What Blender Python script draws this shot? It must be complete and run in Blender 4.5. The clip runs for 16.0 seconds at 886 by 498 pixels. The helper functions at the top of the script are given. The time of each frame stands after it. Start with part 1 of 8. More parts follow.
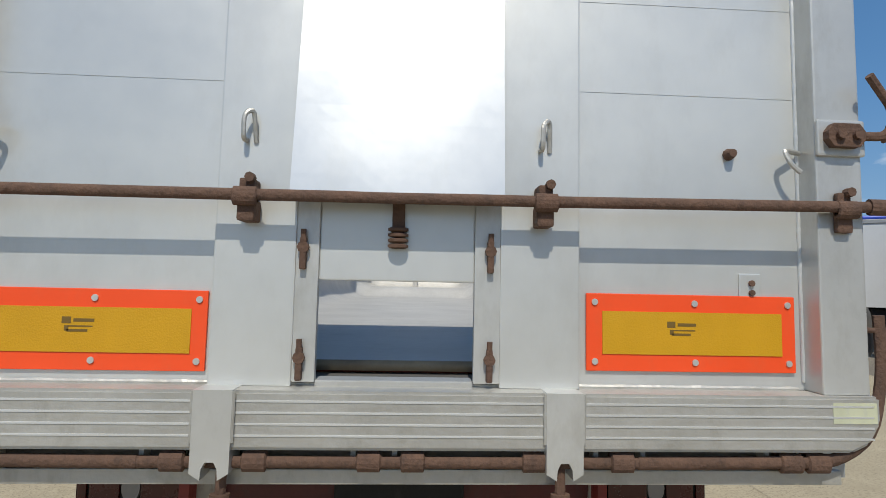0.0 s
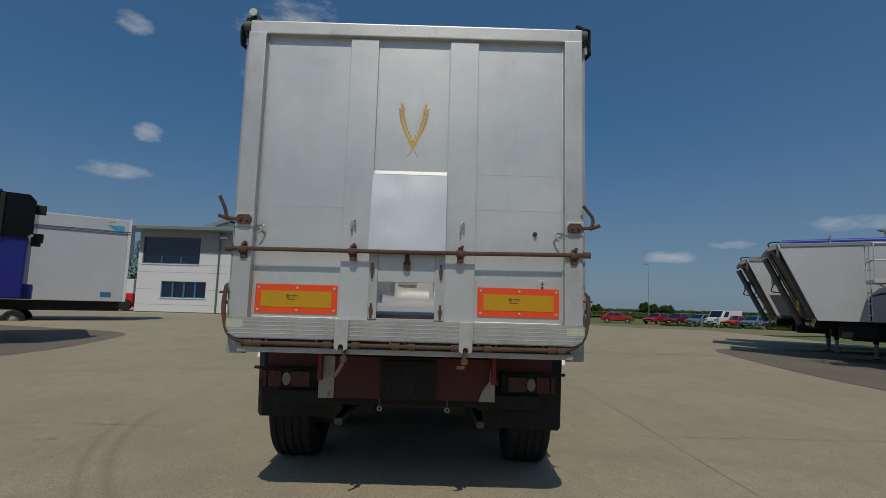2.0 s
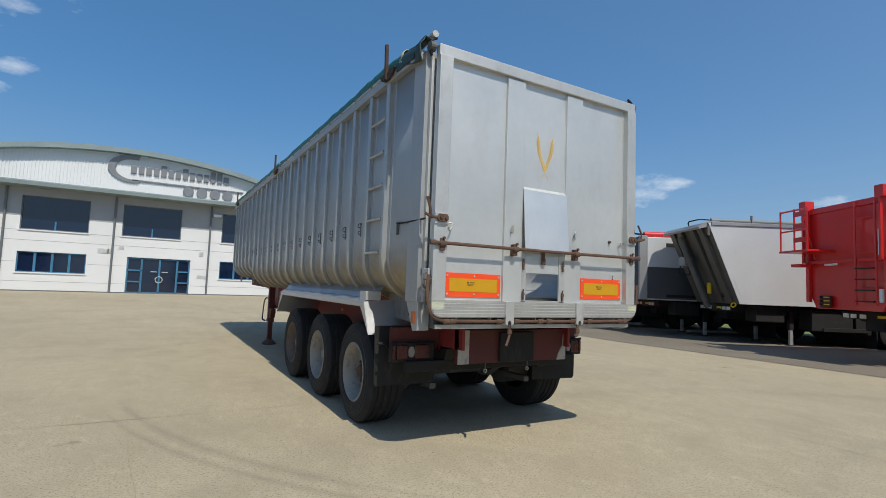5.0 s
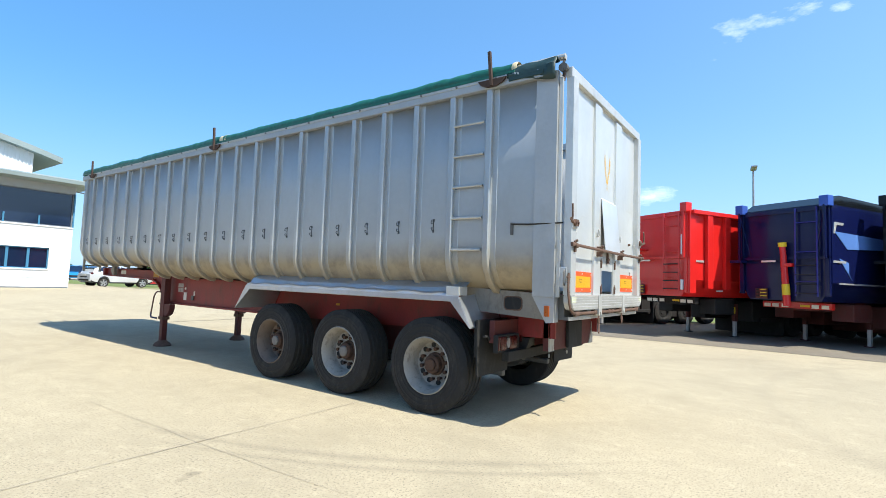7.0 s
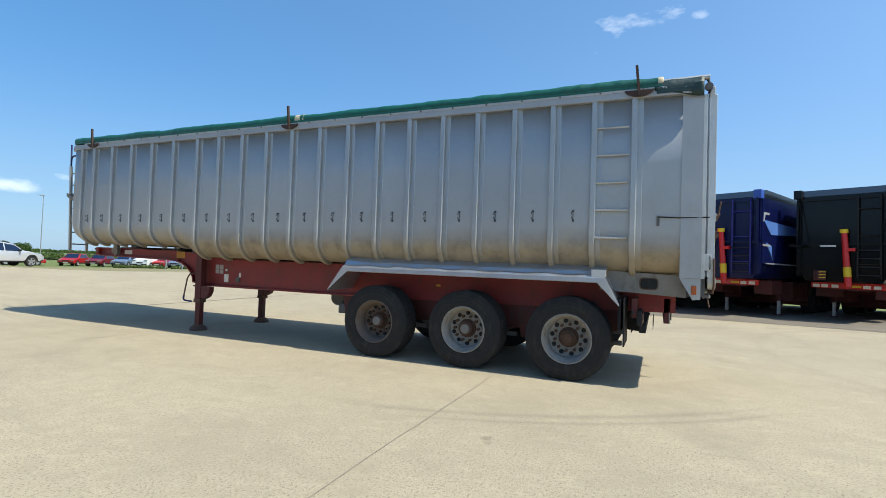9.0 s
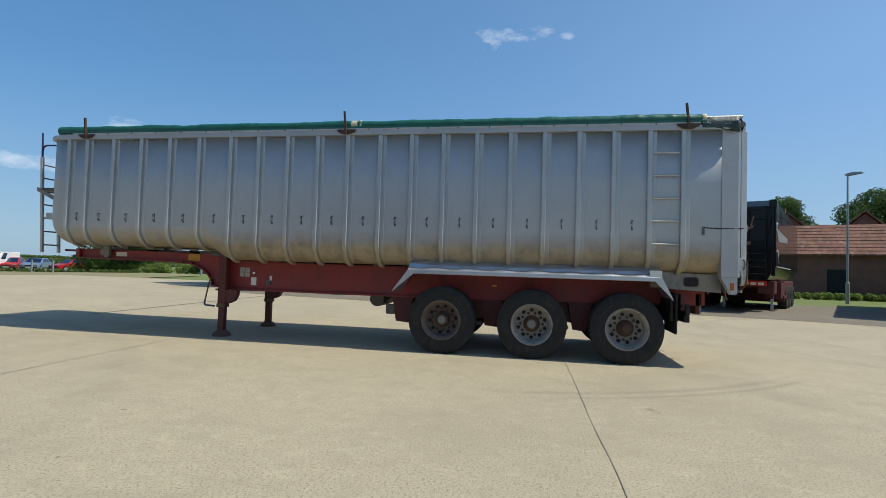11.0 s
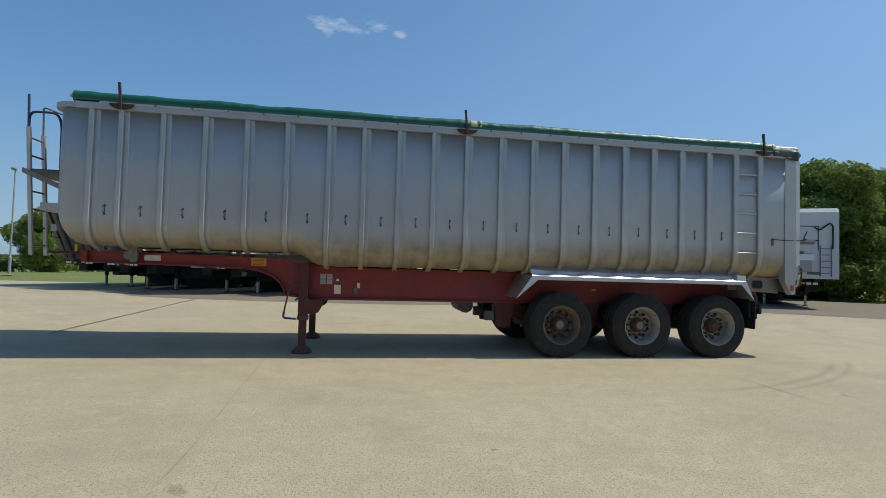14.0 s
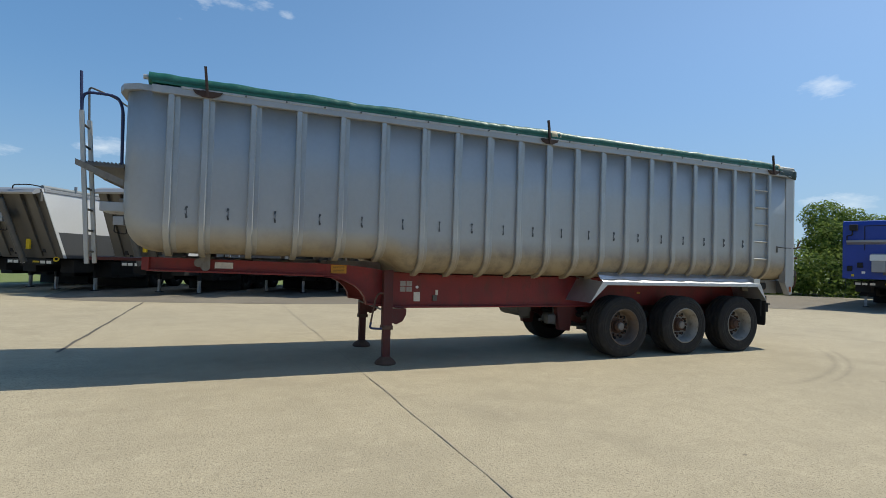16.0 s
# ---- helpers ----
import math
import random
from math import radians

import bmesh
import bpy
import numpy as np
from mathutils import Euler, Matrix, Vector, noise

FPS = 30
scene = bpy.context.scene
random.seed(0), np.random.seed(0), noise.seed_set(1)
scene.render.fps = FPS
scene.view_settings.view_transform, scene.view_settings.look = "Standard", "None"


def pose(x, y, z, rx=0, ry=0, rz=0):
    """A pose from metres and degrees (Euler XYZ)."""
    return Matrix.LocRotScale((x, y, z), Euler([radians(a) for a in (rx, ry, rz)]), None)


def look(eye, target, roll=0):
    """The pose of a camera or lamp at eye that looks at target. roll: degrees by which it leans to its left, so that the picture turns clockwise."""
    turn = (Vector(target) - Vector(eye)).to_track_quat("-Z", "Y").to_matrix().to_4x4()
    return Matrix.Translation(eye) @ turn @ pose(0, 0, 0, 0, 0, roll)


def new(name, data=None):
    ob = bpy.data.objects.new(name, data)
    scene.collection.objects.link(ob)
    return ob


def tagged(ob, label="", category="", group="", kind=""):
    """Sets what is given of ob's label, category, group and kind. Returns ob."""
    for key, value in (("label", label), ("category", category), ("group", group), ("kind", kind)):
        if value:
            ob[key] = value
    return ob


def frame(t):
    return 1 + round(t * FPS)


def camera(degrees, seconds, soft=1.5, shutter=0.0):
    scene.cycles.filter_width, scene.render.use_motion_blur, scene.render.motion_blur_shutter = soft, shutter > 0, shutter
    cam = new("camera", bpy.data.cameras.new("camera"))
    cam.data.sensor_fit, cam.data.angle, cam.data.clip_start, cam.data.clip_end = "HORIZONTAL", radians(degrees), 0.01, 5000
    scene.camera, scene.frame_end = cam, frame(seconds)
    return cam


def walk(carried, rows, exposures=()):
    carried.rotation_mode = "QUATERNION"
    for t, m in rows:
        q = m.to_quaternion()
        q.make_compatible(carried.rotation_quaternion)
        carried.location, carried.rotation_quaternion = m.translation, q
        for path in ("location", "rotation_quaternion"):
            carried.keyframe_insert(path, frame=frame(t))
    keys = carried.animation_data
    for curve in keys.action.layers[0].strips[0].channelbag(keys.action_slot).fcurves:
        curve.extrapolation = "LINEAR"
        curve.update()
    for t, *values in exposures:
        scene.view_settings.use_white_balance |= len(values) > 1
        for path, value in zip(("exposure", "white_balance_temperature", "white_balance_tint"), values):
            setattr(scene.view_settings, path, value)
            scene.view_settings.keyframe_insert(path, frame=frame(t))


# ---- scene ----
cam = camera(83.26, 16.0, soft=0.8)
PATH = [
    (0, (0.046, -1.099, 1.576), (0.145, 0.893, 1.726), 1.22),
    (0.5, (0.107, -1.712, 1.548), (0.144, 0.277, 1.749), 1.19),
    (1, (0.181, -2.267, 1.474), (0.195, -0.282, 1.721), 1.30),
    (1.5, (0.205, -2.814, 1.501), (0.205, -0.823, 1.691), 1.46),
    (2, (0.224, -3.269, 1.446), (0.234, -1.281, 1.665), 1.58),
    (2.5, (0.079, -3.585, 1.421), (0.119, -1.595, 1.615), 1.68),
    (3, (-0.370, -3.778, 1.403), (-0.074, -1.810, 1.600), 1.88),
    (3.5, (-0.980, -3.715, 1.387), (-0.531, -1.772, 1.541), 2.03),
    (4, (-1.688, -3.726, 1.414), (-1.079, -1.827, 1.562), 2.15),
    (4.5, (-2.348, -3.593, 1.400), (-1.555, -1.763, 1.542), 2.05),
    (4.7, (-2.662, -3.517, 1.434), (-1.790, -1.723, 1.580), 2.12),
    (6.8, (-5.325, -1.737, 1.375), (-3.736, -0.530, 1.513), 2.12),
    (7, (-5.537, -1.544, 1.395), (-3.915, -0.382, 1.530), 2.09),
    (7.5, (-5.986, -1.006, 1.379), (-4.301, 0.066, 1.501), 2.07),
    (8, (-6.508, -0.430, 1.374), (-4.763, 0.541, 1.488), 2.05),
    (8.5, (-6.968, 0.151, 1.355), (-5.182, 1.045, 1.462), 2.05),
    (9, (-7.419, 0.699, 1.365), (-5.585, 1.494, 1.424), 2.06),
    (9.5, (-7.844, 1.295, 1.350), (-5.973, 1.999, 1.395), 2.12),
    (11.8, (-8.965, 4.218, 1.289), (-6.972, 4.360, 1.363), 1.79),
    (12, (-8.980, 4.536, 1.302), (-6.984, 4.632, 1.370), 1.84),
    (12.5, (-8.948, 5.263, 1.290), (-6.949, 5.276, 1.361), 1.77),
    (13, (-8.811, 5.998, 1.298), (-6.815, 5.889, 1.374), 1.72),
    (13.5, (-8.758, 6.754, 1.330), (-6.770, 6.552, 1.408), 1.72),
    (14, (-8.638, 7.519, 1.357), (-6.664, 7.201, 1.430), 1.66),
    (14.5, (-8.549, 8.275, 1.368), (-6.590, 7.876, 1.441), 1.71),
    (15, (-8.354, 8.983, 1.435), (-6.424, 8.461, 1.496), 1.70),
    (15.5, (-8.141, 9.702, 1.494), (-6.247, 9.060, 1.548), 1.77),
    (16, (-7.845, 10.347, 1.491), (-5.988, 9.606, 1.546), 1.68),
]
EXPOSURES = [(0.0, -0.13, 6550, 8), (0.5, -0.28, 6550, 8), (1.0, -0.6, 6550, 8), (2.0, -1.05, 6550, 8), (3.0, -1.07, 6550, 8), (3.5, -1.14, 6550, 8), (4.0, -0.85, 6550, 8), (4.5, -0.45, 6550, 8), (4.7, -0.3, 6550, 8), (6.8, 0.96, 6400, 6), (7.5, 1.0, 6400, 6), (8.0, 0.9, 6400, 6), (8.5, 0.74, 6400, 6), (9.0, 0.53, 6400, 6), (9.5, 0.38, 6400, 6), (12.0, 0.04, 6600, 6), (13.0, -0.03, 6600, 6), (14.5, 0.0, 6600, 6), (16.0, 0.09, 6600, 6)]
walk(cam, [(t, look(eye, target, roll)) for t, eye, target, roll in PATH], EXPOSURES)

# world and sun
SUN_TO = Vector((-0.024, -0.67, 1.0)).normalized()  # from the ground towards the sun
world = bpy.data.worlds.new("world")
scene.world = world
world.use_nodes = True
wn, wl = world.node_tree.nodes, world.node_tree.links
sky = wn.new("ShaderNodeTexSky")
sky.sky_type = "NISHITA"
sky.sun_disc = False
sky.sun_elevation = math.asin(SUN_TO.z)
sky.sun_rotation = math.atan2(SUN_TO.x, SUN_TO.y)
sky.air_density, sky.dust_density, sky.ozone_density = 0.8, 0.65, 2.0
wbg = wn["Background"]
wbg.inputs[1].default_value = 0.15


def cloud_layer(colour_socket):
    """Small fair-weather clouds: patches of broken noise round a few directions of the sky."""
    geo = wn.new("ShaderNodeTexCoord")
    spots = [  # heading, elevation, half width, half height, all in degrees, and how thin it is
        (-15.5, 24.6, 6.0, 3.4, 0.0), (-17.5, 28.5, 6.0, 3.4, 0.0), (-11.9, 17.5, 1.7, 0.9, 0.0), (-14.2, 15.3, 2.4, 0.9, 0.0), (-33.7, 25.6, 1.5, 1.0, 0.0), (-31.3, 15.9, 1.3, 0.8, 0.0), (-33.5, 12.0, 2.6, 0.9, 0.0),
        (49.2, 11.4, 4.2, 1.9, 0.0), (54.2, 11.8, 2.4, 0.9, 0.2), (40.4, 8.2, 3.0, 0.9, 0.1), (48.0, 7.8, 2.0, 0.7, 0.2), (24.6, 5.5, 3.0, 0.7, 0.2), (30.5, 6.6, 2.0, 0.5, 0.3), (84.5, 25.2, 3.6, 1.5, 0.55), (88.5, 25.6, 3.6, 1.2, 0.5),
        (82.6, 23.2, 1.6, 0.8, 0.5), (93.5, 25.1, 1.1, 0.8, 0.6), (77.5, 9.8, 2.3, 1.1, 0.1), (69.0, 8.8, 3.0, 0.8, 0.2), (149.1, 16.8, 2.2, 1.0, 0.1), (150.5, 6.5, 3.0, 0.9, 0.1)]
    n1 = wn.new("ShaderNodeTexNoise")
    n1.inputs["Scale"].default_value, n1.inputs["Detail"].default_value, n1.inputs["Roughness"].default_value = 11.0, 9.0, 0.62
    drift = wn.new("ShaderNodeMapping")  # drawn out along the horizon
    drift.inputs["Scale"].default_value = (1.0, 1.0, 2.6)
    wl.new(geo.outputs["Generated"], drift.inputs["Vector"])
    wl.new(drift.outputs[0], n1.inputs["Vector"])
    total = None
    for head, elev, hw, hh, thin in spots:
        h, e = radians(head), radians(elev)
        d = Vector((math.sin(h) * math.cos(e), math.cos(h) * math.cos(e), math.sin(e)))
        side = Vector((math.cos(h), -math.sin(h), 0))
        up = side.cross(d).normalized()
        terms = []
        for axis, half in ((side, hw), (up, hh)):
            dot = wn.new("ShaderNodeVectorMath"); dot.operation = "DOT_PRODUCT"
            wl.new(geo.outputs["Generated"], dot.inputs[0])
            dot.inputs[1].default_value = axis
            off = wn.new("ShaderNodeMath"); off.operation = "SUBTRACT"
            wl.new(dot.outputs["Value"], off.inputs[0])
            off.inputs[1].default_value = d.dot(axis)
            sc = wn.new("ShaderNodeMath"); sc.operation = "DIVIDE"
            wl.new(off.outputs[0], sc.inputs[0])
            sc.inputs[1].default_value = math.sin(radians(half))
            sq = wn.new("ShaderNodeMath"); sq.operation = "POWER"
            wl.new(sc.outputs[0], sq.inputs[0])
            sq.inputs[1].default_value = 2.0
            terms.append(sq)
        add = wn.new("ShaderNodeMath"); add.operation = "ADD"
        wl.new(terms[0].outputs[0], add.inputs[0]); wl.new(terms[1].outputs[0], add.inputs[1])
        front = wn.new("ShaderNodeVectorMath"); front.operation = "DOT_PRODUCT"
        wl.new(geo.outputs["Generated"], front.inputs[0])
        front.inputs[1].default_value = d
        behind = wn.new("ShaderNodeMath"); behind.operation = "LESS_THAN"
        wl.new(front.outputs["Value"], behind.inputs[0])
        behind.inputs[1].default_value = 0.5
        far = wn.new("ShaderNodeMath"); far.operation = "MULTIPLY_ADD"
        wl.new(behind.outputs[0], far.inputs[0])
        far.inputs[1].default_value = 100.0
        wl.new(add.outputs[0], far.inputs[2])
        fade = wn.new("ShaderNodeMath"); fade.operation = "ADD"
        wl.new(far.outputs[0], fade.inputs[0])
        fade.inputs[1].default_value = thin
        far = fade
        if total is None:
            total = far
        else:
            low = wn.new("ShaderNodeMath"); low.operation = "MINIMUM"
            wl.new(total.outputs[0], low.inputs[0]); wl.new(far.outputs[0], low.inputs[1])
            total = low
    # density: noise minus the distance from the patch's middle
    dens = wn.new("ShaderNodeMath"); dens.operation = "MULTIPLY_ADD"
    wl.new(total.outputs[0], dens.inputs[0])
    dens.inputs[1].default_value = -0.17
    wl.new(n1.outputs["Fac"], dens.inputs[2])
    ramp = wn.new("ShaderNodeMapRange")
    ramp.inputs["From Min"].default_value, ramp.inputs["From Max"].default_value = 0.34, 0.82
    ramp.inputs["To Max"].default_value = 0.88
    wl.new(dens.outputs[0], ramp.inputs["Value"])
    mix = wn.new("ShaderNodeMix"); mix.data_type = "RGBA"
    wl.new(ramp.outputs[0], mix.inputs["Factor"])
    wl.new(colour_socket, mix.inputs["A"])
    mix.inputs["B"].default_value = (6.6, 6.8, 7.1, 1.0)
    return mix.outputs["Result"]


vivid = wn.new("ShaderNodeHueSaturation")
# the sky is deepest on the north side, away from the sun, and paler towards it
face = wn.new("ShaderNodeTexCoord")
north = wn.new("ShaderNodeVectorMath"); north.operation = "DOT_PRODUCT"
wl.new(face.outputs["Generated"], north.inputs[0])
north.inputs[1].default_value = Vector((-0.25, 0.92, 0.3)).normalized()
for sock, lo, hi in (("Saturation", 1.08, 1.34), ("Value", 1.22, 1.02)):
    deep = wn.new("ShaderNodeMapRange")
    deep.inputs["From Min"].default_value, deep.inputs["From Max"].default_value = -0.4, 0.95
    deep.inputs["To Min"].default_value, deep.inputs["To Max"].default_value = lo, hi
    wl.new(north.outputs["Value"], deep.inputs["Value"])
    wl.new(deep.outputs[0], vivid.inputs[sock])
wl.new(sky.outputs[0], vivid.inputs["Color"])
# thin haze, which evens out the sky and turns milky towards the horizon
height = wn.new("ShaderNodeSeparateXYZ")
wl.new(face.outputs["Generated"], height.inputs[0])
thick = wn.new("ShaderNodeMapRange"); thick.interpolation_type = "SMOOTHSTEP"
thick.inputs["From Min"].default_value, thick.inputs["From Max"].default_value = 0.0, 0.42
thick.inputs["To Min"].default_value, thick.inputs["To Max"].default_value = 0.85, 0.42
wl.new(height.outputs["Z"], thick.inputs["Value"])
milk = wn.new("ShaderNodeMapRange"); milk.data_type = "FLOAT_VECTOR"; milk.interpolation_type = "SMOOTHSTEP"
for sock, value in (("From_Min_FLOAT3", (0.0, 0.0, 0.0)), ("From_Max_FLOAT3", (0.34, 0.34, 0.34)), ("To_Min_FLOAT3", (1.7, 2.6, 3.7)), ("To_Max_FLOAT3", (0.9, 1.9, 3.35))):
    next(q for q in milk.inputs if q.identifier == sock).default_value = value
level = wn.new("ShaderNodeCombineXYZ")
for q in level.inputs:
    wl.new(height.outputs["Z"], q)
wl.new(level.outputs[0], next(q for q in milk.inputs if q.identifier == "Vector"))
haze = wn.new("ShaderNodeMix"); haze.data_type = "RGBA"
wl.new(thick.outputs[0], haze.inputs["Factor"])
wl.new(vivid.outputs[0], haze.inputs["A"])
wl.new(milk.outputs["Vector"], haze.inputs["B"])
wl.new(cloud_layer(haze.outputs["Result"]), wbg.inputs[0])
sun = new("sun", bpy.data.lights.new("sun", "SUN"))
sun.data.energy, sun.data.angle, sun.data.color = 4.0, radians(0.53), (1.0, 0.945, 0.84)
sun.matrix_world = look(tuple(SUN_TO * 50), (0, 0, 0))

# materials
def mat(name, colour, rough=0.6, metal=0.0, dirt=None, dirt_amount=0.4, scale=3.0, bump=0.0, bump_scale=60.0, vary=0.12, low=None, specular=0.5, coat=0.0):
    """Paint, metal, rubber and the like: a base colour with wide and fine variation, stains of a second colour, roughness that follows them, fine relief."""
    m = bpy.data.materials.new(name)
    m.use_nodes = True
    nt = m.node_tree
    b = nt.nodes["Principled BSDF"]
    b.inputs["Roughness"].default_value, b.inputs["Metallic"].default_value = rough, metal
    b.inputs["Specular IOR Level"].default_value = specular
    b.inputs["Coat Weight"].default_value = coat
    tc = nt.nodes.new("ShaderNodeTexCoord")
    wide = nt.nodes.new("ShaderNodeTexNoise")
    wide.inputs["Scale"].default_value, wide.inputs["Detail"].default_value = scale, 5.0
    fine = nt.nodes.new("ShaderNodeTexNoise")
    fine.inputs["Scale"].default_value, fine.inputs["Detail"].default_value = scale * 14, 3.0
    for n in (wide, fine):
        nt.links.new(tc.outputs["Object"], n.inputs["Vector"])
    both = nt.nodes.new("ShaderNodeMath"); both.operation = "MULTIPLY_ADD"
    nt.links.new(fine.outputs["Fac"], both.inputs[0]); both.inputs[1].default_value = 0.35
    nt.links.new(wide.outputs["Fac"], both.inputs[2])
    r = nt.nodes.new("ShaderNodeMapRange")
    r.inputs["From Min"].default_value, r.inputs["From Max"].default_value = 0.40, 0.95
    r.inputs["To Min"].default_value, r.inputs["To Max"].default_value = 1 - vary, 1 + vary
    nt.links.new(both.outputs[0], r.inputs["Value"])
    mul = nt.nodes.new("ShaderNodeVectorMath"); mul.operation = "SCALE"
    mul.inputs[0].default_value = colour
    nt.links.new(r.outputs[0], mul.inputs["Scale"])
    out = mul.outputs[0]
    if dirt:
        st = nt.nodes.new("ShaderNodeTexNoise")
        st.inputs["Scale"].default_value, st.inputs["Detail"].default_value, st.inputs["Roughness"].default_value = scale * 2.3, 8.0, 0.7
        mp = nt.nodes.new("ShaderNodeMapping")
        mp.inputs["Scale"].default_value = (1.0, 1.0, 0.45)
        mp.inputs["Location"].default_value = (3.1, 7.7, 1.3)
        nt.links.new(tc.outputs["Object"], mp.inputs["Vector"])
        nt.links.new(mp.outputs[0], st.inputs["Vector"])
        k = nt.nodes.new("ShaderNodeMapRange")
        k.inputs["From Min"].default_value, k.inputs["From Max"].default_value = 0.52, 0.74
        k.inputs["To Max"].default_value = dirt_amount
        nt.links.new(st.outputs["Fac"], k.inputs["Value"])
        mx = nt.nodes.new("ShaderNodeMix"); mx.data_type = "RGBA"
        nt.links.new(k.outputs[0], mx.inputs["Factor"])
        nt.links.new(out, mx.inputs["A"])
        mx.inputs["B"].default_value = (*dirt, 1)
        out = mx.outputs["Result"]
    if low:  # road film that clings to the lower part: height of its upper edge, softness, colour, amount
        z0, soft, col, amt = low
        sp = nt.nodes.new("ShaderNodeSeparateXYZ")
        nt.links.new(tc.outputs["Object"], sp.inputs[0])
        wob = nt.nodes.new("ShaderNodeMath"); wob.operation = "MULTIPLY_ADD"
        nt.links.new(wide.outputs["Fac"], wob.inputs[0]); wob.inputs[1].default_value = -0.22
        nt.links.new(sp.outputs["Z"], wob.inputs[2])
        k = nt.nodes.new("ShaderNodeMapRange")
        k.inputs["From Min"].default_value, k.inputs["From Max"].default_value = z0 - 0.11 + soft, z0 - 0.11 - soft
        k.inputs["To Max"].default_value = amt
        nt.links.new(wob.outputs[0], k.inputs["Value"])
        mx = nt.nodes.new("ShaderNodeMix"); mx.data_type = "RGBA"
        nt.links.new(k.outputs[0], mx.inputs["Factor"])
        nt.links.new(out, mx.inputs["A"])
        grime = nt.nodes.new("ShaderNodeTexNoise")
        grime.inputs["Scale"].default_value, grime.inputs["Detail"].default_value, grime.inputs["Roughness"].default_value = 3.2, 8.0, 0.68
        nt.links.new(tc.outputs["Object"], grime.inputs["Vector"])
        gr = nt.nodes.new("ShaderNodeMapRange")
        gr.inputs["From Min"].default_value, gr.inputs["From Max"].default_value, gr.inputs["To Max"].default_value = 0.44, 0.72, 0.85
        nt.links.new(grime.outputs["Fac"], gr.inputs["Value"])
        gm = nt.nodes.new("ShaderNodeMix"); gm.data_type = "RGBA"
        nt.links.new(gr.outputs[0], gm.inputs["Factor"])
        gm.inputs["A"].default_value = (*col, 1)
        gm.inputs["B"].default_value = (col[0] * 0.34, col[1] * 0.30, col[2] * 0.28, 1)
        nt.links.new(gm.outputs["Result"], mx.inputs["B"])
        out = mx.outputs["Result"]
        rr = nt.nodes.new("ShaderNodeMapRange")
        rr.inputs["To Min"].default_value, rr.inputs["To Max"].default_value = rough, 0.6
        nt.links.new(k.outputs[0], rr.inputs["Value"])
        nt.links.new(rr.outputs[0], b.inputs["Roughness"])
        if metal:
            ml = nt.nodes.new("ShaderNodeMapRange")
            ml.inputs["To Min"].default_value, ml.inputs["To Max"].default_value = metal, 0.05
            nt.links.new(k.outputs[0], ml.inputs["Value"])
            nt.links.new(ml.outputs[0], b.inputs["Metallic"])
    else:
        rr = nt.nodes.new("ShaderNodeMapRange")
        rr.inputs["To Min"].default_value, rr.inputs["To Max"].default_value = max(rough - 0.1, 0.02), min(rough + 0.12, 1)
        nt.links.new(both.outputs[0], rr.inputs["Value"])
        nt.links.new(rr.outputs[0], b.inputs["Roughness"])
    nt.links.new(out, b.inputs["Base Color"])
    if bump:
        bn = nt.nodes.new("ShaderNodeTexNoise")
        bn.inputs["Scale"].default_value, bn.inputs["Detail"].default_value = bump_scale, 4.0
        nt.links.new(tc.outputs["Object"], bn.inputs["Vector"])
        bp = nt.nodes.new("ShaderNodeBump")
        bp.inputs["Strength"].default_value, bp.inputs["Distance"].default_value = bump, 0.02
        nt.links.new(bn.outputs["Fac"], bp.inputs["Height"])
        nt.links.new(bp.outputs[0], b.inputs["Normal"])
    return m


FILM = (0.335, 0.26, 0.15)
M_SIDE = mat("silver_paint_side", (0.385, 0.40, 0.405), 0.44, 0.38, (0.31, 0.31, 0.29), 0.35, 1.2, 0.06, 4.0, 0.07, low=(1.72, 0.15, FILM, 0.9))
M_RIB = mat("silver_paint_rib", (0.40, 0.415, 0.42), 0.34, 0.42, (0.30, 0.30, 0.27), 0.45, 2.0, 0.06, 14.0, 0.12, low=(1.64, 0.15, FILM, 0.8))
M_SILVER = mat("silver_paint", (0.56, 0.56, 0.54), 0.40, 0.5, (0.34, 0.32, 0.28), 0.6, 2.0, 0.06, 14.0, 0.08)
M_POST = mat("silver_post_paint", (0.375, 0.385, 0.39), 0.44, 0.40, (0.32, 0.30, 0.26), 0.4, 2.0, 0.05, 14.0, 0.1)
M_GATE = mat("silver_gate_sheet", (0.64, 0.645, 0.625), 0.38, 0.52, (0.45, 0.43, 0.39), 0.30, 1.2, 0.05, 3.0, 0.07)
M_BAR = mat("bare_aluminium", (0.47, 0.46, 0.43), 0.45, 0.55, (0.28, 0.26, 0.22), 0.6, 4.0, 0.15, 40.0, 0.12)
M_FLAP = mat("bright_aluminium", (0.71, 0.72, 0.72), 0.36, 0.6, (0.60, 0.58, 0.52), 0.25, 3.0, 0.03, 10.0, 0.05)
M_WING = mat("wing_aluminium", (0.46, 0.47, 0.49), 0.34, 0.75, (0.33, 0.31, 0.27), 0.4, 3.0, 0.06, 10.0, 0.1)
M_BEAM = mat("dirty_silver_beam", (0.23, 0.21, 0.18), 0.5, 0.4, (0.10, 0.08, 0.06), 0.8, 4.0, 0.15, 30.0, 0.2)
M_HOOK = mat("dark_steel_hook", (0.10, 0.105, 0.11), 0.35, 0.7)
M_DULL = mat("dull_grey_steel", (0.12, 0.118, 0.112), 0.6, 0.3, (0.20, 0.15, 0.10), 0.5, 4.0, 0.2, 40.0, 0.2)
M_INNER = mat("worn_floor_metal", (0.50, 0.49, 0.47), 0.5, 0.25, (0.36, 0.34, 0.31), 0.4, 2.0, 0.1, 20.0, 0.15)
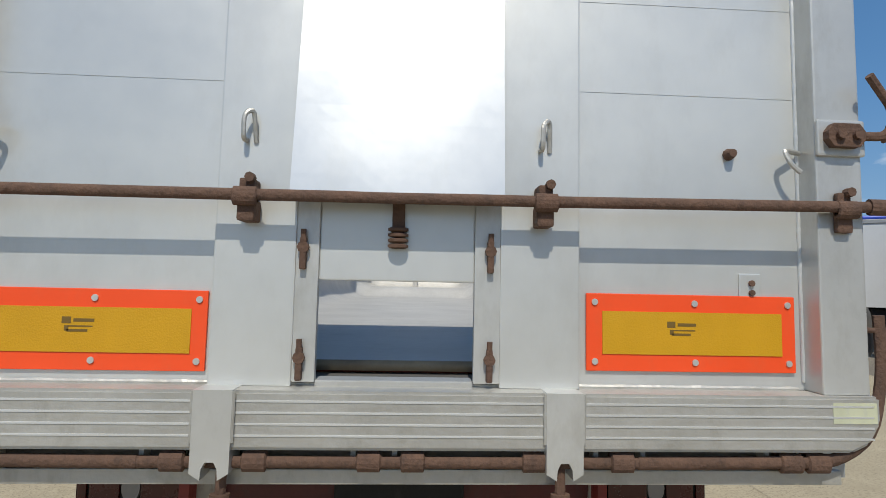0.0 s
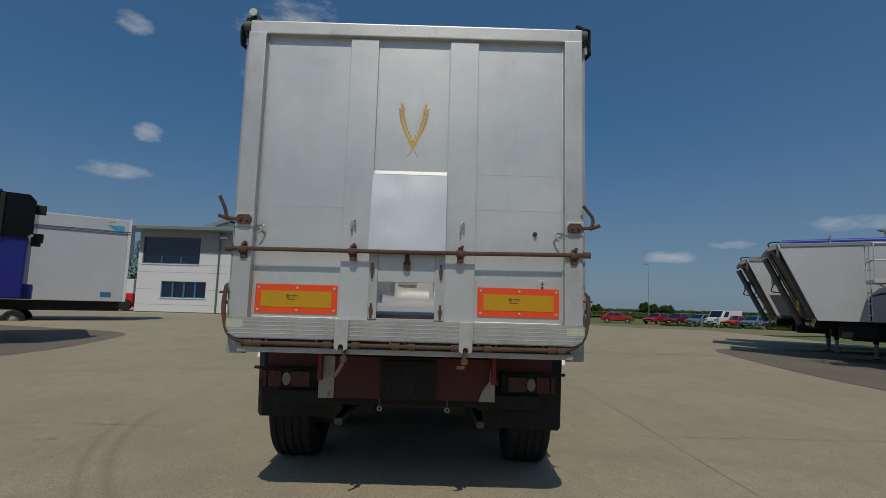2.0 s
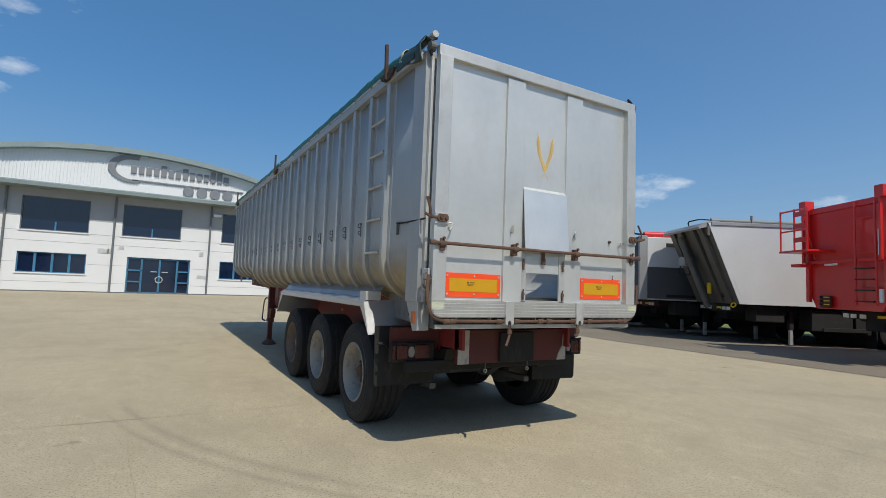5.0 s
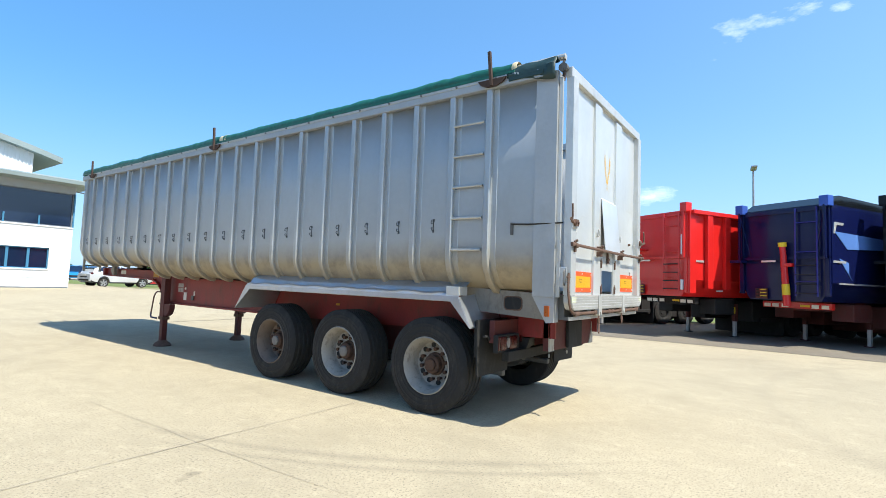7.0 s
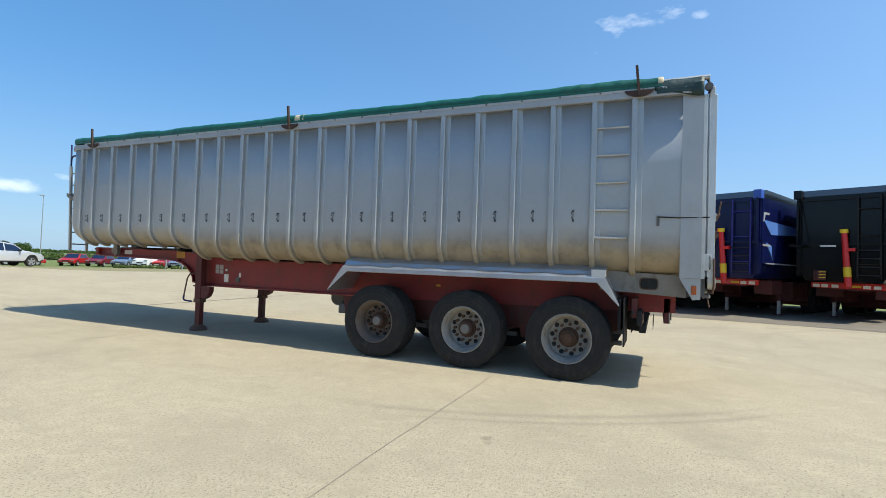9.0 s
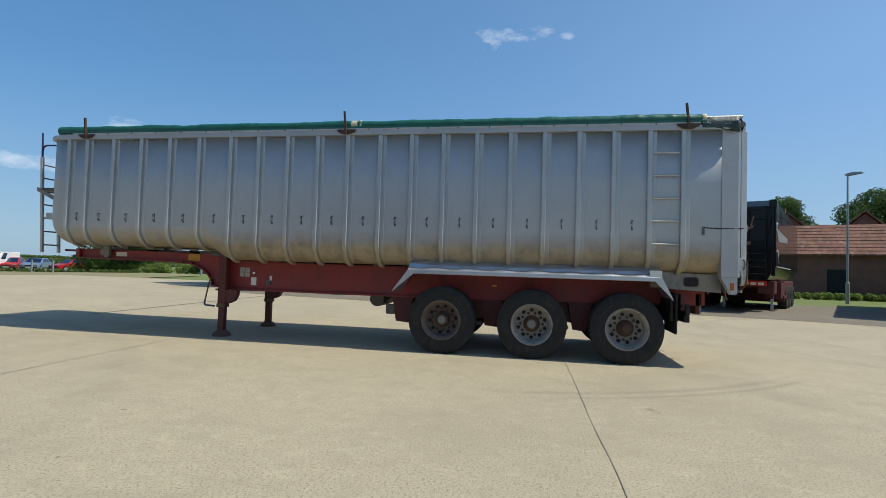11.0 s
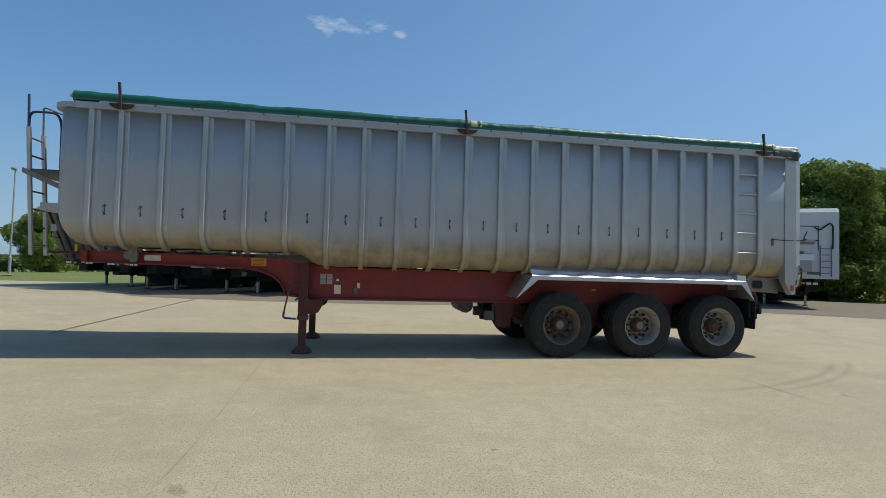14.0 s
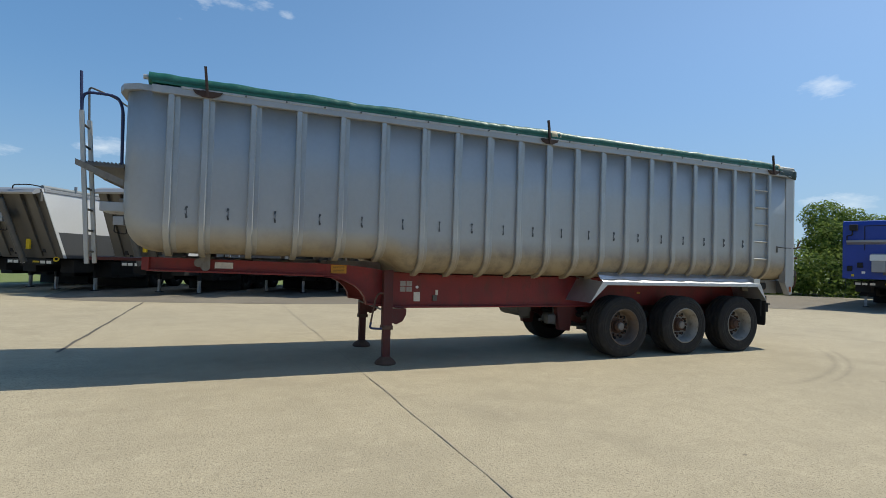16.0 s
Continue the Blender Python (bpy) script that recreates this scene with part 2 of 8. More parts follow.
M_RUST = mat("rusty_steel", (0.115, 0.065, 0.044), 0.8, 0.1, (0.055, 0.034, 0.026), 0.8, 18.0, 0.3, 90.0, 0.3)
M_RUST_DARK = mat("dark_rust", (0.055, 0.032, 0.024), 0.8, 0.1, (0.03, 0.02, 0.017), 0.6, 14.0, 0.4, 80.0, 0.3)
M_RED = mat("red_oxide_paint", (0.20, 0.020, 0.018), 0.5, 0.0, (0.075, 0.03, 0.02), 0.75, 2.5, 0.15, 30.0, 0.2)
M_DARKRED = mat("dirty_red_paint", (0.085, 0.015, 0.013), 0.6, 0.0, (0.05, 0.035, 0.03), 0.7, 4.0, 0.15, 40.0, 0.2)
M_ORANGE = mat("fluorescent_red", (0.84, 0.075, 0.011), 0.5, 0.0, (0.7, 0.12, 0.04), 0.3, 8.0, 0.0, 1, 0.04)
M_AMBER = mat("reflective_amber", (0.55, 0.29, 0.004), 0.45, 0.0, (0.45, 0.24, 0.01), 0.25, 12.0, 0.15, 220.0, 0.05)
M_SCREW = mat("zinc_screw", (0.7, 0.69, 0.66), 0.4, 0.7)
M_INK = mat("dark_ink", (0.15, 0.09, 0.015), 0.6)
M_TYRE = mat("tyre_rubber", (0.017, 0.016, 0.015), 0.85, 0.0, (0.055, 0.049, 0.041), 0.55, 5.0, 0.25, 70.0, 0.25)
M_RIM = mat("grey_steel_rim", (0.30, 0.28, 0.245), 0.6, 0.2, (0.09, 0.055, 0.036), 0.9, 7.0, 0.15, 60.0, 0.15)
M_RIM_RUSTY = mat("rusty_steel_rim", (0.15, 0.115, 0.09), 0.7, 0.15, (0.085, 0.045, 0.028), 0.85, 6.0, 0.2, 60.0, 0.2)
M_HUB = mat("rusty_hub", (0.085, 0.045, 0.028), 0.8, 0.1, (0.04, 0.028, 0.02), 0.7, 20.0, 0.4, 100.0, 0.25)
M_CAP = mat("grey_hub_cap", (0.19, 0.175, 0.16), 0.6, 0.2, (0.12, 0.08, 0.06), 0.5, 20.0)
M_BLACK = mat("black_rubber", (0.010, 0.010, 0.010), 0.75, 0.0, (0.04, 0.038, 0.035), 0.5, 6.0, 0.15, 50.0, 0.2)
M_TARP = mat("green_sheet", (0.008, 0.10, 0.070), 0.40, 0.0, (0.012, 0.05, 0.04), 0.6, 4.0, 0.7, 11.0, 0.2)
M_TARP_DARK = mat("dark_green_sheet", (0.010, 0.034, 0.034), 0.5, 0.0, (0.02, 0.03, 0.03), 0.5, 6.0, 0.4, 18.0, 0.2)
M_BEIGE = mat("beige_tape", (0.62, 0.52, 0.33), 0.6)
M_WHITE = mat("white_sticker", (0.66, 0.62, 0.56), 0.55, 0.0, (0.35, 0.30, 0.24), 0.5, 14.0)
M_PLATE_GREY = mat("weathered_grey_plate", (0.36, 0.33, 0.30), 0.6, 0.1, (0.20, 0.13, 0.10), 0.7, 14.0)
M_OCHRE = mat("ochre_plate", (0.52, 0.24, 0.02), 0.5, 0.0, (0.40, 0.18, 0.03), 0.4, 14.0)
M_LENS_RED = mat("red_lamp_lens", (0.055, 0.004, 0.004), 0.2, 0.0, None, 0, 8.0)
M_LENS_AMBER = mat("amber_lamp_lens", (0.35, 0.075, 0.005), 0.25)
M_LENS_CLEAR = mat("clear_lamp_lens", (0.24, 0.225, 0.21), 0.25)
M_WHEAT = mat("wheat_yellow_vinyl", (0.66, 0.40, 0.045), 0.5)
M_PALE = mat("faded_yellow_tape", (0.50, 0.51, 0.36), 0.6, 0.0, (0.42, 0.43, 0.40), 0.8, 22.0)
M_PLATE = mat("flaked_white_paint", (0.40, 0.37, 0.32), 0.6, 0.0, (0.10, 0.03, 0.02), 0.95, 5.0)
M_NAVY = mat("dark_blue_handle", (0.015, 0.025, 0.09), 0.5)
# surroundings
M_WALL = mat("white_cladding", (0.70, 0.70, 0.70), 0.55, 0.0, (0.66, 0.66, 0.64), 0.3, 0.4, 0.0, 1, 0.04)
M_WALL_GREY = mat("grey_cladding", (0.32, 0.335, 0.35), 0.55, 0.0, (0.42, 0.42, 0.42), 0.3, 0.4, 0.0, 1, 0.05)
M_ROOF = mat("grey_green_roof_edge", (0.24, 0.29, 0.29), 0.5, 0.2, (0.3, 0.33, 0.33), 0.3, 0.6)
M_FRAME = mat("blue_window_frame", (0.045, 0.17, 0.29), 0.4)
M_GLASS = mat("dark_window_glass", (0.006, 0.014, 0.040), 0.04, 0.0, None, 0, 0.6, 0.0, 1, 0.1, specular=0.8)
M_SIGN = mat("grey_sign_metal", (0.22, 0.225, 0.235), 0.45, 0.3)
M_PIPE = mat("grey_downpipe", (0.13, 0.145, 0.16), 0.5)
M_KERB = mat("concrete_kerb", (0.42, 0.39, 0.34), 0.9, 0.0, (0.3, 0.27, 0.23), 0.4, 3.0, 0.3, 40.0)
M_TRUNK = mat("bark", (0.085, 0.06, 0.04), 0.95, 0.0, (0.05, 0.04, 0.03), 0.6, 5.0, 0.8, 25.0, 0.3)
M_BRICK = mat("old_brick", (0.20, 0.095, 0.07), 0.9, 0.0, (0.11, 0.085, 0.07), 0.8, 1.5, 0.3, 12.0, 0.25)
M_TILE = mat("clay_tile", (0.19, 0.085, 0.055), 0.9, 0.0, (0.36, 0.27, 0.20), 0.9, 1.3, 0.6, 6.0, 0.45)
M_POLE = mat("galvanised_pole", (0.32, 0.33, 0.33), 0.5, 0.4)


def leaf_mat(name, colour, tint):
    m = bpy.data.materials.new(name)
    m.use_nodes = True
    nt = m.node_tree
    b = nt.nodes["Principled BSDF"]
    b.inputs["Roughness"].default_value = 0.7
    b.inputs["Specular IOR Level"].default_value = 0.15
    g = nt.nodes.new("ShaderNodeNewGeometry")
    mx = nt.nodes.new("ShaderNodeMix"); mx.data_type = "RGBA"
    nt.links.new(g.outputs["Random Per Island"], mx.inputs["Factor"])
    mx.inputs["A"].default_value, mx.inputs["B"].default_value = (*colour, 1), (*tint, 1)
    nt.links.new(mx.outputs["Result"], b.inputs["Base Color"])
    thin = nt.nodes.new("ShaderNodeBsdfTranslucent")
    nt.links.new(mx.outputs["Result"], thin.inputs["Color"])
    both = nt.nodes.new("ShaderNodeMixShader")
    both.inputs[0].default_value = 0.5
    nt.links.new(b.outputs[0], both.inputs[1])
    nt.links.new(thin.outputs[0], both.inputs[2])
    nt.links.new(both.outputs[0], nt.nodes["Material Output"].inputs["Surface"])
    return m


M_LEAF = leaf_mat("leaf_green", (0.11, 0.175, 0.036), (0.27, 0.34, 0.085))
M_LEAF_DARK = leaf_mat("leaf_dark_green", (0.045, 0.085, 0.024), (0.105, 0.16, 0.045))
M_HEDGE = leaf_mat("hedge_green", (0.075, 0.130, 0.035), (0.16, 0.21, 0.07))


def ground_mat(name, base, second, fine, speck, bump=0.3, joints=False, arcs=False, scale=0.25):
    m = bpy.data.materials.new(name)
    m.use_nodes = True
    nt = m.node_tree
    b = nt.nodes["Principled BSDF"]
    b.inputs["Roughness"].default_value = 0.9
    b.inputs["Specular IOR Level"].default_value = 0.25
    tc = nt.nodes.new("ShaderNodeTexCoord")

    def noise_node(s, detail=4.0, rough=0.55, stretch=None):
        n = nt.nodes.new("ShaderNodeTexNoise")
        n.inputs["Scale"].default_value, n.inputs["Detail"].default_value, n.inputs["Roughness"].default_value = s, detail, rough
        if stretch:
            mp = nt.nodes.new("ShaderNodeMapping")
            mp.inputs["Scale"].default_value, mp.inputs["Rotation"].default_value = stretch, (0, 0, 0.9)
            nt.links.new(tc.outputs["Object"], mp.inputs["Vector"])
            nt.links.new(mp.outputs[0], n.inputs["Vector"])
        else:
            nt.links.new(tc.outputs["Object"], n.inputs["Vector"])
        return n

    def blend(a, colour, fac, lo, hi, amount):
        k = nt.nodes.new("ShaderNodeMapRange")
        k.inputs["From Min"].default_value, k.inputs["From Max"].default_value, k.inputs["To Max"].default_value = lo, hi, amount
        nt.links.new(fac, k.inputs["Value"])
        mx = nt.nodes.new("ShaderNodeMix"); mx.data_type = "RGBA"
        nt.links.new(k.outputs[0], mx.inputs["Factor"])
        if isinstance(a, tuple):
            mx.inputs["A"].default_value = (*a, 1)
        else:
            nt.links.new(a, mx.inputs["A"])
        mx.inputs["B"].default_value = (*colour, 1)
        return mx.outputs["Result"]

    out = blend(base, second, noise_node(scale, 6.0, 0.6).outputs["Fac"], 0.42, 0.68, 0.8)
    out = blend(out, fine, noise_node(scale * 9, 6.0, 0.65, (1.0, 0.35, 1.0)).outputs["Fac"], 0.50, 0.75, 0.45)
    grains = noise_node(52.0, 3.0, 0.75)
    out = blend(out, speck, grains.outputs["Fac"], 0.52, 0.64, 0.85)
    out = blend(out, tuple(min(1, c * 1.35) for c in base), noise_node(45.0, 3.0, 0.7).outputs["Fac"], 0.58, 0.72, 0.4)
    if arcs:  # blotches a hand to a foot wide, then broad dull patches and small oil spots
        out = blend(out, tuple(c * 0.80 for c in base), noise_node(5.0, 5.0, 0.7).outputs["Fac"], 0.48, 0.66, 0.55)
        out = blend(out, tuple(min(1, c * 1.16) for c in base), noise_node(7.5, 5.0, 0.7, (1.0, 0.6, 1.0)).outputs["Fac"], 0.54, 0.70, 0.45)
        out = blend(out, tuple(c * 0.62 for c in base), noise_node(22.0, 3.0, 0.6).outputs["Fac"], 0.60, 0.72, 0.5)
    if arcs:  # stains: broad dull patches, small oil spots
        out = blend(out, tuple(c * 0.72 for c in base), noise_node(0.9, 7.0, 0.68).outputs["Fac"], 0.50, 0.70, 0.6)
        out = blend(out, (0.10, 0.085, 0.065), noise_node(2.3, 2.0, 0.4).outputs["Fac"], 0.75, 0.79, 0.35)
        out = blend(out, (0.12, 0.10, 0.08), noise_node(9.0, 2.0, 0.4).outputs["Fac"], 0.77, 0.80, 0.6)
    if arcs:  # tyre tracks: sweeps worn by turning wheels; centre x, centre y, radius, width
        wob = noise_node(0.7, 3.0)
        for cx, cy, rad, wid, amt, xlim, ylim in ((3.0, 4.4, 6.42, 0.10, 0.34, -1.9, 3.0), (3.0, 4.4, 6.62, 0.07, 0.30, -1.9, 2.6), (-2.0, -12.5, 9.6, 0.3, 0.12, 40, 40), (6.5, -11.0, 9.0, 0.25, 0.10, 40, 40),
                                      (3.5, -7.5, 6.4, 0.2, 0.12, 40, 40), (1.6, -5.0, 6.9, 0.3, 0.12, 40, 40), (-9.0, 15.0, 9.0, 0.3, 0.10, 40, 40)):
            sub = nt.nodes.new("ShaderNodeVectorMath"); sub.operation = "DISTANCE"
            mp = nt.nodes.new("ShaderNodeMapping")
            mp.inputs["Scale"].default_value = (1, 1, 0)
            nt.links.new(tc.outputs["Object"], mp.inputs["Vector"])
            nt.links.new(mp.outputs[0], sub.inputs[0])
            sub.inputs[1].default_value = (cx, cy, 0)
            off = nt.nodes.new("ShaderNodeMath"); off.operation = "SUBTRACT"
            nt.links.new(sub.outputs["Value"], off.inputs[0]); off.inputs[1].default_value = rad
            ab = nt.nodes.new("ShaderNodeMath"); ab.operation = "ABSOLUTE"
            nt.links.new(off.outputs[0], ab.inputs[0])
            broken = nt.nodes.new("ShaderNodeMath"); broken.operation = "MULTIPLY_ADD"
            nt.links.new(wob.outputs["Fac"], broken.inputs[0]); broken.inputs[1].default_value = wid * 1.6
            nt.links.new(ab.outputs[0], broken.inputs[2])
            if xlim < 30:  # the track fades out past these lines
                for sock, lim in (("X", xlim), ("Y", ylim)):
                    sx = nt.nodes.new("ShaderNodeSeparateXYZ")
                    nt.links.new(tc.outputs["Object"], sx.inputs[0])
                    past = nt.nodes.new("ShaderNodeMath"); past.operation = "SUBTRACT"
                    nt.links.new(sx.outputs[sock], past.inputs[0]); past.inputs[1].default_value = lim
                    clip = nt.nodes.new("ShaderNodeMath"); clip.operation = "MAXIMUM"
                    nt.links.new(past.outputs[0], clip.inputs[0]); clip.inputs[1].default_value = 0.0
                    more = nt.nodes.new("ShaderNodeMath"); more.operation = "MULTIPLY_ADD"
                    nt.links.new(clip.outputs[0], more.inputs[0]); more.inputs[1].default_value = 0.12
                    nt.links.new(broken.outputs[0], more.inputs[2])
                    broken = more
            out = blend(out, (0.14, 0.125, 0.10), broken.outputs[0], wid * 1.75, wid * 0.7, amt)
    nt.links.new(out, b.inputs["Base Color"])
    bp = nt.nodes.new("ShaderNodeBump")
    bp.inputs["Strength"].default_value, bp.inputs["Distance"].default_value = bump, 0.01
    nt.links.new(grains.outputs["Fac"], bp.inputs["Height"])
    nt.links.new(bp.outputs[0], b.inputs["Normal"])
    return m


M_CONCRETE = ground_mat("yard_concrete", (0.435, 0.370, 0.256), (0.365, 0.311, 0.218), (0.30, 0.256, 0.18), (0.185, 0.155, 0.11), 0.7, arcs=True)
M_ASPHALT = ground_mat("worn_asphalt", (0.17, 0.147, 0.115), (0.215, 0.187, 0.145), (0.125, 0.108, 0.085), (0.29, 0.25, 0.195), 1.0, scale=0.5)
M_GRASS = ground_mat("rough_grass", (0.125, 0.165, 0.048), (0.175, 0.195, 0.065), (0.095, 0.135, 0.036), (0.20, 0.21, 0.085), 0.9, scale=0.12)
M_VERGE = ground_mat("dry_verge", (0.25, 0.22, 0.12), (0.17, 0.18, 0.07), (0.32, 0.275, 0.17), (0.20, 0.185, 0.09), 0.9, scale=0.22)
M_CROP = ground_mat("green_crop", (0.125, 0.185, 0.07), (0.145, 0.20, 0.075), (0.105, 0.16, 0.06), (0.15, 0.20, 0.08), 0.5, scale=0.01)
M_JOINT_DARK = mat("dark_joint_filler", (0.11, 0.095, 0.075), 0.9, 0.0, (0.05, 0.045, 0.04), 0.6, 4.0)
M_JOINT = mat("joint_filler", (0.31, 0.265, 0.20), 0.9, 0.0, (0.14, 0.06, 0.05), 0.5, 4.0)

# mesh helpers
def thing(name, label, category, group="", kind="", at=None):
    ob = new(name)
    ob.empty_display_size = 0.2
    if at is not None:
        ob.matrix_world = at
    return tagged(ob, label, category, group, kind)


LAY = {"ty": 0.0, "sy": 1.0, "tz": 0.0, "sz": 1.0}    # where the pieces made next are laid along y and z


def lay(ty=0.0, sy=1.0, tz=0.0, sz=1.0):
    LAY.update(ty=ty, sy=sy, tz=tz, sz=sz)


def part(name, bm, material, parent, label="", smooth=False):
    me = bpy.data.meshes.new(name)
    for v in bm.verts:
        v.co.y, v.co.z = LAY["ty"] + LAY["sy"] * v.co.y, LAY["tz"] + LAY["sz"] * v.co.z
    bmesh.ops.recalc_face_normals(bm, faces=bm.faces)
    bm.to_mesh(me)
    bm.free()
    me.materials.append(material)
    if smooth:
        me.polygons.foreach_set("use_smooth", [True] * len(me.polygons))
        me.set_sharp_from_angle(angle=radians(35))
    return shared(name, me, parent, label)


def shared(name, me, parent, label="", at=None):
    ob = new(name, me)
    ob.parent = parent
    if at is not None:
        ob.matrix_basis = at
    return tagged(ob, label)


def bm_box(x0, x1, y0, y1, z0, z1, bevel=0.0, bm=None):
    bm = bm or bmesh.new()
    made = bmesh.ops.create_cube(bm, size=1.0, matrix=Matrix.LocRotScale(((x0 + x1) / 2, (y0 + y1) / 2, (z0 + z1) / 2), None, (abs(x1 - x0), abs(y1 - y0), abs(z1 - z0))))
    if bevel:
        vs = set(made["verts"])
        bmesh.ops.bevel(bm, geom=[e for e in bm.edges if e.verts[0] in vs and e.verts[1] in vs], offset=bevel, segments=2, affect="EDGES", profile=0.6)
    return bm


def bm_cyl(r, depth, m, r2=None, seg=20, bm=None):
    bm = bm or bmesh.new()
    bmesh.ops.create_cone(bm, cap_ends=True, segments=seg, radius1=r, radius2=r if r2 is None else r2, depth=depth, matrix=m)
    return bm


def bm_prism(outline, axis, a, b, bm=None):
    """Extrudes a closed outline of 2D points along 'x', 'y' or 'z' from a to b."""
    bm = bm or bmesh.new()

    def at(p, v):
        return {"x": (v, p[0], p[1]), "y": (p[0], v, p[1]), "z": (p[0], p[1], v)}[axis]
    r0 = [bm.verts.new(at(p, a)) for p in outline]
    r1 = [bm.verts.new(at(p, b)) for p in outline]
    n = len(outline)
    for i in range(n):
        bm.faces.new((r0[i], r0[(i + 1) % n], r1[(i + 1) % n], r1[i]))
    bm.faces.new(r0[::-1])
    bm.faces.new(r1)
    return bm


def bm_tube(points, r, seg=10, bm=None, caps=True):
    """A round bar along a line of points; r may be a list, one radius a point."""
    bm = bm or bmesh.new()
    pts = [Vector(p) for p in points]
    rings = []
    normal = None
    for i, p in enumerate(pts):
        d = (pts[min(i + 1, len(pts) - 1)] - pts[max(i - 1, 0)]).normalized()
        if normal is None:
            normal = d.orthogonal().normalized()
        normal = (normal - d * normal.dot(d)).normalized()
        side = d.cross(normal)
        rad = r[i] if isinstance(r, (list, tuple)) else r
        rings.append([bm.verts.new(p + (normal * math.cos(2 * math.pi * k / seg) + side * math.sin(2 * math.pi * k / seg)) * rad) for k in range(seg)])
    for a, b in zip(rings, rings[1:]):
        for k in range(seg):
            bm.faces.new((a[k], a[(k + 1) % seg], b[(k + 1) % seg], b[k]))
    if caps:
        bm.faces.new(rings[0][::-1])
        bm.faces.new(rings[-1])
    return bm


def bm_lathe(outline, m, seg=36, bm=None):
    """Turns an outline of (radius, along) about its axis, which m lays along its own z."""
    bm = bm or bmesh.new()
    rings = []
    for r, z in outline:
        rings.append([bm.verts.new(m @ Vector((r * math.cos(2 * math.pi * k / seg), r * math.sin(2 * math.pi * k / seg), z))) for k in range(seg)])
    for a, b in zip(rings, rings[1:]):
        for k in range(seg):
            bm.faces.new((a[k], a[(k + 1) % seg], b[(k + 1) % seg], b[k]))
    return bm


def bend(*corners, r=0.04, steps=4):
    """A line of points with its corners rounded."""
    pts = [Vector(c) for c in corners]
    out = [pts[0]]
    for a, b, c in zip(pts, pts[1:], pts[2:]):
        k0 = b + (a - b).normalized() * min(r, (a - b).length * 0.45)
        k1 = b + (c - b).normalized() * min(r, (c - b).length * 0.45)
        for i in range(steps + 1):
            t = i / steps
            out.append(k0 * (1 - t) ** 2 + b * 2 * t * (1 - t) + k1 * t * t)
    out.append(pts[-1])
    return out


def smoothstep(t):
    t = min(max(t, 0.0), 1.0)
    return t * t * (3 - 2 * t)


def yard_z(x, y):
    """The height of the yard's own facets, which span a 4 m lattice."""
    x0, y0 = math.floor(x / 4) * 4, math.floor(y / 4) * 4
    u, v = (x - x0) / 4, (y - y0) / 4
    low = ground_z(x0, y0) * (1 - u) + ground_z(x0 + 4, y0) * u
    return low * (1 - v) + (ground_z(x0, y0 + 4) * (1 - u) + ground_z(x0 + 4, y0 + 4) * u) * v


def dip(x, y):
    """The grass falls away a little towards the parked cars."""
    return -0.42 * smoothstep((0.45 * x + 0.89 * y - 45) / 21) * smoothstep((x - 5) / 12)


def ground_z(x, y):
    """The yard rises gently towards the offices."""
    return dip(x, y) + 0.35 * smoothstep((y - 13 + 0.5 * max(0.0, -x - 4)) / 11) * smoothstep((15 - x) / 8)

# ground
def sheet(name, x0, x1, y0, y1, step, lift, material, label, category, inside=None):
    nx, ny = max(1, round((x1 - x0) / step)), max(1, round((y1 - y0) / step))
    xs = [x0 + (x1 - x0) * i / nx for i in range(nx + 1)]
    ys = [y0 + (y1 - y0) * j / ny for j in range(ny + 1)]
    verts = [(x, y, lift + dip(x, y)) for y in ys for x in xs]
    faces = []
    for j in range(ny):
        for i in range(nx):
            if inside is None or inside((xs[i] + xs[i + 1]) / 2, (ys[j] + ys[j + 1]) / 2):
                k = j * (nx + 1) + i
                faces.append((k, k + 1, k + nx + 2, k + nx + 1))
    me = bpy.data.meshes.new(name)
    me.from_pydata(verts, [], faces)
    me.materials.append(material)
    me.polygons.foreach_set("use_smooth", [True] * len(me.polygons))
    return tagged(new(name, me), label, category, kind="structure")


def skin(name, outline, lift, material, label, category, depth=0.0):
    """A flat patch that follows the ground, cut to an outline."""
    bm = bmesh.new()
    bm.faces.new([bm.verts.new((x, y, 0)) for x, y in outline])
    for k in range(1, 40):
        for nor, base in (((1, 0, 0), -60 + 4 * k), ((0, 1, 0), -60 + 4 * k)):
            bmesh.ops.bisect_plane(bm, geom=bm.verts[:] + bm.edges[:] + bm.faces[:], plane_co=(base, base, 0), plane_no=nor)
    for v in bm.verts:
        v.co.z = ground_z(v.co.x, v.co.y) + lift
    ob = part(name, bm, material, None, label)
    ob["category"], ob["kind"] = category, "structure"
    return ob


sheet("ground", -900, 900, -900, 900, 7.5, -0.05, M_GRASS, "rough green grass land that runs to the flat horizon", "ground")
YARD = [(-58, -58), (14, -58), (11, -30), (13.5, -24), (19.0, -15.0), (20.0, -8.0), (21.0, 30.0), (21.0, 35.3), (14.0, 36.2), (12.4, 40.0), (11.5, 50.0), (-58, 50)]
skin("yard", YARD, 0.0, M_CONCRETE, "pale worn concrete yard with faint tyre sweeps", "yard")


def rounded_edge(points, r):
    return [(p.x, p.y) for p in bend(*[(x, y, 0) for x, y in points], r=r, steps=6)]


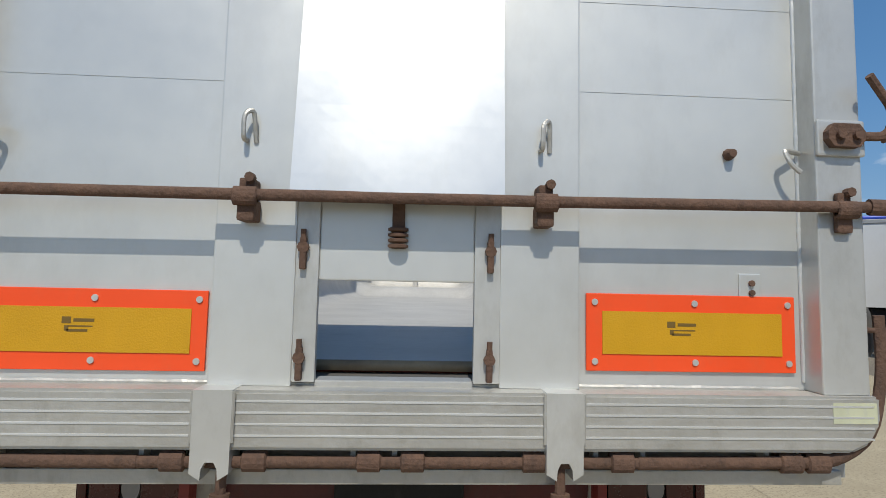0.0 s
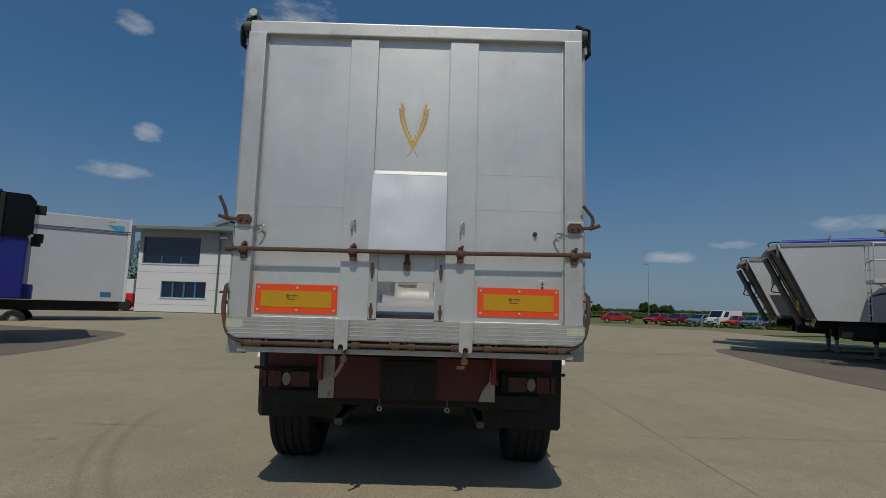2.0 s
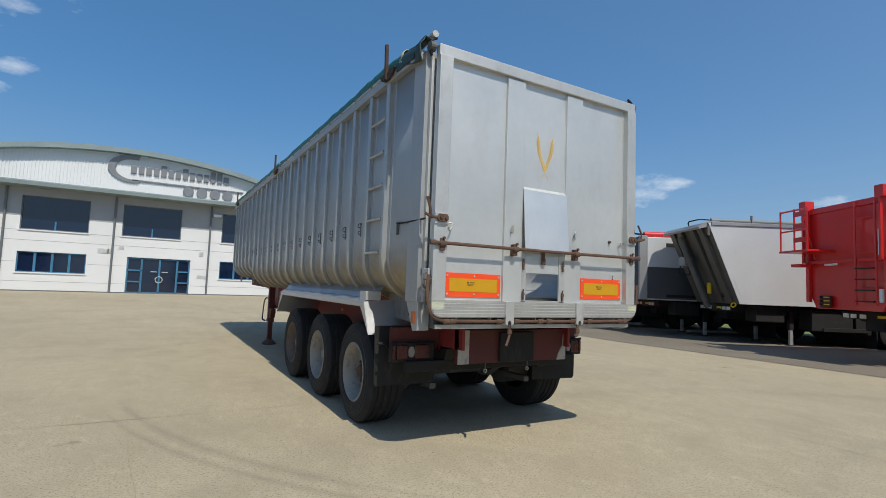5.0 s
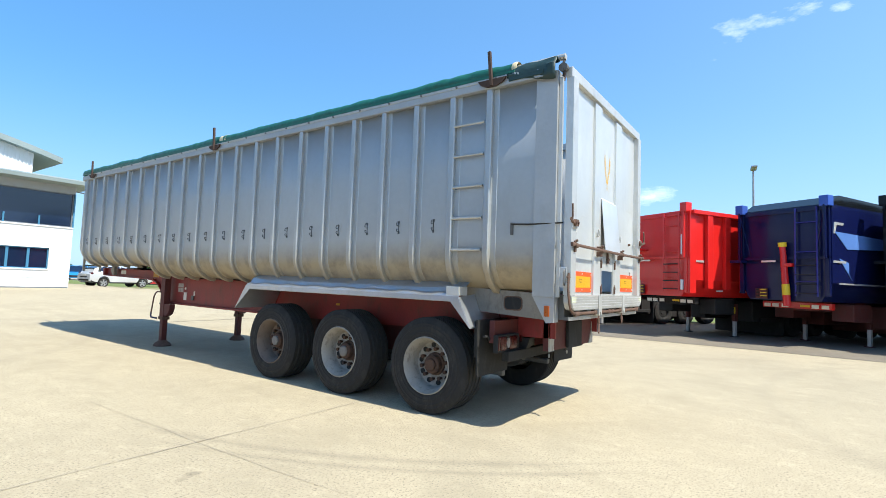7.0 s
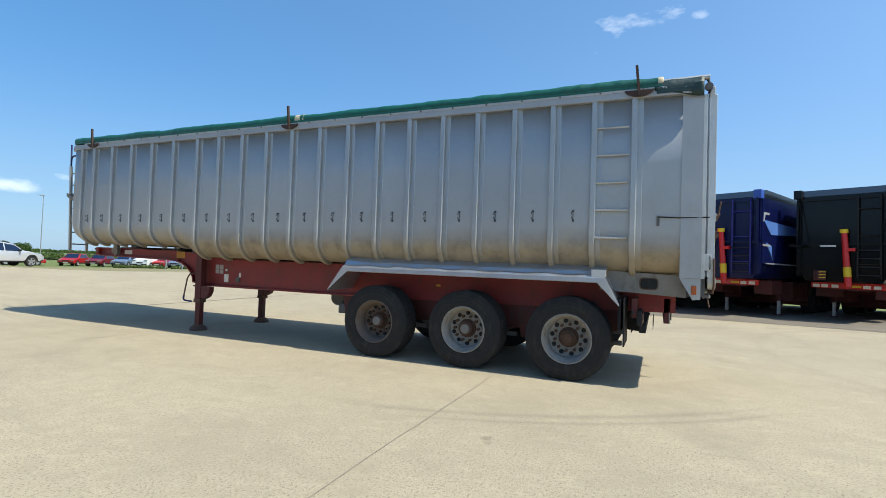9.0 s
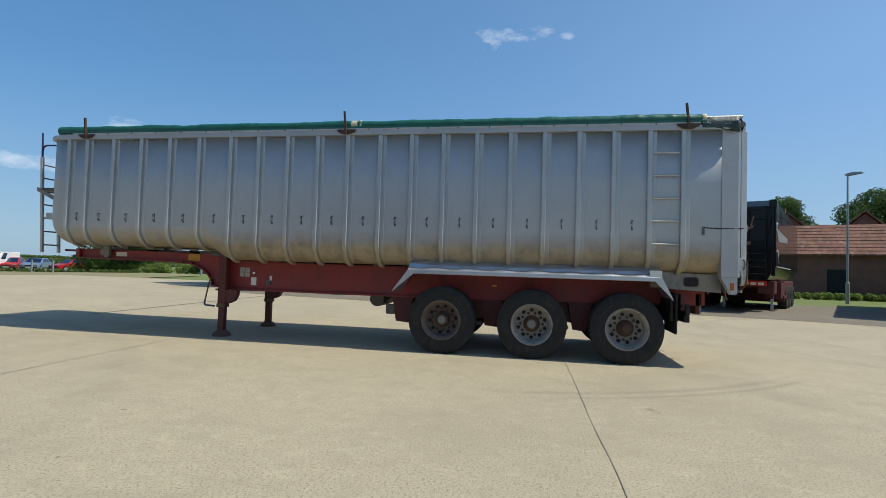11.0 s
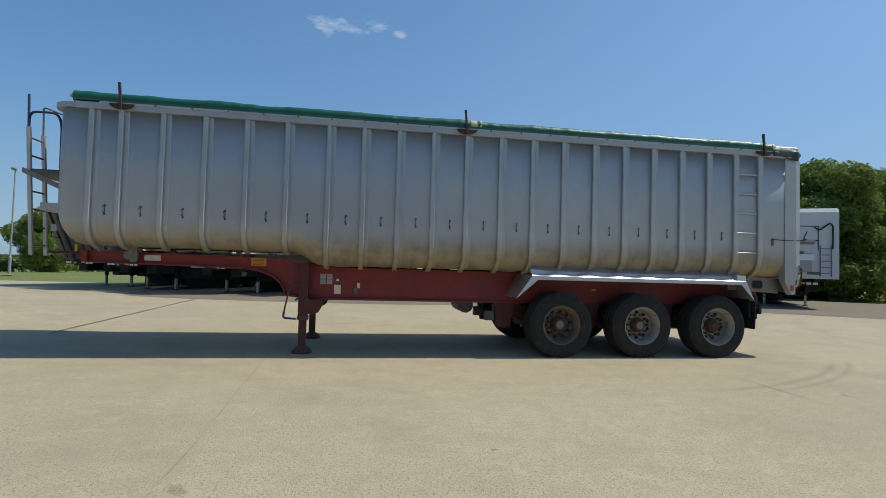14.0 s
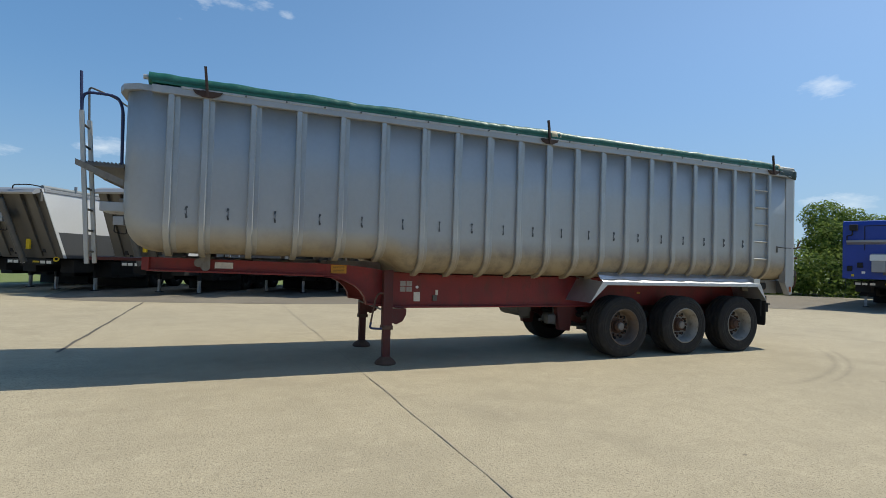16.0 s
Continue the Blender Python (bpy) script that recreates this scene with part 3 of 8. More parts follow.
skin("verge", rounded_edge([(20.9, 29.0), (30.0, 31.0), (34.0, 37.0), (32.0, 45.0), (12.0, 44.6), (12.2, 40.0), (13.8, 36.0), (20.9, 35.1)], 0.5), 0.004, M_VERGE, "dry trodden verge of sparse grass and gravel", "verge")
EDGE = rounded_edge([(22.0, 17.2), (10.4, 16.2), (8.9, 8.0), (9.3, 0.0), (9.0, -5.0), (6.6, -9.5), (2.0, -16.5), (1.0, -24.0)], 2.0)
skin("parking_strip", EDGE + [(12.9, -24.2), (18.9, -15.0), (19.9, -8.0), (20.9, 17.0)], 0.006, M_ASPHALT, "dark gravelly asphalt strip under the parked trailers", "asphalt")
skin("parking_strip_west", rounded_edge([(-30.0, 5.0), (-9.9, 5.6), (-9.6, 9.5), (-10.4, 14.6), (-30.0, 15.5)], 1.2), 0.006, M_ASPHALT, "dark worn asphalt bay beside the concrete", "asphalt")


def joint(points, width=0.022):
    bm = bmesh.new()
    prev = None
    fine = []
    for (ax, ay), (bx, by) in zip(points, points[1:]):
        n = max(2, int(math.hypot(bx - ax, by - ay) / 0.35))
        fine += [(ax + (bx - ax) * i / n, ay + (by - ay) * i / n) for i in range(n)]
    fine.append(points[-1])
    for i, (x, y) in enumerate(fine):
        a, b = fine[max(i - 1, 0)], fine[min(i + 1, len(fine) - 1)]
        d = Vector((b[0] - a[0], b[1] - a[1], 0)).normalized()
        s = Vector((-d.y, d.x, 0)) * width * (0.5 + 0.35 * noise.noise((x * 2.1, y * 2.3, 0.4)))
        o = Vector((0.03 * noise.noise((x * 1.3, y * 1.1, 5.0)), 0.03 * noise.noise((x * 1.2, y * 1.4, 9.0)), 0))
        c = Vector((x, y, yard_z(x, y) + 0.007)) + o
        row = (bm.verts.new(c + s), bm.verts.new(c - s))
        if prev:
            bm.faces.new((prev[0], prev[1], row[1], row[0]))
        prev = row
    return bm


yard = bpy.data.objects["yard"]
for wide, line in ((0.0075, [(-40, 2.05), (-5, 2.5), (9.2, 2.72)]), (0.012, [(-40, 7.5), (-5, 8.69), (6, 9.06), (9.0, 9.15)]), (0.045, [(1.0, 12.82), (8.0, 13.08), (9.6, 13.14)]),
                   (0.006, [(2.85, -30), (2.8, 0), (2.85, 8), (2.85, 24)]), (0.0035, [(-3.3, 4.6), (-3.25, 2.3), (-3.1, 0.1), (-3.0, -2.0)]), (0.008, [(-9.6, -30), (-9.65, 20)])):
    part("joint", joint(line, wide), M_JOINT_DARK if wide > 0.03 else M_JOINT, yard)

# the tipping trailer
trailer = thing("tipping_trailer", "silver ribbed aluminium bulk tipping trailer on red tri-axle chassis", "trailer")
HALF, TOP, FLOOR, CURVE = 1.245, 3.395, 1.33, 0.36
BACK, FRONT = 0.27, 11.49
RAISED = 0.19  # the floor steps up over the gooseneck


def lift_at(y):
    return RAISED * smoothstep((y - 7.95) / 0.42)


def tub_profile(lift, half=HALF, grow=0.0, steps=7):
    """Left wall of the tub from the top edge down and round to the floor, as (x, z)."""
    pts = [(-half - grow, TOP), (-half - grow, 2.6), (-half - grow, FLOOR + lift + CURVE)]
    for i in range(1, steps + 1):
        a = math.pi / 2 * i / steps
        pts.append((-half + CURVE - (CURVE + grow) * math.cos(a), FLOOR + lift + CURVE - (CURVE + grow) * math.sin(a)))
    return pts


def make_tub():
    bm = bmesh.new()
    rings = []
    ys = [BACK, BACK + 0.015, 0.7, 2.0, 4.0, 6.0, 7.5] + [7.9 + 0.055 * i for i in range(11)] + [9.5, 10.9, 11.09, 11.19] + [11.19 + 0.3 * math.sin(math.pi / 2 * i / 6) for i in range(1, 7)]
    for y in ys:
        half = HALF - (0.3 * (1 - math.sqrt(max(0.0, 1 - ((y - 11.19) / 0.3) ** 2))) if y > 11.19 else 0.0)
        nose = min(max((y - 11.09) / 0.405, 0.0), 0.99)
        left = tub_profile(lift_at(y) + 0.36 * (1 - math.sqrt(1 - nose * nose)), half)
        ring = left + [(-x, z) for x, z in reversed(left)]
        rings.append([bm.verts.new((x, y, z)) for x, z in ring])
    for a, b in zip(rings, rings[1:]):
        for i in range(len(a) - 1):
            bm.faces.new((a[i], a[i + 1], b[i + 1], b[i]))
    bm.faces.new(rings[-1])
    return bm


lay(0.095, 1.0095)
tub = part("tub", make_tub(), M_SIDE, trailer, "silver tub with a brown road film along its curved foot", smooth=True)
tub.data.materials.append(M_INNER)
solid = tub.modifiers.new("wall", "SOLIDIFY")
solid.thickness, solid.offset, solid.material_offset = 0.03, -1.0, 1


def rib_bm(lift, width=0.07, depth=0.05):
    bm = bmesh.new()
    inner, outer = tub_profile(lift), tub_profile(lift, grow=depth)
    outer[0] = (outer[0][0], TOP - 0.03)
    inner[0] = (inner[0][0], TOP - 0.03)
    outer[-1] = (outer[-1][0] - 0.03, outer[-1][1])
    rows = []
    for (xi, zi), (xo, zo) in zip(inner, outer):
        rows.append([bm.verts.new(p) for p in ((xi, -width / 2 - 0.06, zi), (xi - 0.005, -width / 2 - 0.055, zi), (xi - 0.005, -width / 2 - 0.001, zi), (xo + 0.01, -width / 2, zo), (xo, -width / 2 + 0.01, zo), (xo, width / 2 - 0.01, zo), (xo + 0.01, width / 2, zo), (xi, width / 2, zi))])
    for a, b in zip(rows, rows[1:]):
        for i in range(7):
            bm.faces.new((a[i], a[i + 1], b[i + 1], b[i]))
    bm.faces.new(rows[0])
    bm.faces.new(rows[-1][::-1])
    return bm


RIBS = [0.895, 1.345, 1.84, 2.33, 2.83, 3.33, 3.84, 4.355, 4.86, 5.37, 5.905, 6.415, 6.935, 7.45, 7.955, 8.54, 9.095, 9.65, 10.2, 10.735, 11.105]
first = {}
for y in RIBS:
    high = y > 8.2
    for sgn in (1, -1):
        if high not in first:
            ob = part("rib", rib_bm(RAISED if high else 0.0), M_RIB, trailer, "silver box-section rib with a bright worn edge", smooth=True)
            first[high] = ob.data
        else:
            ob = shared("rib", first[high], trailer)
        ob.matrix_basis = Matrix.Translation((0, y, 0)) @ Matrix.Diagonal((sgn, 1, 1, 1))

# top rails with bolts, rear corner posts
for sgn in (-1, 1):
    rail = part("top_rail", bm_box(sgn * 1.185, sgn * 1.308, 0.25, 11.2, 3.365, 3.455, 0.008), M_POST, trailer, "silver top rail with a row of dark bolts")
    strip = part("sheet_rail", bm_box(sgn * 1.225, sgn * 1.315, 0.55, 10.9, 3.44, 3.47, 0.004), M_BAR, trailer)
    for i in range(22):
        part("bolt", bm_cyl(0.012, 0.02, pose(sgn * 1.317, 0.8 + 0.47 * i, 3.452, 0, 90, 0), seg=8), M_DULL, rail)
    part("rear_post", bm_prism([(0.175, 1.30), (0.175, 3.42), (0.385, 3.42), (0.385, 1.30)], "x", sgn * 1.13, sgn * 1.261), M_POST, trailer, "plain silver rear corner post")
    foot = part("post_foot", bm_prism([(0.175, 1.07), (0.175, 1.298), (0.385, 1.298), (0.25, 1.06)], "x", sgn * 1.14, sgn * 1.248), M_POST, trailer)
    part("side_marker", bm_box(sgn * 1.245, sgn * 1.262, 0.215, 0.265, 1.12, 1.22, 0.006), M_LENS_AMBER, foot, "amber side marker lamp")
    # rear hinge post with its loops and pins
    part("gate_hinge_post", bm_box(sgn * 1.20, sgn * 1.225, 0.135, 0.173, 1.30, 3.36, 0.004), M_SILVER, trailer)
    part("skid_beam", bm_prism([(0.30, 1.07), (0.30, 1.32), (1.25, 1.36), (1.25, 1.12)], "x", sgn * 0.96, sgn * 1.02), M_BEAM, trailer, "grimy silver support beam with a rusty hole")
    slot = [(0.70 + 0.055 * cx + 0.035 * math.cos(a), 1.215 + 0.025 * cz + 0.035 * math.sin(a)) for cx, cz, q in ((1, 1, 0), (-1, 1, 90), (-1, -1, 180), (1, -1, 270)) for a in (radians(q), radians(q + 30), radians(q + 60), radians(q + 90))]
    part("hole_rim", bm_prism([(0.70 + (y - 0.70) * 1.16, 1.215 + (z - 1.215) * 1.2) for y, z in slot], "x", sgn * 1.012, sgn * 1.023), M_RUST, trailer, "rusty rim round the hole")
    part("skid_hole", bm_prism(slot, "x", sgn * 1.014, sgn * 1.027), M_BLACK, trailer, "dark rounded hole")

# ladder on the wall beside the rear corner
for i in range(5):
    z = 3.045 - 0.3265 * i
    part("ladder_rung", bm_tube([(-1.278, 0.945, z), (-1.278, 1.325, z)], 0.014, 10), M_BAR, trailer, "bright aluminium ladder rung")

# sheet hooks, one a bay
hook_me = None
for a, b in zip(RIBS, RIBS[1:]):
    for sgn in (-1, 1):
        if a < 1.2:
            continue
        if hook_me is None:
            bm = bm_prism([(-0.011, -0.075), (0.011, -0.075), (0.011, -0.045), (0.003, -0.043), (0.003, 0.043), (0.011, 0.045), (0.011, 0.07), (-0.011, 0.07), (-0.011, 0.045), (-0.003, 0.043), (-0.003, -0.043), (-0.011, -0.045)], "x", -0.006, 0.0)
            bm_tube(bend((-0.004, 0, 0.062), (-0.028, 0.006, 0.06), (-0.03, 0.016, 0.02), (-0.006, 0.012, 0.022), r=0.012), 0.0045, 6, bm)
            bm_tube(bend((-0.004, 0, -0.055), (-0.026, 0.004, -0.05), (-0.028, 0.014, -0.02), (-0.006, 0.012, -0.022), r=0.01), 0.0045, 6, bm)
            hook = part("sheet_hook", bm, M_HOOK, trailer, "small dark steel rope hook")
            hook_me = hook.data
        else:
            hook = shared("sheet_hook", hook_me, trailer)
        hook.matrix_basis = Matrix.Translation((sgn * HALF, (a + b) / 2 - 0.02, 2.005)) @ Matrix.Diagonal((-sgn, 1, 1, 1))
part("sheet_hook", bm_box(-1.262, -1.245, 0.60, 0.63, 1.88, 2.00, 0.004), M_DULL, trailer)
part("bungee", bm_tube([(-1.262, 0.615, 1.985), (-1.262, 0.40, 1.975), (-1.25, 0.10, 1.98)], 0.008, 6), M_BLACK, trailer, "black elastic cord tied to the gate latch")

# rolled sheet along the top, on the wall by the ladder
pts, rads = [], []
for i in range(240):
    y = 0.62 + (11.24 - 0.62) * i / 239
    w = noise.noise((y * 1.7, 0.3, 2.0))
    sag = 0.022 * math.sin((y - 0.8) / 5.0 * math.pi * 2)
    pts.append((-1.215 + 0.012 * w, y, 3.535 + 0.010 * noise.noise((y * 1.1, 4.0, 1.0)) + 0.012 * sag))
    rads.append(0.074 + 0.013 * noise.noise((y * 2.6, 1.5, 8.0)) + 0.010 * noise.noise((y * 9.0, 2.5, 3.0)))
part("rolled_sheet", bm_tube(pts, rads, 16), M_TARP, trailer, "dark green rolled cover sheet with creases", smooth=True)
part("sheet_skirt", bm_prism([(-1.318, 3.471), (-1.318, 3.498), (-1.18, 3.52), (-1.18, 3.471)], "y", 0.6, 11.2), M_TARP, trailer)
part("roll_tube", bm_tube([(-1.21, 0.12, 3.555), (-1.21, 0.7, 3.55)], 0.03, 12), M_BAR, trailer, "bare aluminium end of the roll tube")
part("roll_tube", bm_tube([(-1.21, 11.2, 3.55), (-1.21, 11.30, 3.55)], 0.03, 12), M_BAR, trailer)
part("tape_band", bm_lathe([(0.076, -0.09), (0.081, -0.08), (0.081, 0.08), (0.076, 0.09)], pose(-1.215, 5.72, 3.535, 90, 0, 0), 18), M_BEIGE, trailer, "beige tape round the rolled sheet", smooth=True)
part("tape_band", bm_lathe([(0.07, -0.03), (0.076, -0.02), (0.076, 0.02), (0.07, 0.03)], pose(-1.215, 0.62, 3.535, 90, 0, 0), 18), M_BEIGE, trailer, smooth=True)
for sgn in (-1, 1):  # sheet ends tied down over the rear corners
    bm = bmesh.new()
    rows = []
    for i in range(15):
        y = 0.68 - 0.50 * i / 14
        f = i / 14
        drop = 0.05 + 0.10 * f
        row = []
        for j, (dx, dz) in enumerate(((-0.02, 0.05), (0.03, 0.075), (0.065, 0.05), (0.08, 0.0), (0.08, -drop * 0.6), (0.07, -drop))):
            k = 0.016 * noise.noise((y * 7.0, j * 1.3, 2.0 + sgn))
            row.append(bm.verts.new((sgn * (1.235 + dx + k), y, 3.47 + dz + k)))
        rows.append(row)
    for a, b in zip(rows, rows[1:]):
        for j in range(5):
            bm.faces.new((a[j], a[j + 1], b[j + 1], b[j]))
    flap = part("sheet_corner", bm, M_TARP_DARK, trailer, "dark green sheet end folded over the rear corner", smooth=True)
    s = flap.modifiers.new("cloth", "SOLIDIFY")
    s.thickness = 0.008
    part("corner_roller", bm_cyl(0.042, 0.05, pose(sgn * 1.235, 0.13, 3.44, 0, 90, 0), seg=16), M_DULL, trailer)
    part("corner_tie", bm_tube(bend((sgn * 1.235, 0.13, 3.36), (sgn * 1.25, 0.12, 3.40), (sgn * 1.24, 0.13, 3.5), (sgn * 1.19, 0.14, 3.53), r=0.03), 0.013, 8), M_BLACK, trailer)
part("rail_end_strip", bm_box(-1.32, -1.308, 0.30, 0.66, 3.39, 3.44, 0.004), M_TARP_DARK, trailer)
part("corner_latch", bm_tube([(-1.06, 0.2, 3.39), (-1.09, 0.18, 3.49)], 0.018, 8), M_RUST, trailer, "rusty latch on the gate top")

# sheet uprights
for y in (0.84, 5.87, 10.62):
    bm = bm_prism([(-0.16, 3.445), (0.16, 3.445), (0.13, 3.405), (0.05, 3.37), (-0.05, 3.37), (-0.13, 3.405)], "x", -1.337, -1.318)
    for v in bm.verts:
        v.co.y += y
    up = part("sheet_upright", bm, M_RUST_DARK, trailer, "rusty sheet stop with a raised steel post")
    part("post", bm_tube([(-1.339, y, 3.375), (-1.334, y + 0.035, 3.735)], 0.021, 4), M_RUST_DARK, up)

# tail gate
lay(0.2, 0.64, -0.0024, 1.0184)
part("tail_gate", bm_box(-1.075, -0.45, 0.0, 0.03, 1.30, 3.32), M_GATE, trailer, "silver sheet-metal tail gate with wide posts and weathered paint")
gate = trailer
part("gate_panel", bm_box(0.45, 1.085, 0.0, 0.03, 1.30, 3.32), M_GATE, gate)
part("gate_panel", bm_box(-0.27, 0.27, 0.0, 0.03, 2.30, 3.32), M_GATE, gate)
part("gate_post", bm_box(-1.195, -1.07, -0.10, 0.015, 1.30, 3.30, 0.006), M_SILVER, gate, "silver gate corner post")
part("gate_post", bm_box(1.08, 1.205, -0.10, 0.015, 1.30, 3.30, 0.006), M_SILVER, gate)
part("gate_mid_post", bm_box(-0.465, -0.262, -0.042, 0.0, 1.30, 3.285, 0.005), M_GATE, gate, "wide flat silver post")
part("gate_mid_post", bm_box(0.258, 0.465, -0.042, 0.0, 1.30, 3.285, 0.005), M_GATE, gate)
part("gate_top_bar", bm_box(-1.195, 1.212, -0.07, 0.03, 3.30, 3.395, 0.008), M_SILVER, gate, "silver top bar with scuffed paint")


def weld(points, r=0.006, seed=0.0):
    pts, rr = [], []
    for (a, b) in zip(points, points[1:]):
        a, b = Vector(a), Vector(b)
        n = int((b - a).length / 0.012)
        for i in range(n):
            pts.append(a + (b - a) * i / n)
            rr.append(r * (0.75 + 0.45 * abs(noise.noise((i * 0.9, seed, 1.0)))))
    return bm_tube(pts, rr, 6)


for x, sd in ((-0.452, 1), (0.258, 2), (1.078, 3), (-1.068, 4)):
    part("weld_seam", weld([(x, -0.004, 1.32), (x, -0.004, 3.28)], 0.007, sd), M_FLAP, gate)
for z, x0, x1 in ((2.07, -1.06, -0.46), (2.08, 0.47, 1.07), (2.33, 0.47, 1.07)):
    part("sheet_fold", bm_box(x0, x1, -0.0015, 0.0, z - 0.004, z + 0.004), M_GATE, gate)
# hatch: frame, raised plate, chute flap over it
part("hatch_post", bm_box(-0.278, -0.205, -0.035, 0.0, 1.31, 2.3, 0.004), M_SILVER, gate, "silver hatch guide")
part("hatch_post", bm_box(0.192, 0.265, -0.035, 0.0, 1.31, 2.3, 0.004), M_SILVER, gate)
part("hatch_backing", bm_box(-0.205, 0.192, 0.004, 0.028, 1.80, 2.3), M_GATE, gate)
hatch = part("hatch_plate", bm_box(-0.205, 0.192, -0.022, 0.002, 1.56, 2.10, 0.004), M_GATE, gate, "sliding hatch plate, raised and half open")
part("hatch_lever", bm_box(-0.022, 0.010, -0.05, -0.02, 1.68, 1.85, 0.006), M_RUST, hatch, "rusty hatch lever")
part("hatch_sill", bm_box(-0.205, 0.192, -0.03, 0.06, 1.295, 1.315, 0.004), M_BAR, gate)
for i in range(4):
    part("lever_ring", bm_lathe([(0.018, -0.006), (0.026, -0.003), (0.026, 0.003), (0.018, 0.006)], pose(-0.006, -0.045, 1.69 - 0.014 * i, 0, 0, 0), 10), M_RUST, hatch)
for x in (-0.243, 0.232):
    for z in (1.63, 1.36):
        bm = bm_box(x - 0.008, x + 0.008, -0.06, -0.034, z - 0.045, z + 0.035, 0.004)
        bm_tube([(x, -0.05, z - 0.04), (x, -0.055, z + 0.055)], 0.007, 8, bm)
        bm_cyl(0.015, 0.018, pose(x, -0.052, z + 0.01, 90, 0, 0), bm=bm, seg=8)
        part("hatch_clamp", bm, M_RUST, gate, "rusty screw clamp beside the hatch")
bm = bmesh.new()
rows = []
for j in range(13):
    f = j / 12
    row = []
    for i in range(11):
        x = -0.266 - 0.004 * f + (0.524 + 0.004 * f) * i / 10
        z = 2.30 - 0.53 * f
        y = -0.052 - 0.075 * f - 0.006 * math.sin(math.pi * i / 10) * f + 0.004 * noise.noise((x * 6, z * 5, 0))
        row.append(bm.verts.new((x, y, z)))
    rows.append(row)
for a, b in zip(rows, rows[1:]):
    for i in range(10):
        bm.faces.new((a[i], a[i + 1], b[i + 1], b[i]))
chute = part("chute_flap", bm, M_FLAP, gate, "bright bare aluminium chute flap hanging over the hatch")
s = chute.modifiers.new("sheet", "SOLIDIFY")
s.thickness, s.offset = 0.006, 0.0
part("flap_fold", bm_prism([(0.0, 2.335), (-0.008, 2.335), (-0.056, 2.304), (-0.054, 2.299), (0.0, 2.325)], "x", -0.26, 0.256), M_FLAP, chute)
part("flap_mark", bm_box(0.02, 0.05, -0.118, -0.1, 1.878, 1.882), M_DULL, chute)

# marker boards
for x0, sd in ((-1.045, 0), (0.489, 1)):
    z0, w, h = 1.330 + 0.014 * sd, 0.565, 0.197
    board = part("marker_board", bm_box(x0, x0 + w, -0.012, -0.002, z0, z0 + h, 0.002), M_ORANGE, gate, "red-bordered amber rear marker board")
    part("amber_field", bm_box(x0 + 0.042, x0 + w - 0.038, -0.0155, -0.012, z0 + 0.043, z0 + h - 0.045), M_AMBER, board)
    for sx in (0.022, 0.29, 0.545):
        for sz in (0.024, h - 0.022):
            part("screw", bm_cyl(0.0085, 0.006, pose(x0 + sx, -0.014, z0 + sz, 90, 0, 0), seg=10), M_SCREW, board)
    for k, (bx, bz, bw, bh) in enumerate(((0.215, 0.112, 0.022, 0.016), (0.243, 0.116, 0.05, 0.008), (0.222, 0.104, 0.068, 0.003), (0.228, 0.092, 0.05, 0.006), (0.222, 0.094, 0.01, 0.01))):
        part("print_bar", bm_box(x0 + bx, x0 + bx + bw, -0.0165, -0.0154, z0 + bz, z0 + bz + bh), M_INK, board)

# wheat emblem
bm = bmesh.new()


def grain(cx, cz, ang, length, width):
    d, n = Vector((math.sin(ang), 0, math.cos(ang))), Vector((math.cos(ang), 0, -math.sin(ang)))
    c = Vector((cx, -0.003 - 0.00012 * (len(bm.faces) % 29), cz))
    ring = [c + d * (length * (t - 0.5)) + n * (width * math.sin(math.pi * t) * s) for t, s in ((0, 1), (0.25, 1), (0.55, 1), (0.8, 1), (1, 1), (0.8, -1), (0.55, -1), (0.25, -1))]
    bm.faces.new([bm.verts.new(p) for p in ring])


def streak(a, b, w):
    dy = -0.003 - 0.00012 * (len(bm.faces) % 29)
    a, b = Vector((a[0], dy, a[1])), Vector((b[0], dy, b[1]))
    n = Vector((-(b - a).z, 0, (b - a).x)).normalized() * w
    bm.faces.new([bm.verts.new(p) for p in (a - n, a + n, b + n * 0.5, b - n * 0.5)])


for sgn in (-1, 1):
    line = [(sgn * (0.055 + 0.032 * math.sin(1.5 * f) - 0.058 * (1 - f) ** 2), 2.53 + 0.25 * f) for f in [i / 9 for i in range(10)]]
    for i, (cx, cz) in enumerate(line):
        lean = sgn * 0.16
        for q in (-1, 1):
            grain(cx + q * 0.011, cz, lean + q * 0.5, 0.040, 0.0068)
        if i > 3:
            streak((cx, cz + 0.01), (cx + sgn * 0.012, cz + 0.085 + 0.012 * (i % 3)), 0.0011)
            streak((cx, cz + 0.01), (cx - sgn * 0.022, cz + 0.07), 0.001)
    grain(line[-1][0], line[-1][1] + 0.03, sgn * 0.1, 0.045, 0.008)
    streak((sgn * 0.006, 2.53), (-sgn * 0.014, 2.475), 0.003)
    streak((-sgn * 0.014, 2.477), (-sgn * 0.042, 2.44), 0.0026)
    grain(sgn * 0.016, 2.535, sgn * 0.5, 0.05, 0.011)
for v in bm.verts:
    v.co.x += 0.005
part("wheat_emblem", bm, M_WHEAT, gate, "two crossed golden wheat ears on the gate")

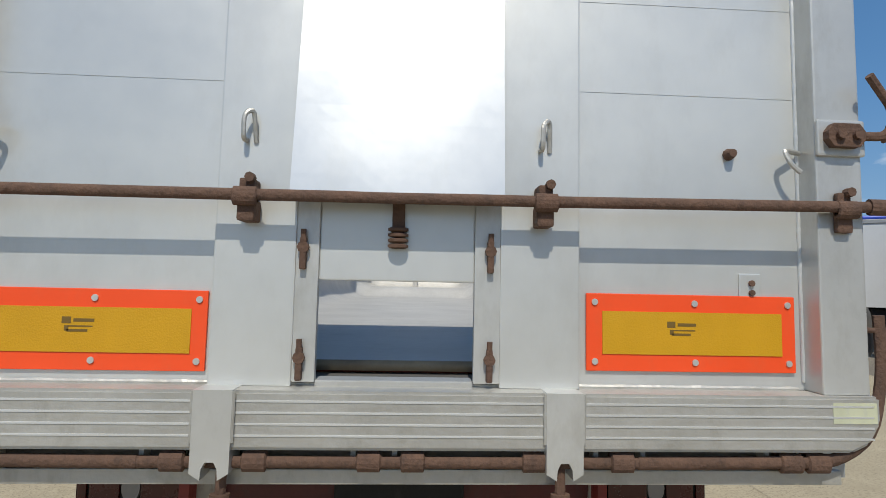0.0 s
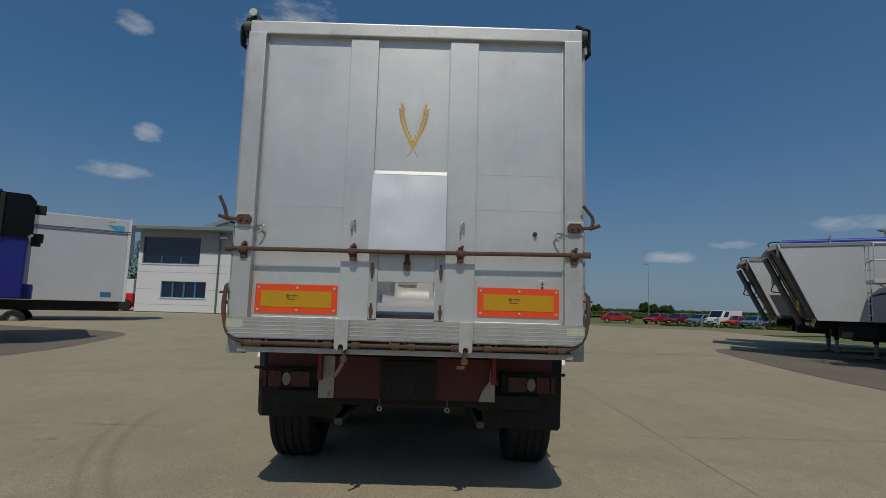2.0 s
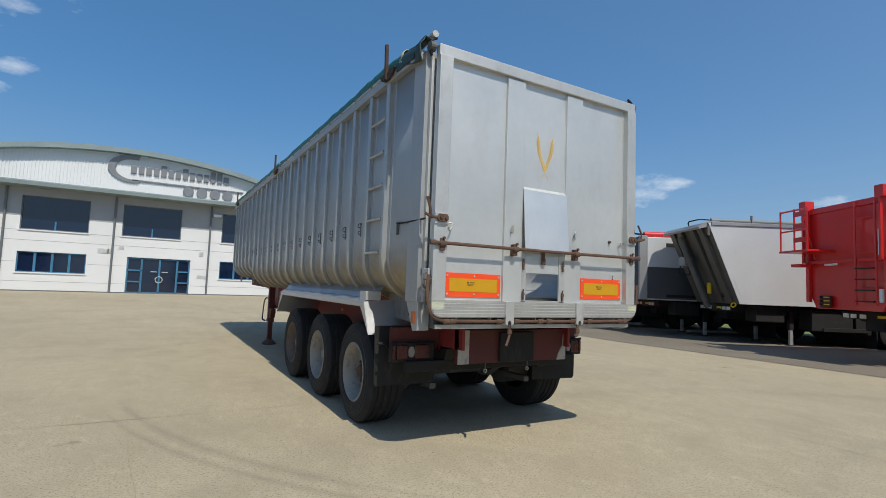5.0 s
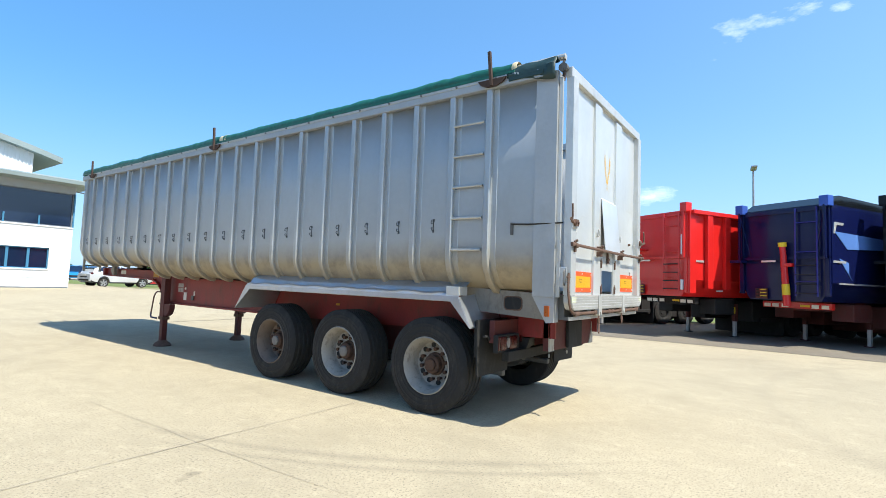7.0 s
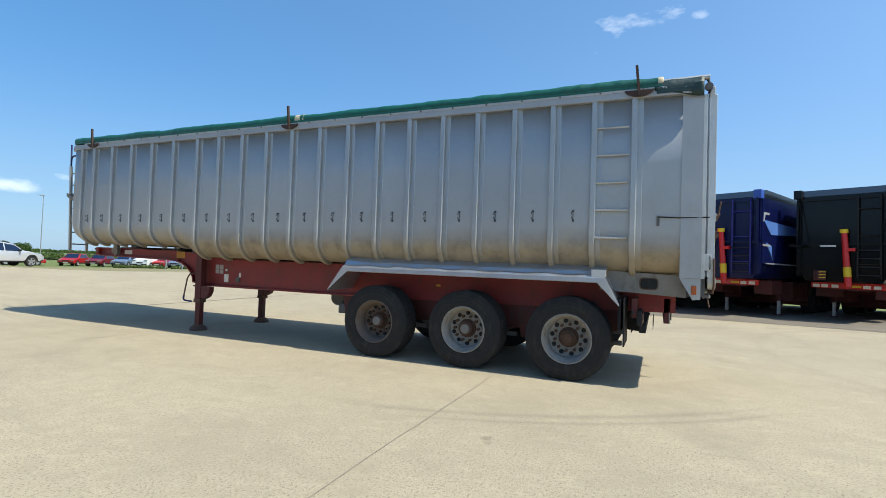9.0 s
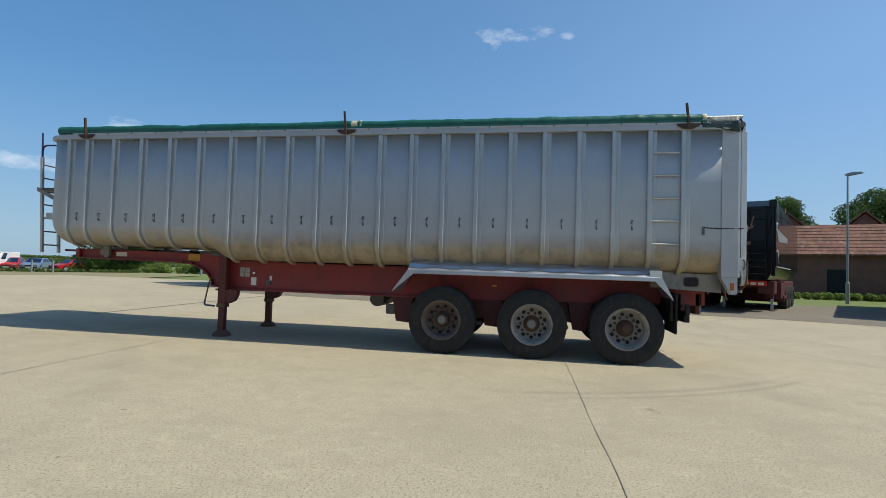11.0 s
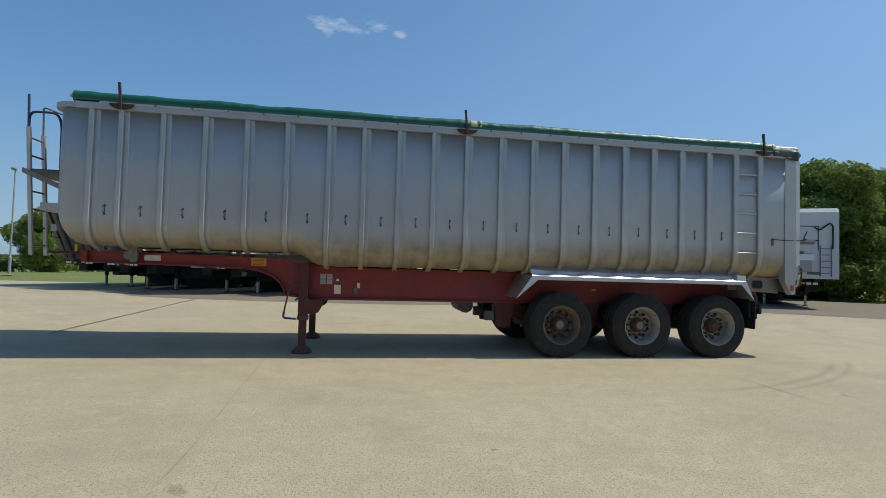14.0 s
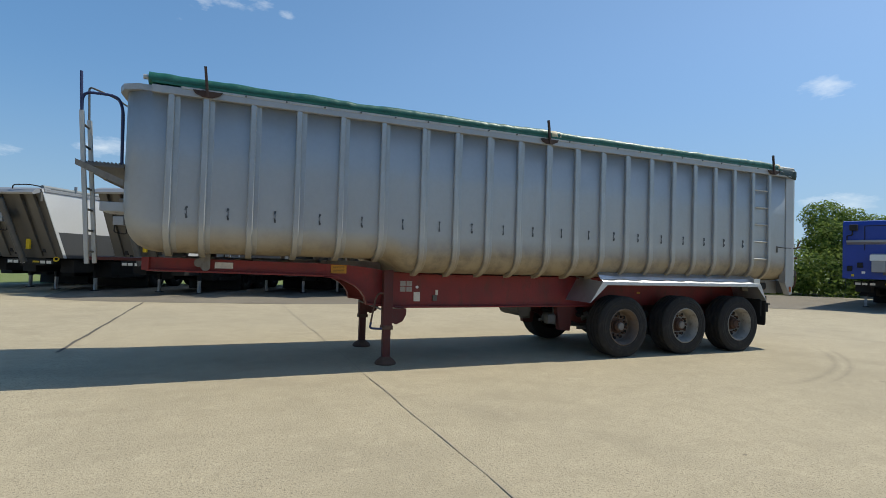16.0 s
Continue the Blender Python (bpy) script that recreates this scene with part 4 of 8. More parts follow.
# gate furniture
rod = part("lock_rod", bm_tube([(-1.215, -0.135, 1.755), (-0.4, -0.132, 1.758), (0.4, -0.132, 1.762), (1.225, -0.135, 1.772)], 0.0145, 12), M_RUST, gate, "long rusty locking rod across the gate", smooth=True)
for x in (-1.215, 1.225):
    part("rod_end", bm_cyl(0.021, 0.05, pose(x, -0.135, 1.755 if x < 0 else 1.772, 0, 90, 0), seg=12), M_RUST, rod)
for x in (-1.12, -0.375, 0.362, 1.142):
    z = 1.757 + 0.006 * x
    y0 = -0.10 if abs(x) > 1 else -0.04
    bm = bm_box(x - 0.021, x + 0.021, -0.125, y0, z - 0.058, z - 0.005, 0.006)
    bm_box(x - 0.018, x + 0.018, -0.125, y0, z + 0.012, z + 0.045, 0.006, bm)
    bm_lathe([(0.016, -0.03), (0.023, -0.027), (0.023, 0.027), (0.016, 0.03)], pose(x, -0.133, z, 0, 90, 0), 14, bm)
    bm_cyl(0.012, 0.03, pose(x + 0.01, -0.13, z + 0.045, 90, 0, 0), bm=bm, seg=8)
    part("rod_bracket", bm, M_RUST, gate, "rusty rod bracket")
for x in (-0.385, 0.372):
    part("rod_hook", bm_tube(bend((x - 0.012, -0.045, 1.905), (x - 0.012, -0.085, 1.90), (x - 0.012, -0.09, 1.965), (x + 0.008, -0.07, 1.98), (x + 0.012, -0.045, 1.90), r=0.02), 0.0065, 8), M_BAR, gate, "bent bright steel hook")
for sgn, x in ((1, -1.065), (-1, 1.075)):
    part("side_hook", bm_tube(bend((x, -0.02, 1.925), (x + sgn * 0.06, -0.06, 1.925), (x + sgn * 0.045, -0.07, 1.885), (x + sgn * 0.022, -0.075, 1.865), r=0.015), 0.0075, 8), M_BAR, gate)
part("bump_stop", bm_lathe([(0.0, -0.03), (0.011, -0.028), (0.016, 0.0), (0.016, 0.012)], pose(0.885, -0.01, 1.918, -90, 0, 0), 10), M_RUST, gate)
tabp = part("bracket_plate", bm_box(0.905, 0.965, -0.008, 0.0, 1.53, 1.60, 0.003), M_GATE, gate)
for z in (1.55, 1.575):
    part("bolt", bm_cyl(0.008, 0.012, pose(0.938, -0.012, z, 90, 0, 0), seg=8), M_RUST, tabp)
for sgn, x in ((-1, -1.13), (1, 1.145)):
    pad = part("latch_pad", bm_box(x - 0.065, x + 0.065, -0.115, -0.098, 1.905, 2.0, 0.006), M_SILVER, gate, "welded pad with a rusty over-centre latch")
    bm = bm_prism([(x - 0.05, 1.945), (x - 0.035, 1.925), (x + 0.035, 1.925), (x + 0.05, 1.945), (x + 0.05, 1.965), (x + 0.035, 1.985), (x - 0.035, 1.985), (x - 0.05, 1.965)], "y", -0.145, -0.115)
    bm_cyl(0.012, 0.02, pose(x + 0.025, -0.15, 1.955, 90, 0, 0), bm=bm, seg=8)
    bm_cyl(0.012, 0.02, pose(x - 0.02, -0.15, 1.955, 90, 0, 0), bm=bm, seg=8)
    part("latch_bar", bm, M_RUST, pad)
    part("latch_handle", bm_tube(bend((x + sgn * 0.05, -0.13, 1.955), (x + sgn * 0.115, -0.14, 1.955), (x + sgn * 0.125, -0.15, 2.02), (x + sgn * (0.165 if sgn < 0 else 0.05), -0.17, 2.105), r=0.03), 0.012, 8), M_RUST, pad)
    part("latch_pin", bm_tube([(x + sgn * 0.10, -0.13, 1.95), (x + sgn * 0.17, -0.15, 1.975)], 0.012, 8), M_RUST, pad)

# bottom bar
bm = bm_prism([(-1.205, 1.30), (-1.205, 1.235), (-1.175, 1.185), (-1.13, 1.165), (1.14, 1.165), (1.185, 1.185), (1.215, 1.235), (1.215, 1.30)], "y", -0.125, 0.0)
bmesh.ops.bevel(bm, geom=bm.edges[:], offset=0.007, segments=2, affect="EDGES")
bottom = part("bottom_bar", bm, M_BAR, gate, "grooved bare aluminium bottom bar with scratches")
for i in range(4):
    z = 1.276 - 0.026 * i
    for x0, x1 in ((-1.185, -0.475), (-0.375, 0.36), (0.46, 1.195)):
        part("groove", bm_box(x0, x1, -0.1275, -0.124, z - 0.0022, z + 0.0022), M_FLAP, bottom)
for x in (-0.425, 0.41):
    bm = bm_prism([(x - 0.045, 1.302), (x - 0.045, 1.115), (x - 0.02, 1.10), (x - 0.018, 1.125), (x - 0.01, 1.14), (x + 0.01, 1.14), (x + 0.018, 1.125), (x + 0.02, 1.10), (x + 0.045, 1.115), (x + 0.045, 1.302)], "y", -0.137, -0.02)
    part("bar_cover", bm, M_SILVER, bottom, "plain silver cover with a notched foot")
    for sd in (-1, 1):
        part("weld_seam", weld([(x + sd * 0.047, -0.132, 1.30), (x + sd * 0.047, -0.132, 1.17)], 0.006, x + sd), M_BAR, bottom)
for x0, x1 in ((-1.20, -1.09), (1.09, 1.205)):
    part("faded_tape", bm_box(x0, x1, -0.1265, -0.12, 1.235, 1.285), M_PALE, bottom, "faded yellow tape")
part("weld_seam", weld([(-1.06, -0.008, 1.303), (1.07, -0.008, 1.303)], 0.008, 7.0), M_BAR, gate)

# rear frame below the gate: cross channel, lock linkage
sill = part("rear_channel", bm_prism([(-0.045, 1.075), (-0.045, 1.10), (0.03, 1.105), (0.03, 1.30), (0.3, 1.30), (0.3, 1.075)], "x", -1.13, 1.14), M_DULL, trailer, "dull grey rear channel below the gate")
part("channel_lip", bm_box(-1.135, 1.145, -0.055, -0.03, 1.072, 1.108, 0.004), M_BAR, sill)
link = part("lock_tube", bm_tube(bend((-1.225, -0.09, 1.50), (-1.24, -0.09, 1.36), (-1.20, -0.095, 1.19), (-1.10, -0.095, 1.137), (-0.6, -0.095, 1.133), r=0.06), 0.0155, 12), M_RUST, trailer, "bent rusty lock tube", smooth=True)
part("lock_tube", bm_tube(bend((1.24, -0.09, 1.50), (1.245, -0.09, 1.36), (1.21, -0.095, 1.2), (1.11, -0.095, 1.137), (0.6, -0.095, 1.133), r=0.06), 0.0155, 12), M_RUST, trailer, smooth=True)
part("lock_tube", bm_tube([(-0.62, -0.095, 1.133), (0.62, -0.095, 1.133)], 0.014, 12), M_RUST, trailer, smooth=True)
for x in (-1.05, -0.99, -0.52, -0.33, -0.06, 0.045, 0.34, 0.56, 0.99, 1.06):
    bm = bm_lathe([(0.015, -0.03), (0.024, -0.026), (0.024, 0.026), (0.015, 0.03)], pose(x, -0.095, 1.134, 0, 90, 0), 12)
    bm_box(x - 0.02, x + 0.02, -0.09, -0.03, 1.125, 1.165, 0.004, bm)
    part("tube_collar", bm, M_RUST, link)
for x in (-1.02, -0.94, -0.60, -0.50, -0.10, 0.0, 0.50, 0.62, 0.94, 1.02):
    part("slot_tab", bm_box(x - 0.006, x + 0.006, -0.07, -0.02, 1.12, 1.165), M_BAR, sill)
for sgn in (-1, 1):
    part("tube_pin", bm_tube([(sgn * 1.16, -0.09, 1.462), (sgn * 1.27, -0.09, 1.462)], 0.007, 8), M_RUST, trailer)
    part("gate_handle", bm_tube(bend((sgn * 1.205, -0.02, 1.52), (sgn * 1.245, -0.03, 1.515), (sgn * 1.25, -0.03, 1.40), (sgn * 1.205, -0.02, 1.385), r=0.02), 0.011, 8), M_DULL, trailer, "dark grab handle on the corner post")
    part("handle_plate", bm_box(sgn * 1.203, sgn * 1.222, -0.055, 0.05, 1.37, 1.55, 0.006), M_SILVER, trailer)
for x, ln in ((-0.405, 0.20), (0.405, 0.12)):
    bm = bm_tube(bend((x, -0.095, 1.13), (x, -0.10, 1.03), (x - 0.01, -0.11, 1.0), (x - 0.05, -0.13, 1.13 - ln), r=0.03), 0.013, 8)
    bm_cyl(0.024, 0.035, pose(x, -0.10, 1.045), bm=bm, seg=10)
    part("screw_link", bm, M_RUST, trailer, "rusty hanging screw link")
lay(0.095, 1.0095)

# chassis, legs, axles
chassis_line = [(0.40, 1.27), (0.40, 0.86), (4.6, 0.80), (8.06, 0.80)]
for i in range(7):
    a = math.pi / 2 * i / 6
    chassis_line.append((8.50 + 0.62 * (1 - math.cos(a)), 0.85 + 0.39 * math.sin(a)))
chassis_line += [(10.2, 1.272), (11.27, 1.285), (11.27, 1.455), (9.2, 1.43), (8.75, 1.415), (8.45, 1.385), (8.15, 1.33), (7.7, 1.305)]
for sgn in (-1, 1):
    beam = part("chassis_beam", bm_prism(chassis_line, "x", sgn * 0.63, sgn * 0.66), M_RED, trailer, "dull red chassis beam with a curved gooseneck")
    for z0, z1, y0, y1 in ((1.285, 1.305, 0.42, 7.7), (0.80, 0.825, 4.6, 8.06)):
        part("flange", bm_box(sgn * 0.58, sgn * 0.72, y0, y1, z0, z1, 0.003), M_RED, beam)
    part("flange", bm_prism([(8.9, 1.242), (11.27, 1.282), (11.27, 1.302), (8.9, 1.267)], "x", sgn * 0.58, sgn * 0.72), M_RED, beam)
    arc = [(y, z) for y, z in chassis_line[3:11]]
    part("arch_flange", bm_prism(arc + [(y - 0.012, z + 0.022) for y, z in reversed(arc)], "x", sgn * 0.58, sgn * 0.72), M_RED, beam)
    # suspension hangers
    for y in (5.02, 3.55, 2.18, 0.85):
        part("spring_hanger", bm_prism([(y - 0.17, 0.84), (y + 0.20, 0.84), (y + 0.12, 0.40 if y > 1 else 0.62), (y - 0.08, 0.38 if y > 1 else 0.60)], "x", sgn * 0.55, sgn * 0.65), M_DARKRED if y > 1 else M_BLACK, beam, "grimy red suspension hanger")
    # guessed plate, air bags and arms, added to block light below the body
    part("suspension_plate", bm_prism([(0.95, 0.86), (0.95, 0.62), (1.3, 0.50), (4.7, 0.50), (5.1, 0.66), (5.1, 0.86)], "x", sgn * 0.50, sgn * 0.54), M_DARKRED, beam, "grimy dark red suspension plate, added to darken the underbody")
    for y in (1.6, 2.95, 4.3):
        part("air_bag", bm_lathe([(0.0, 0.0), (0.13, 0.0), (0.16, 0.05), (0.13, 0.10), (0.16, 0.15), (0.12, 0.2), (0.0, 0.2)], pose(sgn * 0.42, y + 0.35, 0.60), 16), M_BLACK, beam)
        part("trailing_arm", bm_prism([(y - 0.45, 0.62), (y - 0.45, 0.74), (y + 0.45, 0.58), (y + 0.5, 0.44), (y - 0.1, 0.40)], "x", sgn * 0.36, sgn * 0.48), M_DULL, beam)
    for y in (4.245, 2.885, 1.525):
        part("leaf_spring", bm_box(sgn * 0.57, sgn * 0.64, y - 0.52, y + 0.5, 0.40, 0.46, 0.01), M_DULL, beam)
for y in (0.9, 2.2, 3.6, 5.0, 6.4, 7.6, 9.3, 10.6):
    part("cross_member", bm_box(-0.63, 0.63, y - 0.04, y + 0.04, 1.0 if y < 8 else 1.29, 1.28 if y < 8 else 1.42), M_DARKRED, trailer)
part("coupling_plate", bm_box(-0.63, 0.63, 9.4, 11.2, 1.273, 1.29), M_DULL, trailer)
part("front_cross_member", bm_box(-0.72, 0.72, 11.24, 11.32, 1.295, 1.455, 0.006), M_RED, trailer)
for y, w in ((9.1, 0.10), (10.0, 0.12), (7.2, 0.16), (6.1, 0.3), (5.4, 0.2), (6.7, 0.1)):
    z = 1.30 if y < 8.2 else 1.41
    part("body_bearer", bm_box(-0.60, 0.60, y - w / 2, y + w / 2, z, z + (0.035 if y < 8.2 else 0.06), 0.004), M_DULL, trailer)
for sgn in (-1, 1):
    stop = part("body_stop", bm_prism([(10.55, 1.33), (10.55, 1.52), (10.67, 1.52), (10.67, 1.36), (10.63, 1.30), (10.58, 1.30)], "x", sgn * 0.73, sgn * 0.79), M_BEAM, trailer, "grey body stop bracket")
    part("stop_roller", bm_cyl(0.055, 0.07, pose(sgn * 0.75, 10.68, 1.40, 0, 90, 0), seg=18), M_BEAM, stop)
part("rubbing_plate", bm_box(-0.36, 0.36, 11.3, 11.95, 1.40, 1.44, 0.006), M_DARKRED, trailer, "thin dark red plate ahead of the frame")

# landing legs
for sgn in (-1, 1):
    x = sgn * 0.785
    bm = bm_box(x - 0.06, x + 0.06, 8.14, 8.28, 0.55, 1.36, 0.008)
    leg = part("landing_leg", bm, M_DARKRED, trailer, "rusty red landing leg on a round foot")
    part("inner_leg", bm_box(x - 0.048, x + 0.048, 8.155, 8.265, 0.10, 0.56, 0.006), M_DARKRED, leg)
    part("leg_collar", bm_box(x - 0.07, x + 0.07, 8.13, 8.29, 0.50, 0.56, 0.006), M_RUST, leg)
    part("foot", bm_lathe([(0.0, 0.0), (0.15, 0.0), (0.155, 0.02), (0.13, 0.055), (0.06, 0.11), (0.0, 0.115)], pose(x, 8.21, 0.0), 20), M_RUST, leg, smooth=True)
    part("leg_bracket", bm_prism([(8.14, 0.80), (8.14, 0.60), (8.08, 0.57), (7.98, 0.62), (7.93, 0.72), (7.93, 0.80)], "x", x - 0.05, x + 0.05), M_DARKRED, leg)
part("leg_cross_shaft", bm_tube([(-0.840, 8.32, 0.80), (0.6, 8.32, 0.80)], 0.014, 8), M_DULL, trailer)
crank = part("leg_crank", bm_tube(bend((-0.84, 8.28, 1.02), (-0.88, 8.36, 1.03), (-0.90, 8.41, 0.95), (-0.91, 8.47, 0.62), r=0.04), 0.013, 8), M_RUST, trailer, "rusty hanging crank with a dark blue grip")
part("grip", bm_tube(bend((-0.91, 8.47, 0.62), (-0.91, 8.48, 0.535), (-0.88, 8.30, 0.52), r=0.04), 0.016, 8), M_NAVY, crank)

# axles and wheels
AXLES = (1.709, 3.055, 4.418)
lay()


def build_wheel(rim_mat, cap_mat, parent):
    """A deep-dished wide single wheel whose outer face looks to -x; its middle is the origin."""
    turn = pose(0, 0, 0, 0, -90, 0)
    w = part("wheel", bm_lathe([(0.125, 0.0), (0.122, 0.022), (0.105, 0.03), (0.100, 0.075), (0.085, 0.09), (0.0, 0.092)], turn, 24), M_HUB, parent, "wide single tyre on a dished ten-stud steel wheel", smooth=True)
    tread = [(0.290, 0.165), (0.300, 0.180), (0.318, 0.186), (0.330, 0.192), (0.338, 0.188), (0.352, 0.190), (0.358, 0.1935), (0.364, 0.190), (0.400, 0.191), (0.412, 0.1955), (0.418, 0.190), (0.440, 0.187), (0.446, 0.190), (0.455, 0.184), (0.490, 0.172), (0.508, 0.155)]
    for k in range(5):
        z = 0.135 - 0.0675 * k
        tread += [(0.512, z + 0.02), (0.512, z - 0.02), (0.500, z - 0.027), (0.500, z - 0.0405)]
    tread += [(0.508, -0.155), (0.490, -0.172), (0.400, -0.190), (0.300, -0.18), (0.290, -0.165)]
    part("tyre", bm_lathe(tread, turn, 48), M_TYRE, w, "worn black tyre with a dusty sidewall", smooth=True)
    part("rim", bm_lathe([(0.300, 0.168), (0.306, 0.185), (0.296, 0.192), (0.284, 0.178), (0.276, 0.150), (0.258, 0.125), (0.250, 0.05), (0.240, 0.005), (0.214, -0.012), (0.185, -0.012), (0.125, -0.002), (0.09, 0.0), (0.0, 0.0)], turn, 40), rim_mat, w, smooth=True)
    for k in range(10):
        a = 2 * math.pi * (k + 0.5) / 10
        part("stud", bm_cyl(0.022, 0.06, pose(-0.022, 0.165 * math.cos(a), 0.165 * math.sin(a), 0, 90, 0), 0.014, 6), M_HUB, w)
        a = 2 * math.pi * k / 10
        part("hand_hole", bm_cyl(0.029, 0.014, pose(0.008, 0.206 * math.cos(a), 0.206 * math.sin(a), 0, 90, 0), seg=10), M_BLACK, w)
    part("hub_cap", bm_lathe([(0.066, 0.088), (0.066, 0.106), (0.055, 0.116), (0.0, 0.118)], turn, 20), cap_mat, w, smooth=True)
    return w


for i, y in enumerate(AXLES):
    axle = part("axle", bm_tube([(-0.95, y, 0.505), (0.95, y, 0.505)], 0.075, 12), M_DULL, trailer)
    for sgn in (-1, 1):
        w = build_wheel((M_RIM, M_RIM, M_RIM_RUSTY)[i], (M_HUB, M_CAP, M_CAP)[i], trailer)
        w.matrix_basis = pose(sgn * 1.055, y, 0.508, 11 * i + 7, 0, 0 if sgn < 0 else 180)
        part("brake_drum", bm_cyl(0.22, 0.3, pose(sgn * 0.80, y, 0.505, 0, 90, 0), seg=20), M_DULL, axle)
        part("brake_chamber", bm_cyl(0.08, 0.16, pose(sgn * 0.50, y + 0.28, 0.62, 70, 0, 0), seg=14), M_DULL, axle)
lay(0.095, 1.0095)
part("air_tank", bm_cyl(0.13, 0.7, pose(0.1, 5.6, 0.72, 0, 90, 0), seg=18), M_DULL, trailer, "dark steel air tank")
for x in (-0.52, 0.3):
    part("air_valve", bm_box(x - 0.07, x + 0.07, 5.18, 5.34, 0.50, 0.66, 0.02), M_DULL, trailer)
    part("valve_bracket", bm_box(x - 0.02, x + 0.02, 5.16, 5.20, 0.6, 0.82), M_DULL, trailer)

# wings
def make_wing(sgn):
    bm = bmesh.new()
    rows = []
    n = 60
    for i in range(n + 1):
        y = 1.16 + (4.80 - 1.16) * i / n
        wave = 0.5 + 0.5 * math.cos((y - 1.36) / 0.5035 * 2 * math.pi)
        zin = 1.325 + 0.02 * smoothstep((y - 4.4) / 0.4)
        rows.append([bm.verts.new((sgn * x, y, z)) for x, z in ((1.08, 1.43), (1.21, zin + 0.02), (1.25, 1.297 + 0.010 * wave), (1.297, 1.275 + 0.012 * wave), (1.32, 1.262), (1.322, 1.212), (1.315, 1.205), (1.307, 1.212), (1.307, 1.245))])
    for a, b in zip(rows, rows[1:]):
        for k in range(8):
            bm.faces.new((a[k], a[k + 1], b[k + 1], b[k]))
    for y0, y1, z1 in ((4.80, 5.04, 0.92), (1.16, 1.01, 0.95)):  # sloping ends
        inner = 0.62
        a = [bm.verts.new(p) for p in ((sgn * 1.322, y0, 1.255), (sgn * 1.322, y1, z1), (sgn * inner, y1, z1), (sgn * inner, y0, 1.32))]
        bm.faces.new(a)
        c = [bm.verts.new(p) for p in ((sgn * 1.322, y0, 1.255), (sgn * 1.322, y0 + (0.09 if y1 < y0 else -0.09), 1.206), (sgn * 1.322, y1, z1))]
        bm.faces.new(c)
    ob = part("wing", bm, M_WING, trailer, "bent bright aluminium wing over the three wheels")
    s = ob.modifiers.new("sheet", "SOLIDIFY")
    s.thickness = 0.006
    return ob


for sgn in (-1, 1):
    lay(0.095, 1.0095)
    wing = make_wing(sgn)
    part("wing_bracket", bm_box(sgn * 1.15, sgn * 1.31, 1.16, 1.32, 1.27, 1.36, 0.004), M_SILVER, wing)
    part("mud_flap", bm_prism([(sgn * 0.64, 0.455 - 0.025 * sgn), (sgn * 0.64, 1.04), (sgn * 1.285, 1.04), (sgn * 1.27, 0.475 - 0.03 * sgn), (sgn * 1.25, 0.445 - 0.03 * sgn)], "y", 0.945, 0.96), M_BLACK, trailer, "black rubber mud flap")
    part("flap_backing", bm_box(sgn * 0.60, sgn * 1.22, 0.985, 1.02, 0.66, 1.02, 0.006), M_BLACK, trailer)
    part("side_lamp_arm", bm_tube(bend((sgn * 1.16, 0.88, 0.84), (sgn * 1.22, 0.86, 0.88), (sgn * 1.29, 0.86, 0.885), r=0.02), 0.013, 8), M_BLACK, trailer)
    part("side_repeater", bm_box(sgn * 0.722, sgn * 0.732, 3.49, 3.56, 1.03, 1.06, 0.004), M_OCHRE, trailer)
    lay(0.48, 1.0, -0.0024, 1.0184)
    # lamp cluster
    lamp = part("rear_lamp", bm_box(sgn * 0.74, sgn * 1.195, 0.385, 0.44, 0.71, 0.885, 0.012), M_BLACK, trailer, "dark red rear lamp cluster")
    part("stop_lens", bm_box(sgn * 0.80, sgn * 0.955, 0.372, 0.386, 0.735, 0.865, 0.008), M_LENS_RED, lamp)
    part("reverse_lens", bm_cyl(0.042, 0.012, pose(sgn * 0.99, 0.379, 0.80, 90, 0, 0) @ Matrix.Diagonal((0.8, 1.2, 1, 1)), seg=16), M_LENS_CLEAR, lamp)
    part("tail_lens", bm_box(sgn * 1.03, sgn * 1.14, 0.372, 0.386, 0.735, 0.865, 0.008), M_LENS_RED, lamp)
    part("turn_lens", bm_box(sgn * 1.15, sgn * 1.185, 0.376, 0.386, 0.735, 0.865, 0.008), M_LENS_RED, lamp)
    part("lamp_bracket", bm_box(sgn * 0.64, sgn * 1.17, 0.44, 0.50, 0.80, 1.02, 0.006), M_DARKRED, trailer)
    part("rear_reflector", bm_prism([(sgn * 0.685, 0.79), (sgn * 0.73, 0.79), (sgn * 0.708, 0.86)], "y", 0.376, 0.386), M_LENS_RED, trailer)
lay(0.2, 1.0, -0.0024, 1.0184)
cross = part("rear_cross_beam", bm_box(-0.66, 0.655, 0.37, 0.43, 0.715, 1.02, 0.004), M_DARKRED, trailer, "flaked dark red rear cross beam")
part("bare_plate", bm_box(-0.66, -0.545, 0.355, 0.37, 0.715, 1.02), M_PLATE, cross, "flaked white painted plate")
part("bare_plate", bm_prism([(0.54, 0.715), (0.66, 0.715), (0.66, 1.02), (0.635, 1.02), (0.62, 0.86), (0.57, 0.80)], "y", 0.358, 0.37), M_PLATE, cross)
part("black_box", bm_box(-0.20, 0.21, 0.33, 0.37, 0.72, 1.0, 0.01), M_BLACK, cross, "blank black plate holder")
